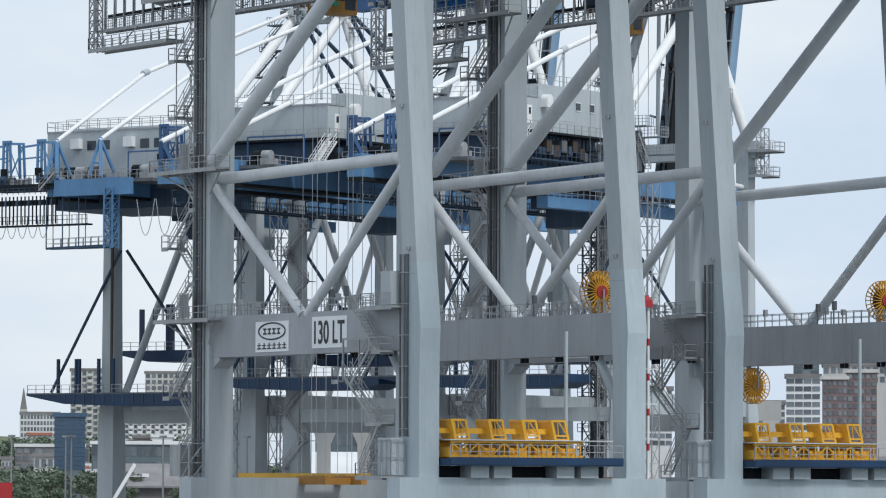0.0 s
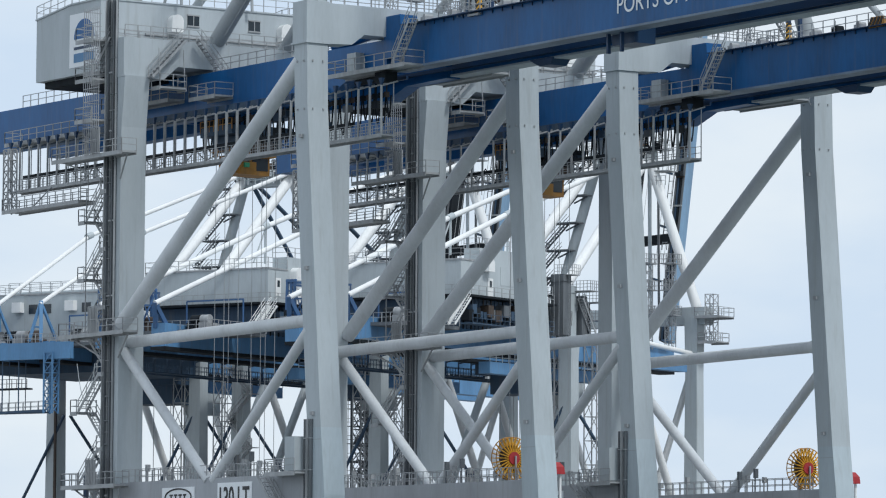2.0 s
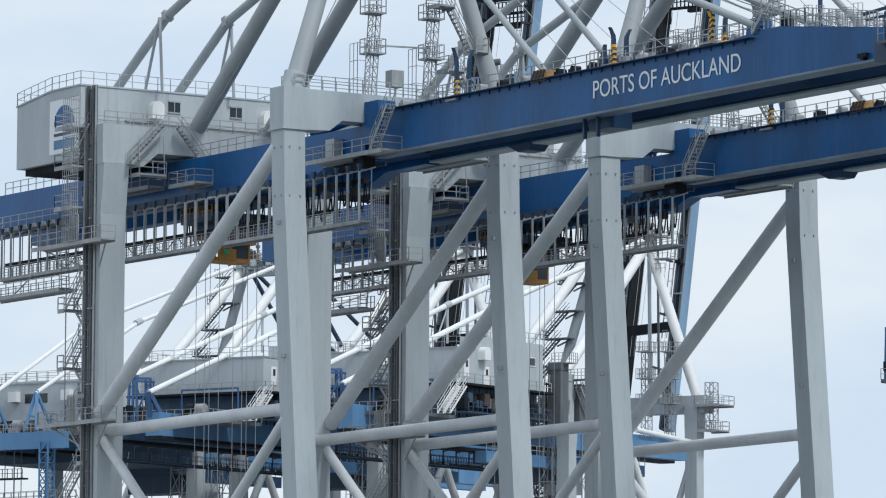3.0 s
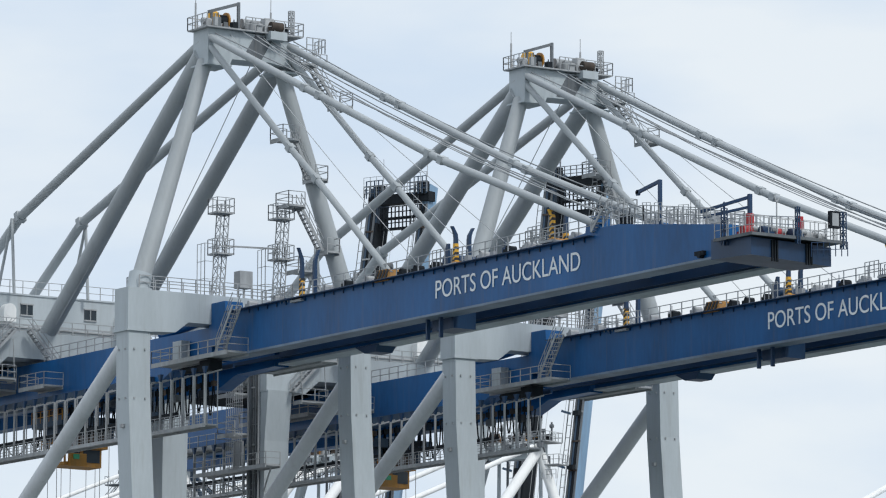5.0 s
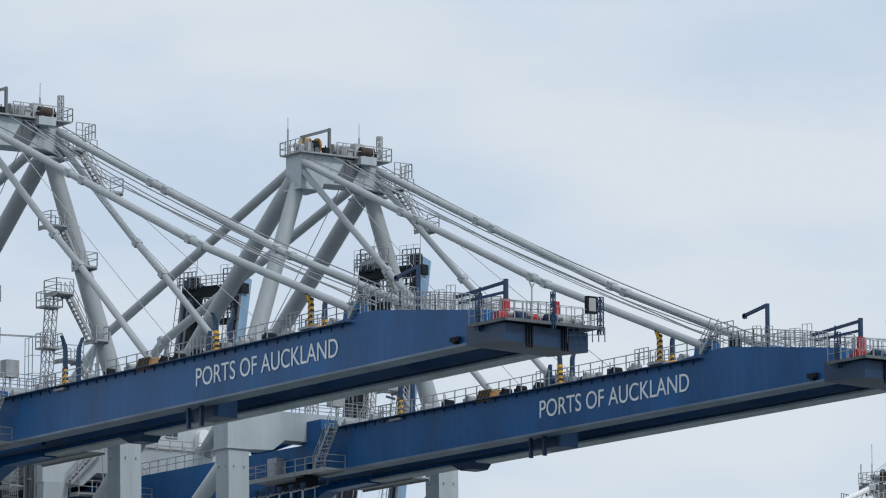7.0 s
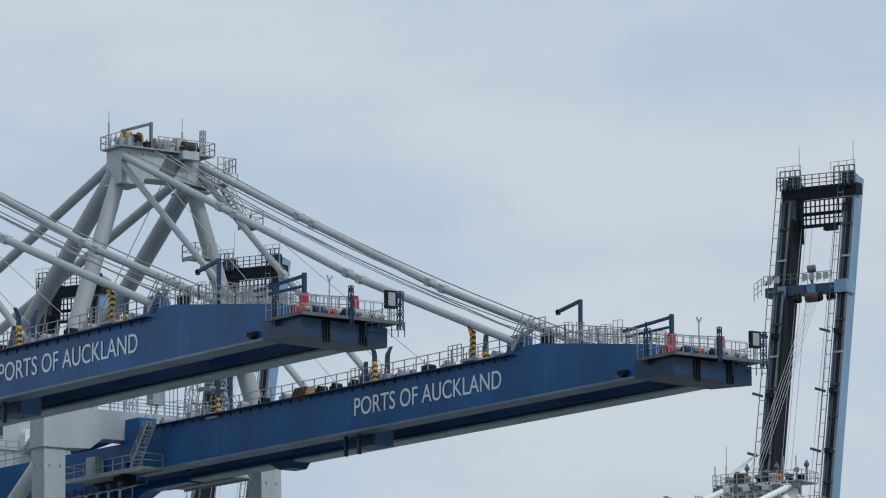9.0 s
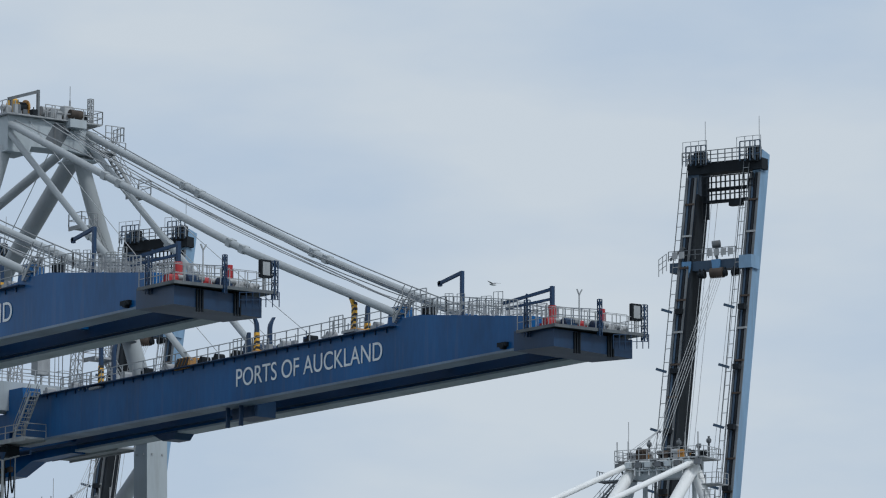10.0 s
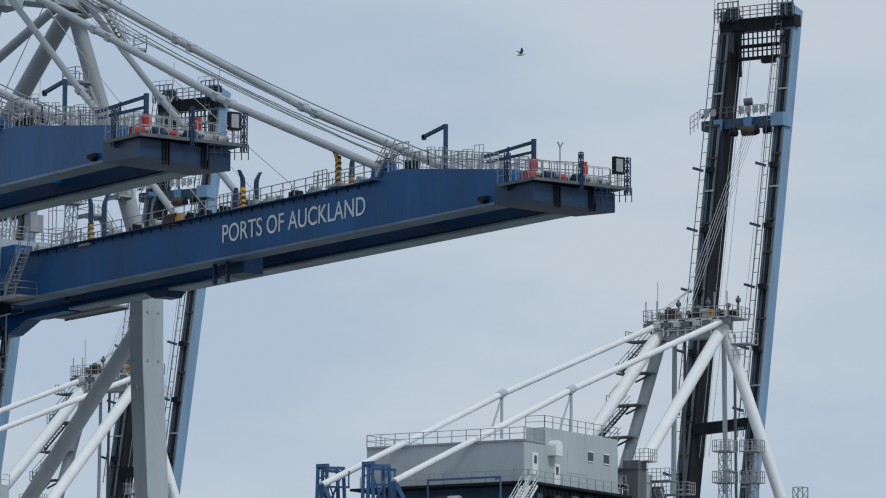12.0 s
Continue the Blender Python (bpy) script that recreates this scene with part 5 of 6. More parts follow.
        part("davit_arm", Geo().beam((x, y, 48.6), (x + sgn * 3.4, y, 48.3), 0.16, 0.26).beam((x + 0.2, y, 47.0), (x + sgn * 3.4, y, 46.8), 0.14, 0.2).beam((x + sgn * 3.3, y, 48.3), (x + sgn * 3.3, y, 46.8), 0.12, 0.12).beam((x + 0.6, y, 48.3), (x + 1.6, y + 0.8, 44.4), 0.14, 0.14), m, f)
    part("railing_frame", Geo().beam((3.6, ye + 5, 47.4), (12, ye + 5, 47.4), 0.14, 0.2).beam((3.6, ye + 5, 47.4), (3.6, ye + 5, 44.4), 0.14, 0.14).beam((12, ye + 5, 47.4), (12, ye + 5, 44.4), 0.14, 0.14).beam((12, ye + 5, 47.4), (9, ye + 9, 47.6), 0.14, 0.2), DAVIT, c)
    part("rear_deck", Geo().box(-7.6, 10.4, ye + 1.0, ye + 12, 43.3, 43.7), MESH, c)
    part("rear_railing", Geo().rail([(-7.6, ye + 1.0, 43.7), (10.4, ye + 1.0, 43.7), (10.4, ye + 12, 43.7)], 1.1, 1.2), DECK, c)
    for x, m in ((-6.6, MESH), (-4.4, SOOT), (-2.6, DECK), (-0.6, RUST), (6.4, SOOT), (7.6, DECK)):
        part("winch", Geo().box(x - 0.9, x + 0.9, ye + 2.4, ye + 4.6, 43.7, 44.6).tube((x - 0.7, ye + 3.4, 45.0), (x + 0.7, ye + 3.4, 45.0), 0.6, 12), m, c)
    part("stair_flight", Geo().stair((11, ye + 8, 43.7), (11, ye + 11.4, 47), 0.8, (1, 0, 0)).stair((12, ye + 8, 43.7), (12, ye + 11.4, 47), 0.8, (1, 0, 0)), OLD_WHITE, c)
    if low:
        rb = part("rear_cross_beam", Geo().box(-3.6, 8.5, ye - 1.1, ye - 0.4, 41.6, 43.7), OLD_BLUE, c, "faded blue beam with dirt runs")
        part("railing", Geo().rail([(-3.6, ye - 1.1, 43.7), (8.5, ye - 1.1, 43.7)], 1.1, 1.1), DECK, rb)
        rd = part("rear_platform", Geo().box(-15.5, -3.8, ye - 1.0, ye + 4.0, 42.6, 43.3), SOOT, c)
        part("railing", Geo().rail([(-15.5, ye - 1.0, 43.3), (-3.8, ye - 1.0, 43.3)], 1.1, 0.8).rail([(-15.5, ye - 1.2, 42.0), (-3.8, ye - 1.2, 42.0)], 0.8, 0.9), OLD_DARK, rd)
        rnd = random.Random(21)
        for i in range(16):
            x, y, q = rnd.uniform(-15, -4), rnd.uniform(ye - 0.6, ye + 3.4), rnd.uniform(0.25, 0.7)
            part("winch", Geo().box(x - q, x + q, y - q * 0.6, y + q * 0.6, 43.3, 43.3 + q).tube((x - q, y, 43.5 + q), (x + q, y, 43.5 + q), q * 0.7, 10), rnd.choice((SOOT, OLD_DARK, RUST, DECK)), rd)
        part("stair_flight", Geo().stair((-5.6, ye - 1.3, 42.4), (-3.2, ye - 1.3, 44.6), 0.7), DECK, rd)
        # stepped basket gallery below the rear
        bk = part("basket_gallery", Geo().box(-5.0, 4.6, ye - 0.8, ye + 0.6, 34.9, 35.05).beam((-5, ye - 0.8, 35), (4.6, ye - 0.8, 35.2), 0.14, 0.3), OLD_DARK, c)
        part("railing", Geo().rail([(-5, ye - 0.8, 35.0), (4.6, ye - 0.8, 35.2)], 1.2, 1.2, 0.04).rail([(-5, ye + 0.6, 35.0), (4.6, ye + 0.6, 35.2)], 1.2, 1.2, 0.03), DECK, bk)
        for x in (-5, -2.4, 0.2):
            part("hanger", Geo().beam((x, ye - 0.8, 35), (x, ye - 0.8, 41.6), 0.12, 0.12).beam((x, ye + 0.6, 35), (x, ye + 0.6, 41.6), 0.08, 0.08), OLD_DARK, bk)
        part("ladder_tower", Geo().lattice((5.2, ye - 0.6, 34.8), (5.2, ye - 0.6, 42.4), 1.3, 6, 0.09), OLD_BLUE, bk)
        part("upper_gallery", Geo().box(-16, 1.5, ye - 0.8, ye + 0.4, 37.9, 38.1).rail([(-16, ye - 0.8, 38.1), (1.5, ye - 0.8, 38.1)], 1.1, 0.8, 0.035), SOOT, bk)
        for i in range(20):
            x = -15.6 + i * 0.62
            part("hanger", Geo().beam((x, ye - 0.4, 38.2), (x, ye - 0.4, 41.8), 0.12, 0.16).box(x - 0.2, x + 0.2, ye - 0.6, ye - 0.2, 40.6, 41.3), SOOT if i % 3 else OLD_DARK, bk)
        for i in range(6):
            x = -15 + i * 1.7
            part("cable_loop", Geo().pipe(sag((x, ye - 0.6, 38.6), (x + 1.7, ye - 0.6, 38.6), 7, 2.2), 0.05, 5), OLD_GREY, bk)
        for i in range(3):
            x = 8.0 + i * 3.0
            part("cable_loop", Geo().pipe(sag((x, ye + 1.0, 41.0), (x + 2.8, ye + 1.0, 41.0), 9, 4.6), 0.05, 5), OLD_GREY, bk)
        old_house(c, -11, 11, -46, -28, 43.8, 50.6, 0.6)
    else:
        old_house(c, -8.6, 10, -53.2, -34.4, 47.6, 51.9, 1.5)
        rnd = random.Random(17)
        for i in range(22):
            x, y, z = rnd.uniform(6.5, 10.5), rnd.uniform(-33.6, -26.5), rnd.uniform(43.8, 49.0)
            q = rnd.uniform(0.2, 0.7)
            part("hinge_gear", Geo().box(x - q, x + q, y - q, y + q, z, z + q).beam((x, y, 43), (x, y, z), 0.12, 0.12), rnd.choice((MESH, DECK, SOOT, MESH)), c)
            part("gear_railing", Geo().rail([(x - 1, y - 0.8, z), (x + 1, y - 0.8, z)], 1.1, 0.7), DECK, c)
        for i in range(20):
            y, q = -52 + i * 0.85, rnd.uniform(0.3, 0.6)
            z = rnd.uniform(44.5, 45.6)
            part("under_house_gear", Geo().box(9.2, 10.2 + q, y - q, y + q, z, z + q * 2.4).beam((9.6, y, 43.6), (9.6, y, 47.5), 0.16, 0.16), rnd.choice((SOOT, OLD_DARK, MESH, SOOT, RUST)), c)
        part("under_house_walk", Geo().box(9.0, 11.6, -53, -35, 44.1, 44.25).rail([(11.6, -53, 44.25), (11.6, -35, 44.25)], 1.1, 1.0), OLD_DARK, c)
        for x, y, z0, z1, q, m in ((10.4, -31.6, 44, 51.4, 0.9, MESH), (10.0, -29.2, 44, 50.2, 0.7, OLD_GREY), (10.6, -27.4, 44, 49.0, 0.6, MESH), (9.2, -25.0, 44, 48.4, 0.8, SOOT)):
            part("hinge_cabinet", Geo().box(x - q, x + q, y - q, y + q, z0, z1).box(x - q - 0.1, x + q + 0.1, y - q - 0.1, y + q + 0.1, z1 - 0.9, z1 - 0.8), m, c)
        for x0, x1, y, z in ((9.6, 12.2, -31.0, 51.4), (9.4, 13.0, -28.0, 49.6), (9.0, 13.4, -25.0, 48.4), (9.0, 13.4, -22.0, 46.4)):
            part("hinge_platform", Geo().box(x0, x1, y - 0.9, y + 0.9, z - 0.1, z).rail([(x0, y - 0.9, z), (x1, y - 0.9, z), (x1, y + 0.9, z)], 1.2, 0.5, 0.03, 3), DECK, c)
        part("hinge_stair", Geo().stair((11.6, -26.0, 44.4), (11.6, -29.0, 48.6), 0.8, (1, 0, 0)), DECK, c)
    # trolley gallery and festoon below the girder
    yg = -20 if low else ye + 4
    w = part("festoon_gallery", Geo().box(-7.0, -5.8, yg, -2, 39.4, 39.55).beam((-7, yg, 39.4), (-7, -2, 39.4), 0.16, 0.4), OLD_DARK, c)
    for i in range(22):
        y = yg + i * (abs(yg) - 2) / 21
        part("hanger", Geo().beam((-7, y, 39.4), (-7, y, 41.6), 0.14, 0.14).beam((-7, y, 41.2), (-5, y, 41.6), 0.12, 0.14), OLD_DARK, w)
    part("railing", Geo().rail([(-7, yg, 39.5), (-7, -2, 39.5)], 1.1, 1.2, 0.03).rail([(-5.8, yg, 39.5), (-5.8, -2, 39.5)], 1.1, 1.2, 0.03), OLD_DARK, w)
    t = part("trolley", Geo().box(-5, 5, -27, -19, 39.8, 41.2).box(-3.4, 3.4, -26, -21, 37.4, 39.8), OLD_DARK, c)
    part("operator_cab", Geo().box(1.2, 4.6, -20.5, -17, 36.2, 39.4), OLD_GREY, t)
    part("trolley_machinery", Geo().box(-4.4, 0.6, -19, -15, 38.6, 41), RUST, t)
    wb = -26 if low else -44
    part("walk_beam", Geo().box(6.6, 8.2, wb, -8, 38.8, 40.2), OLD_BLUE, t)
    part("walk_railing", Geo().rail([(8.2, wb, 40.2), (8.2, -8, 40.2)], 1.1, 1.4), OLD_GREY, t)
    for x in (-2.5, 2.5):
        for y in (-25, -22):
            part("hoist_rope", Geo().tube((x, y, 20), (x, y, 38), 0.05, 5), CABLE, t)
    # stair and lift columns
    for x, y in ((8.2, -30), (12.4, -27)):
        col = part("lift_shaft", Geo().lattice((x, y, 2), (x, y, 43), 1.8, 14, 0.06), DECK, c)
    for i in range(0 if low else 11):
        z = 4 + i * 3.4
        a, b = (-8.4, -5.0) if i % 2 else (-5.0, -8.4)
        part("stair_flight", Geo().stair((a - 3, -31.6, z), (b - 3, -31.6, z + 3.4), 0.8), DECK, c)
        part("landing", Geo().box(b - 3.8, b - 2.2, -32.4, -30.8, z + 3.3, z + 3.4).rail([(b - 3.8, -32.4, z + 3.4), (b - 2.2, -32.4, z + 3.4)], 1.1, 0.8), DECK, c)
    leg_at = lambda z: -3.8 - 7.2 * (69 - z) / 20.5
    for i in range(5):
        z = 50.6 + i * 3.5
        xa, xb = leg_at(z) - 3.2, leg_at(z + 3.4) - 0.9
        part("stair_flight", Geo().stair((xa, -1.4, z), (xb, -1.4, z + 3.3), 0.8), MESH, c)
        part("landing", Geo().box(xb - 2.5, xb + 1.6, -2.0, -0.2, z + 3.15, z + 3.32).beam((xb + 1.4, -1.0, z + 3.1), (xb - 0.6, -1.0, z + 2.3), 0.12, 0.2).rail([(xb - 2.5, -2.0, z + 3.3), (xb - 2.5, -0.2, z + 3.3)], 1.1, 0.7), MESH, c)
    for x, y, z in ((6.0, -4, 49.4), (8.6, -2.6, 49.4)):
        part("lattice_mast", Geo().lattice((x, y, 44), (x, y, 55), 1.0, 10, 0.045), DECK, c)
        for zz in (48.2, 51.4, 54.8):
            part("mast_platform", Geo().box(x - 1.0, x + 1.0, y - 1.0, y + 1.0, zz, zz + 0.12).rail([(x - 1.0, y - 1.0, zz), (x + 1.0, y - 1.0, zz), (x + 1.0, y + 1.0, zz), (x - 1.0, y + 1.0, zz), (x - 1.0, y - 1.0, zz)], 1.3, 0.5, 0.03), DECK, c)
    part("hinge_house", Geo().box(-5.6, -3.0, -7, -3, 44.4, 47.6), MESH, c)
    if not low:
        tower = part("stair_tower", Geo().lattice((-10.6, -2.6, 2), (-10.6, -2.6, 50), 2.2, 22, 0.09), MESH, c, "dark weathered steel stair tower")
        for i in range(20):
            z = 3 + i * 2.3
            q = 1.0 if i % 2 else -1.0
            part("stair_flight", Geo().stair((-10.6 - q, -2.6, z), (-10.6 + q, -2.6, z + 2.3), 0.8), MESH, tower)
            part("landing", Geo().box(-12.3, -8.9, -3.9, -1.6, z + 2.2, z + 2.3).rail([(-12.3, -3.9, z + 2.3), (-8.9, -3.9, z + 2.3)], 1.0, 0.8), MESH, tower)
    # storage deck with upright guides at the foot
    dl, du = (0, 0) if low else (1.8, -0.9)
    deck = part("hatch_deck", Geo().loft([[(x, y, z + dl) for y, z in ((-37, a), (-31.4, a), (-31.4, 17.0), (-37, 17.0))] for x, a in ((-21.2, 16.7), (-15, 15.6), (-7, 15.3), (4.6, 15.3), (6.8, 16.0))]), BLUE_DARK, c, "navy blue boat-shaped platform")
    part("deck_railing", Geo().rail([(-21.1, -36.9, 17 + dl), (6.7, -36.9, 17 + dl)], 1.1, 1.4), DECK, deck)
    part("deck_edge", Geo().box(-21.2, 6.8, -37.05, -36.95, 16.85 + dl, 17.04 + dl), MESH, deck)
    for i in range(13):
        part("rib", Geo().box(-15 + i * 1.6, -14.8 + i * 1.6, -37.06, -37.0, 15.6 + dl, 16.8 + dl), OLD_DARK, deck)
    for x in (-18.8, -15.8, -15.3, -12.1, -9.7, 4):
        part("guide_post", Geo().box(x - 0.16, x + 0.16, -33.5, -33.1, 17.0 + dl, (21.6 if x < 0 else 22) + dl), BLUE_DARK, deck)
    upper = part("upper_deck", Geo().loft([[(x, y, z + du) for y, z in ((-24, a), (-18, a), (-18, 22.9), (-24, 22.9))] for x, a in ((-16.7, 22.5), (-11, 21.4), (4, 21.3), (10, 22.2))]), BLUE_DARK, c, "navy blue boat-shaped platform")
    part("deck_railing", Geo().rail([(-16.7, -24, 22.9 + du), (10, -24, 22.9 + du)], 1.1, 1.4), DECK, upper)
    for x, h in ((-14.2, 5.6), (-9.8, 6.2), (-9.2, 6.2)):
        part("guide_post", Geo().box(x - 0.24, x + 0.24, -21.4, -20.8, 22.9 + du, 22.9 + du + h), BLUE_DARK, upper)
    # boom
    if low:
        for s in (-1, 1):
            part("boom_girder", Geo().box(s * 4.2 - 1, s * 4.2 + 1, 5, 58, 41.8, 44.4), OLD_BLUE, c)
            part("fore_stay", Geo().tube((s * 4, 0.8, 69.4), (s * 4.2, 26, 44.6), 0.3, 8).tube((s * 4, 0.8, 69.6), (s * 4.2, 50, 44.6), 0.3, 8), OLD_DARK, c)
        return c
    foot, top = V((0, 5.0, 45.5)), V((0, 17.2, 107.4))
    d = (top - foot).normalized()
    for s in (-1, 1):
        o = V((-4.35 if s < 0 else 3.7, 0, 0))
        # right girder's paler blue holds sky reflection; its twin is a darker blue
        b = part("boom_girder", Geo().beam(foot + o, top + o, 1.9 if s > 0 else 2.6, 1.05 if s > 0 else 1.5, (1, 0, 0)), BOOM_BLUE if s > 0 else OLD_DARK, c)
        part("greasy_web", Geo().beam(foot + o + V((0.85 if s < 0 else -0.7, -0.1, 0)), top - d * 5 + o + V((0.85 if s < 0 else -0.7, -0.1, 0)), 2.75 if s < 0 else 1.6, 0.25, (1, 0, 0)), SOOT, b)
        n = V((0, -1.5 if s < 0 else -1.15, 0.3))
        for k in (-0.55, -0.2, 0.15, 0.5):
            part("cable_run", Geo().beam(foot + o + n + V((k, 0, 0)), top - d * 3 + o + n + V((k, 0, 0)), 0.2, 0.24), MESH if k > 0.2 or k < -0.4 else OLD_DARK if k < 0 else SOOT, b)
        for i in range(14):
            q = foot + d * (6 + i * 3.9) + o + n
            part("cable_clamp", Geo().box(q.x - 0.5, q.x + 0.65, q.y - 0.2, q.y, q.z, q.z + 0.22), RUST if i % 3 else DECK, b)
        lx = V((o.x - 1.4, -1.6, 0.2))
        lad = part("ladder", Geo().beam(foot + d * 12 + lx, top + lx, 0.08, 0.08).beam(foot + d * 12 + lx + V((0.7, 0, 0)), top + lx + V((0.7, 0, 0)), 0.08, 0.08), MESH, b)
        for i in range(30):
            q = foot + d * (13 + i * 1.65) + lx
            part("rung", Geo().beam(q, q + V((0.7, 0, 0)), 0.08, 0.08), DECK, lad)
        for i in range(6):
            q = foot + d * (8 + i * 7.2) + o
            part("step_bracket", Geo().beam(q + V((-1.0, -1.6, 0)), q + V((-2.2, -1.9, 0.4)), 0.2, 0.3), OLD_DARK, b)
            part("bracket_box", Geo().box(q.x - 0.3, q.x + 0.5, q.y - 2.2, q.y - 1.5, q.z - 0.3, q.z + 0.3), SOOT, b)
    mid = foot + d * 49.5
    m = part("mid_cross_beam", Geo().beam(mid + V((-6.3, -0.6, 0)), mid + V((4.0, -0.6, 0)), 1.5, 1.1), OLD_DARK, c, "dark cross beam with a railed platform")
    part("end_box", Geo().box(2.9, 4.5, mid.y - 1.9, mid.y + 0.2, mid.z - 0.75, mid.z + 0.75), BOOM_BLUE, m)
    for x, q in ((-4.0, 0.75), (-0.2, 0.7)):
        part("hanger_plate", Geo().loft([rect(x, mid.y - 1.5, mid.z - 1.3, 2 * q * 0.55, 0.3), rect(x, mid.y - 1.5, mid.z + 0.55, 2 * q * 0.8, 0.3)]), OLD_BLUE, m)
    for x, q in ((-2.4, 0.35), (-1.9, 0.45), (0.9, 0.4), (2.0, 0.45), (2.6, 0.35)):
        part("sheave", Geo().tube((x - q * 0.4, mid.y - 1.4, mid.z - 1.1), (x + q * 0.4, mid.y - 1.4, mid.z - 1.1), q, 12).beam((x, mid.y - 1.4, mid.z - 1.1), (x, mid.y - 1.3, mid.z - 0.4), 0.1, 0.2), SOOT, m)
    for x in (-5.8, -4.9, -1.3, -0.4, 0.5, 1.4):
        part("rail_panel", Geo().box(x, x + 0.7, mid.y - 1.75, mid.y - 1.71, mid.z + 0.95, mid.z + 1.75), DECK, m)
    part("railing", Geo().rail([(-6.3, mid.y - 1.7, mid.z + 0.75), (2.4, mid.y - 1.7, mid.z + 0.75)], 1.1, 0.9, 0.04), MESH, m)
    part("drum", Geo().tube((-0.9, mid.y - 1.4, mid.z - 1.0), (0.7, mid.y - 1.4, mid.z - 1.0), 0.6, 14), RUST, m)
    part("lamp", Geo().tube((-0.7, mid.y - 1.5, mid.z + 2.3), (0.2, mid.y - 1.2, mid.z + 2.4), 0.42, 10).beam((-0.2, mid.y - 1.3, mid.z + 0.6), (-0.2, mid.y - 1.3, mid.z + 2.2), 0.22, 0.22), MESH, m)
    part("ladder_basket", Geo().rail([(-7.4, mid.y - 2, mid.z - 1), (-6.4, mid.y - 2, mid.z - 0.4)], 2.0, 0.6, 0.035, 3), DECK, m)
    part("wing_plate", Geo().beam((-6.2, mid.y - 1.5, mid.z + 0.9), (-4.4, mid.y - 1.3, mid.z + 2.3), 0.12, 0.3), MESH, m)
    tb = top - d * 1.6
    t = part("top_frame", Geo().beam(tb + V((-5, -0.8, 0)), tb + V((4.6, -0.8, 0)), 1.6, 1.3), SOOT, c)
    part("top_railing", Geo().rail([tuple(tb + V((-5.4, -2.2, 0.4))), tuple(tb + V((4.8, -2.2, 0.4)))], 1.5, 0.9, 0.05, 3), MESH, t)
    for x in (-3.4, 3.6):
        part("sheave_box", Geo().box(x - 0.6, x + 0.6, tb.y - 2.0, tb.y - 0.8, tb.z + 0.2, tb.z + 2.0), SOOT, t)
        part("sheave_cage", Geo().rail([(x - 1.3, tb.y - 2.6, tb.z + 0.2), (x + 1.3, tb.y - 2.6, tb.z + 0.2)], 2.3, 0.65, 0.06, 3), OLD_DARK, t)
        part("hoop", Geo().rail([(x - 1.6, tb.y - 2.8, tb.z + 0.4), (x + 1.5, tb.y - 2.8, tb.z + 0.4)], 2.6, 1.0, 0.03, 2), DECK, t)
        part("lightning_rod", Geo().tube((x + 0.4, tb.y - 1, tb.z + 2.6), (x + 0.4, tb.y - 1, tb.z + 5.6), 0.04, 5), DECK, t)
    basket = part("maintenance_basket", Geo().rail([tuple(tb + V((-3.0, -1.8, -4.0))), tuple(tb + V((3.6, -1.8, -4.0)))], 2.9, 0.6, 0.07, 4), SOOT, t)
    part("basket_floor", Geo().beam(tb + V((-3.0, -1.2, -4.0)), tb + V((3.6, -1.2, -4.0)), 1.0, 0.24).beam(tb + V((-3.0, -1.2, -2.6)), tb + V((3.6, -1.2, -2.6)), 0.5, 0.3).beam(tb + V((-2.8, -1.2, -6)), tb + V((-2.8, -1.2, -1)), 0.5, 0.6), SOOT, basket)
    part("basket_winch", Geo().box(0.4, 2.0, tb.y - 1.8, tb.y - 1.0, tb.z - 4.7, tb.z - 4.1), SOOT, basket)
    for i, (xa, xb) in enumerate(((-2.4, -2.6), (-1.8, -2.0), (-1.2, -1.2), (1.4, 1.6), (2.0, 2.1), (2.6, 2.6))):
        part("boom_rope", Geo().tube(tb + V((xb, -1.4, -4)), foot + d * 10 + V((xa, -1.4, 0)), 0.03, 5), CABLE, c)
    for i in range(5):
        part("boom_rope", Geo().tube(mid + V((-0.6 + i * 0.3, -1.4, -1)), (-1.6 + i * 0.35, -0.5, 71), 0.03, 5), CABLE, c)
    for i in range(3):
        part("boom_rope", Geo().tube(foot + d * 30 + V((-5.4, -1.6, 0)), (-6.2 + i * 0.8, -0.5, 70), 0.04, 5), CABLE, c)
    part("strut", Geo().beam((-3.4, 6.5, 58.6), (3.2, 6.5, 59.0), 1.2, 1.2), SOOT, c)
    return c


E1 = (0.92, 0.39)


def old_pose(k, away=0.0):
    return pose(-80 + E1[0] * k - 0.81 * away, 173.3 + E1[1] * k + 0.585 * away, 0, 0, 0, math.degrees(math.atan2(E1[1], E1[0])))


older = old_crane("far")
older.matrix_basis = old_pose(0)
for k in (-80, -108):
    copy_thing(older, old_pose(k, 16))
lowered = old_crane("low")
lowered.matrix_basis = old_pose(-136, 16)


# ---- the town behind the terminal ----
BRICK = material("red_brown_brick", (0.20, 0.145, 0.14), 0.85, vary=0.2, scale=0.3, random_part=0.15)
STONE = material("pale_render", (0.54, 0.53, 0.51), 0.85, vary=0.1, scale=0.2, random_part=0.12)
TOWN_WHITE = material("white_render", (0.72, 0.72, 0.72), 0.8, vary=0.08, scale=0.2, random_part=0.1)
TOWN_GLASS = material("grey_green_cladding", (0.13, 0.165, 0.18), 0.15, vary=0.25, scale=0.2, stretch=(1, 1, 1))
CURTAIN = material("blue_curtain_glass", (0.06, 0.105, 0.17), 0.15, vary=0.25, scale=0.2, stretch=(1, 1, 1))
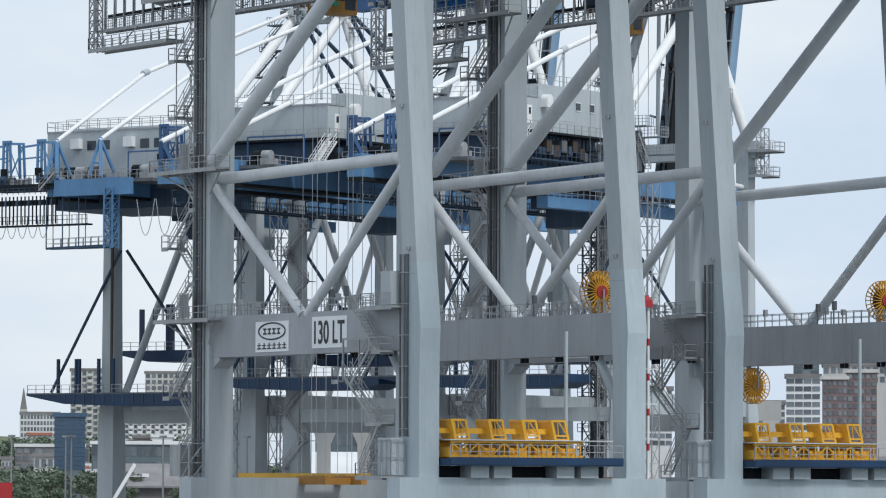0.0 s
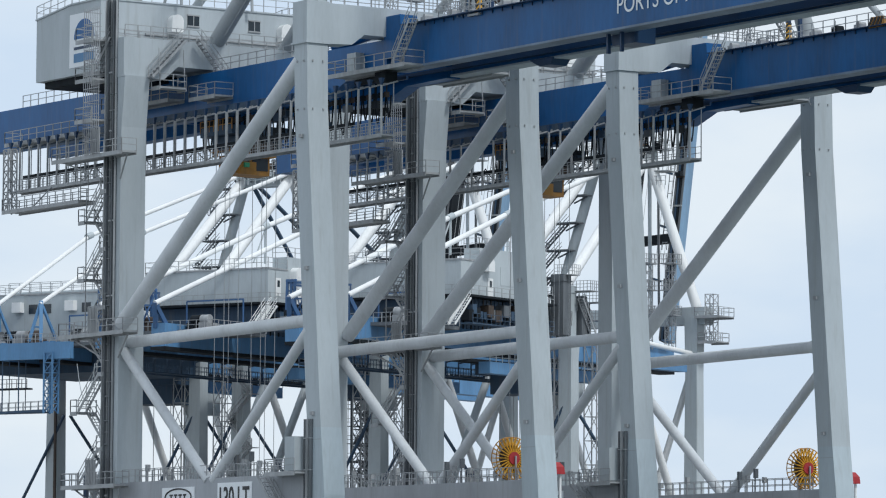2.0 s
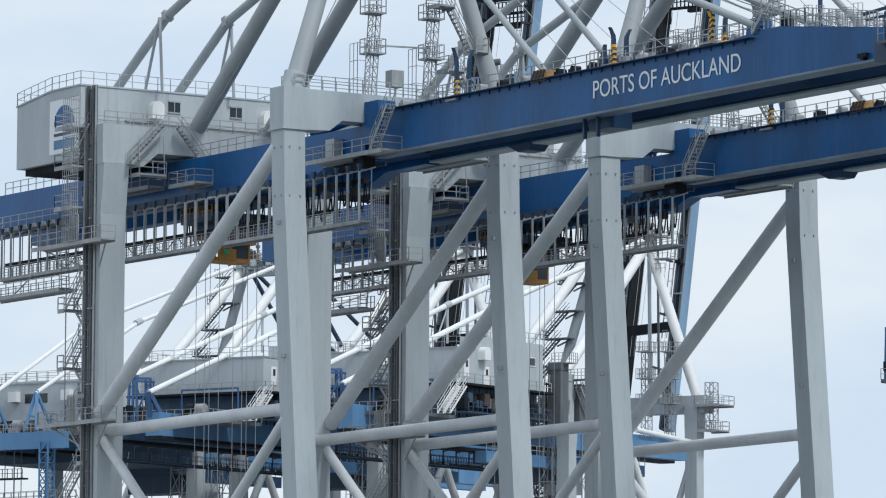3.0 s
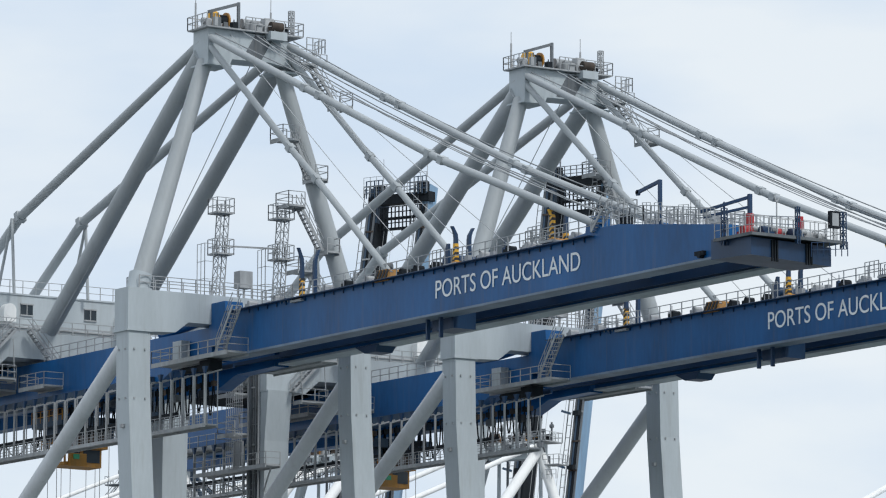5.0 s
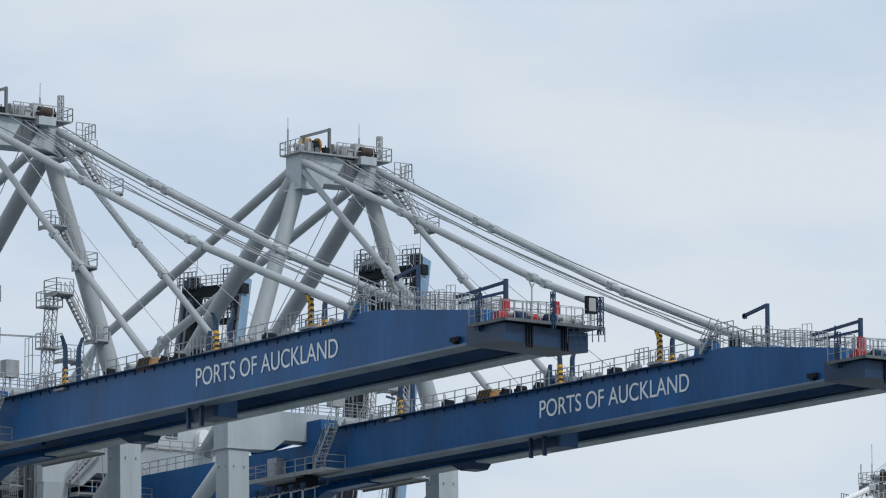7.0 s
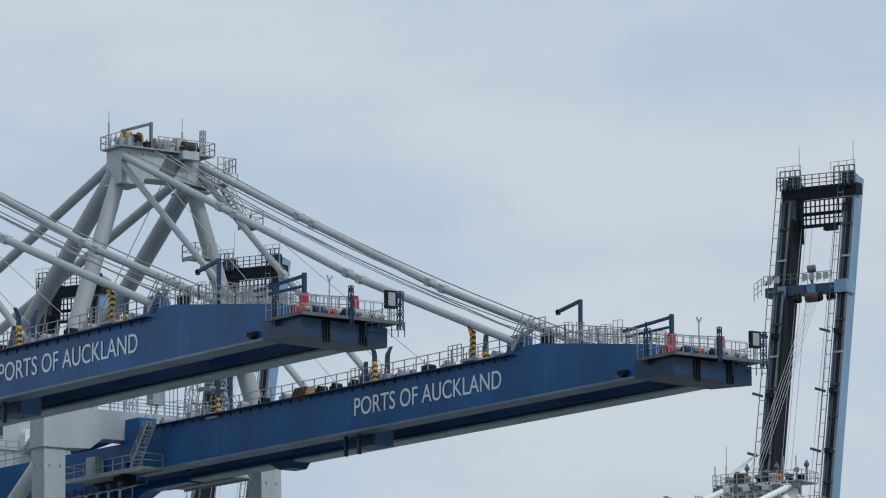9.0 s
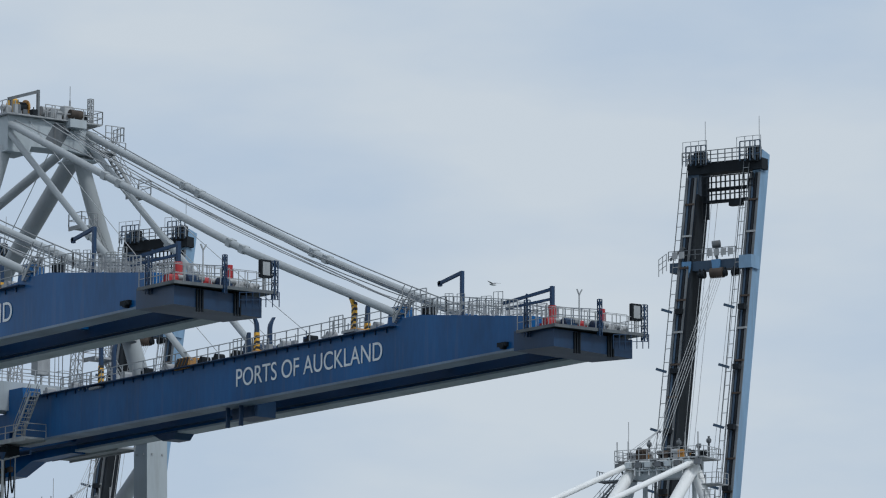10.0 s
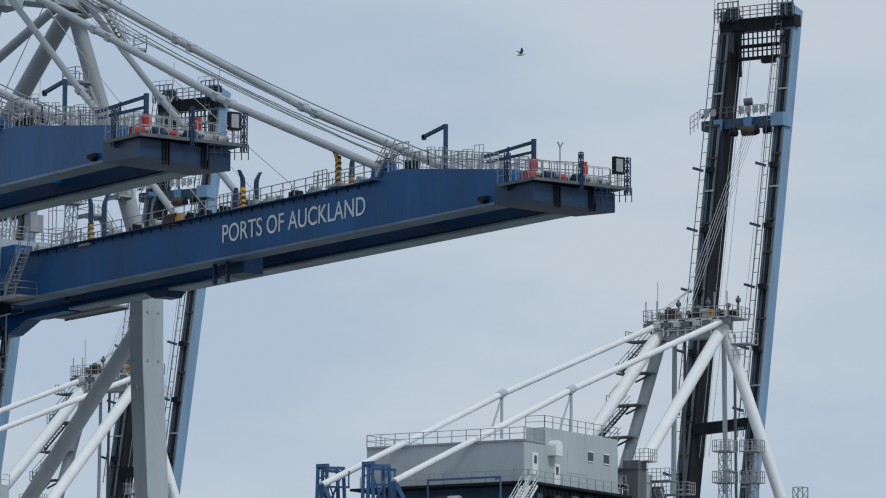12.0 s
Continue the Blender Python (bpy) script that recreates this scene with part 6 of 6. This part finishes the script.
# pane colour is lifted to include distance haze and sky reflection
PANE = material("haze_pale_panes", (0.16, 0.18, 0.20), 0.15, vary=0.3, scale=0.4, random_part=0.4)
ROOF = material("slate_roof", (0.20, 0.19, 0.19), 0.8, vary=0.2, random_part=0.2)
TERRACOTTA = material("terracotta_roof", (0.42, 0.15, 0.10), 0.8, vary=0.2)
# distance haze is mixed into the leaf colour
LEAF = material("haze_pale_foliage", (0.135, 0.175, 0.12), 0.8, vary=0.45, scale=0.5, stretch=(1, 1, 1), random_part=0.25)
BARK = material("tree_bark", (0.12, 0.09, 0.07), 0.9, vary=0.3)
GRASS = material("hill_grass", (0.10, 0.12, 0.06), 0.9, vary=0.4, scale=0.02, stretch=(1, 1, 1))

# directions are given as degrees from the quay's normal and metres from a point off the quay
OFF = V((341.5, -223.6, 0))
YAW0 = 146.284


def spot(brg, dist):
    """A ground place by its bearing from the outlook point, in 1/8625 radian steps, and its distance in metres."""
    a = radians(YAW0) - math.atan((brg - 784) / 8625)
    return OFF + V((math.cos(a), math.sin(a), 0)) * dist, math.degrees(a) + 90


def block(name, label, brg0, brg1, dist, z0, z1, depth, wall, floors, cols, roof=ROOF, gap=0.35, balcony=False, cat="building", turn=0, pane=None):
    """A building whose front faces the harbour, with real windows."""
    p, rot = spot((brg0 + brg1) / 2, dist)
    w = (brg1 - brg0) / 8625 * dist
    b = thing(name, label, cat, m=pose(p.x, p.y, 0, 0, 0, rot + turn))
    part("wall", Geo().box(-w / 2, w / 2, -depth / 2, depth / 2, 0, z1), wall, b)
    part("roof", Geo().box(-w / 2 - 0.4, w / 2 + 0.4, -depth / 2 - 0.4, depth / 2 + 0.4, z1, z1 + 0.8), roof, b)
    fh, cw = (z1 - z0) / floors, w / cols
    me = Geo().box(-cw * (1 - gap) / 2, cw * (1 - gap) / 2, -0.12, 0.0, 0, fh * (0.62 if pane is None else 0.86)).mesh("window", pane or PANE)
    sl = Geo().box(-cw * 0.46, cw * 0.46, -1.4, 0, -0.2, 0.0).box(-cw * 0.46, cw * 0.46, -1.4, -1.3, 0, 0.9).mesh("balcony", wall) if balcony else None
    for s, side in ((1, depth / 2), ):
        for i in range(floors):
            for j in range(cols):
                o = new("window", me)
                o.parent = b
                x = -w / 2 + cw * (j + 0.5)
                o.matrix_basis = pose(x, side, z0 + fh * (i + 0.2), 0, 0, 180)
                if sl and j % 2 == 0:
                    k = new("balcony", sl)
                    k.parent = b
                    k.matrix_basis = pose(x, side, z0 + fh * (i + 0.12), 0, 0, 180)
    return b


def shed(label, brg0, brg1, dist, z1, ridge, wall, roof):
    p, rot = spot((brg0 + brg1) / 2, dist)
    w = (brg1 - brg0) / 8625 * dist
    b = thing("shed", label, "shed", m=pose(p.x, p.y, 0, 0, 0, rot))
    part("wall", Geo().box(-w / 2, w / 2, -15, 15, 0, z1), wall, b)
    part("roof", Geo().loft([[(x, -16, z1), (x, 16, z1), (x, 16, z1 + 0.3), (x, 0, z1 + ridge), (x, -16, z1 + 0.3)] for x in (-w / 2 - 0.5, w / 2 + 0.5)]), roof, b)
    g = 8
    for i in range(int(w / g)):
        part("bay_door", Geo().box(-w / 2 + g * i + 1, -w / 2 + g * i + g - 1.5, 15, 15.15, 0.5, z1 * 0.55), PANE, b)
    return b


def height_at(dist, elev):
    return 4.64 + (866 - elev) / 8625 * dist


CROWNS = []


def crown_mesh(seed):
    """A crown of unit height and width: leaf sprays gathered round several limbs."""
    rnd = random.Random(seed)
    g = Geo()
    lobes = [(V((rnd.uniform(-0.3, 0.3), rnd.uniform(-0.3, 0.3), rnd.uniform(0.42, 0.85))), rnd.uniform(0.14, 0.24)) for _ in range(9)]
    for i in range(1100):
        c0, r = rnd.choice(lobes)
        d = V((rnd.gauss(0, 1), rnd.gauss(0, 1), rnd.gauss(0, 0.8))).normalized() * r * rnd.uniform(0.55, 1.1)
        c, s = c0 + d, rnd.uniform(0.02, 0.045)
        d1 = V((rnd.uniform(-1, 1), rnd.uniform(-1, 1), rnd.uniform(-1, 1))).normalized() * s
        d2 = V((rnd.uniform(-1, 1), rnd.uniform(-1, 1), rnd.uniform(-0.6, 1))).normalized() * s
        g.add([c - d1, c + d2, c + d1, c - d2], [(0, 1, 2, 3)])
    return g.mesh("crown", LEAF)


def tree(brg, dist, base_z, h, spread, seed):
    if not CROWNS:
        CROWNS.extend(crown_mesh(k) for k in range(7))
    p, rot = spot(brg, dist)
    t = thing("tree", "leafy green tree in the town below the hill", "tree", "town trees", pose(p.x, p.y, base_z, 0, 0, seed * 47))
    part("trunk", Geo().tube((0, 0, 0), (0.2, 0, h * 0.45), h * 0.03, 8, h * 0.02).tube((0.2, 0, h * 0.4), (spread * 0.25, 0.5, h * 0.65), h * 0.015, 6).tube((0.2, 0, h * 0.4), (-spread * 0.25, -0.4, h * 0.68), h * 0.015, 6), BARK, t)
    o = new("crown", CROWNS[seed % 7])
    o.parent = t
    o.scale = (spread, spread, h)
    return t


def town():
    # rising ground behind the flat terminal
    rnd = random.Random(4)
    p, rot = spot(150, 1900)
    g = Geo()
    vs, n, m = [], 40, 10
    for j in range(m + 1):
        for i in range(n + 1):
            x, y = -520 + 1040 * i / n, -260 + 700 * j / m
            z = 30 * max(0, (j / m)) ** 0.8 * (0.55 + 0.45 * math.sin(i * 0.35 + 0.4)) + (4 * noise.noise((x * 0.01, y * 0.01, 0)) if j else 0)
            vs.append((x, -y, max(0.05, z)))
    fs = [(j * (n + 1) + i, j * (n + 1) + i + 1, (j + 1) * (n + 1) + i + 1, (j + 1) * (n + 1) + i) for j in range(m) for i in range(n)]
    hill = solid("hill", Geo().add(vs, fs, True), GRASS, "green hillside of the town rising behind the port", kind="structure")
    hill.matrix_basis = pose(p.x, p.y, 0, 0, 0, rot)
    D = 1300
    H = lambda elev, d=D: height_at(d, elev)
    block("apartment_building", "white terraced apartment building with regular windows", 38, 106, 1700, H(790, 1700), H(737, 1700), 20, TOWN_WHITE, 5, 12)
    block("office_building", "dark blue glass office block with plain facade", 98, 152, 1000, H(836, 1000), H(742, 1000), 16, TOWN_GLASS, 12, 5, CURTAIN, gap=0.08, pane=CURTAIN)
    block("apartment_building", "pale apartment tower with stacked balconies", 126, 184, 1900, H(780, 1900), H(660, 1900), 22, STONE, 11, 6, balcony=True)
    block("apartment_building", "pale apartment tower with stacked balconies", 222, 330, 1800, H(790, 1800), H(735, 1800), 22, TOWN_WHITE, 6, 14, balcony=True)
    block("apartment_building", "grey apartment block with a blue glazed top floor", 258, 340, 2000, H(760, 2000), H(664, 2000), 22, STONE, 9, 8)
    block("house", "cream house with terracotta roof", 50, 92, 1500, H(800, 1500), H(774, 1500), 12, STONE, 2, 5, TERRACOTTA)
    block("warehouse", "grey commercial building with dark roof", 30, 150, 1250, H(836, 1250), H(795, 1250), 24, ROOF, 3, 10, TOWN_WHITE)
    block("warehouse", "pale two storey building beside the port", 62, 132, 1100, H(858, 1100), H(812, 1100), 18, STONE, 2, 6)
    block("warehouse", "low grey building with long windows", 100, 190, 1050, H(868, 1050), H(840, 1050), 18, ROOF, 2, 9, TOWN_WHITE)
    block("warehouse", "long dark shed with pale roof edge", 165, 345, 1150, H(840, 1150), H(790, 1150), 24, TOWN_GLASS, 2, 16, TOWN_WHITE)
    # church
    p, rot = spot(43, 2100)
    ch = thing("church_spire", "slender brown stone church spire on the hill", "church", m=pose(p.x, p.y, 0, 0, 0, rot))
    part("tower", Geo().box(-1.6, 1.6, -1.6, 1.6, 0, H(728, 2100)), STONE, ch)
    part("spire", Geo().loft([rect(0, 0, H(728, 2100), 3.0, 3.0), rect(0, 0, H(690, 2100), 0.2, 0.2)]), ROOF, ch)
    # right hand apartments
    block("apartment_building", "tall white framed apartment block with dark glazing", 1392, 1452, 1150, H(790, 1150), H(668, 1150), 18, TOWN_WHITE, 9, 4, gap=0.12)
    block("apartment_building", "dark glazed apartment tower", 1405, 1450, 1250, H(780, 1250), H(640, 1250), 18, TOWN_GLASS, 10, 3, gap=0.15)
    block("apartment_building", "red brick apartment block with cream crown", 1456, 1500, 1100, H(790, 1100), H(672, 1100), 18, BRICK, 9, 5, STONE)
    block("apartment_building", "red brick apartment block with cream crown", 1500, 1552, 1100, H(790, 1100), H(660, 1100), 18, BRICK, 10, 5, STONE)
    block("apartment_building", "cream hotel block with arched top", 1458, 1580, 1160, H(680, 1160), H(648, 1160), 20, STONE, 2, 10)
    block("apartment_building", "white block with banded windows", 1308, 1390, 1200, H(790, 1200), H(714, 1200), 18, TOWN_WHITE, 6, 3, gap=0.1)
    block("apartment_building", "white block with banded windows", 1142, 1190, 1200, H(790, 1200), H(690, 1200), 18, TOWN_WHITE, 8, 4, gap=0.15)
    block("warehouse", "pale blue grey shed behind the quay", 560, 720, 900, H(858, 900), H(735, 900), 20, TOWN_GLASS, 4, 10, TOWN_WHITE)
    shed("white curved roof shed on the terminal", 545, 700, 760, H(852, 760), 4.5, TOWN_WHITE, TOWN_WHITE)
    shed("long grey terminal shed", 780, 1080, 820, H(830, 820), 3.5, STONE, ROOF)
    shed("long grey terminal shed", 200, 345, 800, H(866, 800), 4.0, ROOF, ROOF)
    shed("long pale terminal shed", 1300, 1568, 800, H(838, 800), 3.0, TOWN_WHITE, ROOF)
    # older concrete viaduct legs behind the cranes
    for brg, k in ((500, 1.0), (720, 1.0), (1040, 1.0), (1322, 0.55)):
        p, rot = spot(brg, 700)
        v = thing("quay_gantry", "pale concrete gantry with an arched opening", "gantry", "pale gantries", pose(p.x, p.y, 0, 0, 0, rot))
        part("beam", Geo().box(-9 * k, 9 * k, -1, 1, 14.6, 17.4), STONE, v)
        for s in (-1, 1):
            part("pier", Geo().loft([rect(s * 6 * k, 0, 0, 2.0, 2.0), rect(s * 6 * k, 0, 11, 2.0, 2.0), rect(s * 6.4 * k, 0, 14.6, 4.4 * k, 2.0)]), STONE, v)
    for i in range(110):
        brg = rnd.choice((rnd.uniform(-10, 345), rnd.uniform(-10, 345), rnd.uniform(-10, 345), rnd.uniform(420, 720), rnd.uniform(1000, 1080)))
        dist = rnd.uniform(740, 1150)
        h = min(15, H(rnd.uniform(826, 868) if brg < 345 else rnd.uniform(815, 850), dist))
        tree(brg, dist, 0, h, h * rnd.uniform(0.9, 1.3), i)
    for i in range(46):
        brg, dist = rnd.uniform(-25, 345), rnd.uniform(1320, 1750)
        top = H(rnd.uniform(770, 815), dist)
        tree(brg, dist, max(0, top - 13), 13, rnd.uniform(12, 18), i)
    for i in range(26):
        brg, dist = rnd.uniform(-20, 345), rnd.uniform(1180, 1500)
        top = rnd.uniform(775, 835)
        w = rnd.uniform(14, 40)
        block("house", "small pale town house with a low roof", brg, brg + w, dist, 1, H(top, dist), 12, rnd.choice((STONE, TOWN_WHITE, STONE, ROOF)), 3, rnd.randint(3, 6), rnd.choice((ROOF, TERRACOTTA, TOWN_WHITE, ROOF)))
    # lamp posts and containers on the quay behind
    for brg in (22, 118, 128, 290, 438):
        p, rot = spot(brg, 620)
        l = thing("lamp_post", "slim grey terminal lighting pole", "lamp post", "terminal lighting poles", pose(p.x, p.y, 0))
        part("pole", Geo().tube((0, 0, 0), (0, 0, 11), 0.16, 8, 0.1), DECK, l)
        part("lamp_head", Geo().box(-0.6, 0.6, -0.2, 0.2, 11, 11.3), DECK, l)
    for brg, m, lab in ((4, RED, "red shipping container stack end"), (52, RED, "red steel shipping container on the quay"), (30, OLD_BLUE, "blue steel shipping container on the quay")):
        p, rot = spot(brg, 560)
        for k in range(2 if brg == 4 else 1):
            cont = thing("shipping_container", lab, "container", "shipping containers", pose(p.x, p.y, 2.6 * k, 0, 0, rot))
            part("body", Geo().box(-1.2, 1.2, -3, 3, 0, 2.6), m, cont)
            for s in (-1.22, 1.22):
                part("corner_post", Geo().box(s - 0.06, s + 0.06, 2.95, 3.05, 0, 2.6), m, cont)
    # white conveyor arm with a floodlight
    a, rot = spot(225, 560)
    arm = thing("loading_arm", "white sloping loading arm with a lamp", "loading arm", m=pose(a.x, a.y, 0, 0, 0, rot))
    part("arm", Geo().beam((1.6, 0, 3.0), (-1.0, 0, 7.4), 0.36, 0.4), WHITE, arm)
    part("base", Geo().box(0.8, 2.4, -1, 1, 0, 3.4), ROOF, arm)
    part("lamp", Geo().box(-2.6, -1.8, -0.3, 0.3, 5.9, 6.3).beam((-0.2, 0, 6.0), (-2.2, 0, 6.0), 0.1, 0.1), WHITE, arm)
    # yellow straddle beam low behind the landside legs
    p, rot = spot(540, 560)
    yb = thing("straddle_carrier", "yellow straddle carrier frame behind the crane", "straddle carrier", m=pose(p.x, p.y, 0, 0, 0, rot))
    part("frame", Geo().box(-7.6, 7.6, -1, 1, 4.8, 6.4), OCHRE, yb)
    for x in (-7, -2.4, 2.4, 7):
        part("leg", Geo().box(x - 0.3, x + 0.3, -0.8, 0.8, 0, 4.8), OCHRE, yb)


town()


# ---- a gull crossing the sky ----
FEATHER = material("pale_feathers", (0.55, 0.55, 0.55), 0.8, vary=0.2, scale=3)
FEATHER_DARK = material("grey_wing_feathers", (0.16, 0.16, 0.17), 0.8, vary=0.2, scale=3)
gull = thing("gull", "small grey and white gull in flight", "bird")
part("body", Geo().loft([[(x, r * math.cos(a), r * math.sin(a)) for a in (0, 1.05, 2.09, 3.14, 4.19, 5.24)] for x, r in ((-0.32, 0.02), (-0.1, 0.08), (0.08, 0.085), (0.2, 0.05), (0.3, 0.012))], True), FEATHER, gull)
wings = []
for s in (-1, 1):
    wings.append(part("wing", Geo().loft([[(-0.1, 0, 0), (0.12, 0, 0), (0.12, 0, 0.02), (-0.1, 0, 0.02)], [(-0.08, s * 0.36, 0.02), (0.13, s * 0.36, 0.02), (0.13, s * 0.36, 0.035), (-0.08, s * 0.36, 0.035)], [(-0.12, s * 0.72, -0.03), (-0.06, s * 0.72, -0.03), (-0.06, s * 0.72, -0.02), (-0.12, s * 0.72, -0.02)]]), FEATHER_DARK, gull))


# ---- what moves ----
def motions():
    walk(gull, [(0.0, pose(82.20, 31.30, 0.19, 0, -12, -120)), (9.0, pose(82.37, 30.99, 43.45, 0, -12, -130)), (9.3, pose(82.39, 30.95, 48.86, 0, -12, -150)), (10.5, pose(77.36, 27.32, 58.83, 0, -12, -185)), (10.8, pose(76.69, 27.54, 60.56, 0, -12, -243)), (11.1, pose(76.58, 28.85, 60.89, 0, -12, -270)), (11.4, pose(76.68, 30.31, 61.64, 0, -12, -277)), (11.6, pose(76.91, 31.58, 61.83, 0, -12, -281)), (11.8, pose(77.19, 32.89, 62.16, 0, -12, -285)), (12.0, pose(77.74, 34.57, 62.63, 0, -12, -288))])
    beat = [(t, a) for t, a in ((0, 10), (9.0, -12), (9.3, 18), (9.6, -10), (9.9, 20), (10.2, -8), (10.5, 26), (10.8, 2), (11.1, 24), (11.4, -4), (11.7, 28), (12.0, 30))]
    for s, wing in zip((-1, 1), wings):
        walk(wing, [(t, pose(0, 0, 0.04, s * a)) for t, a in beat])


motions()
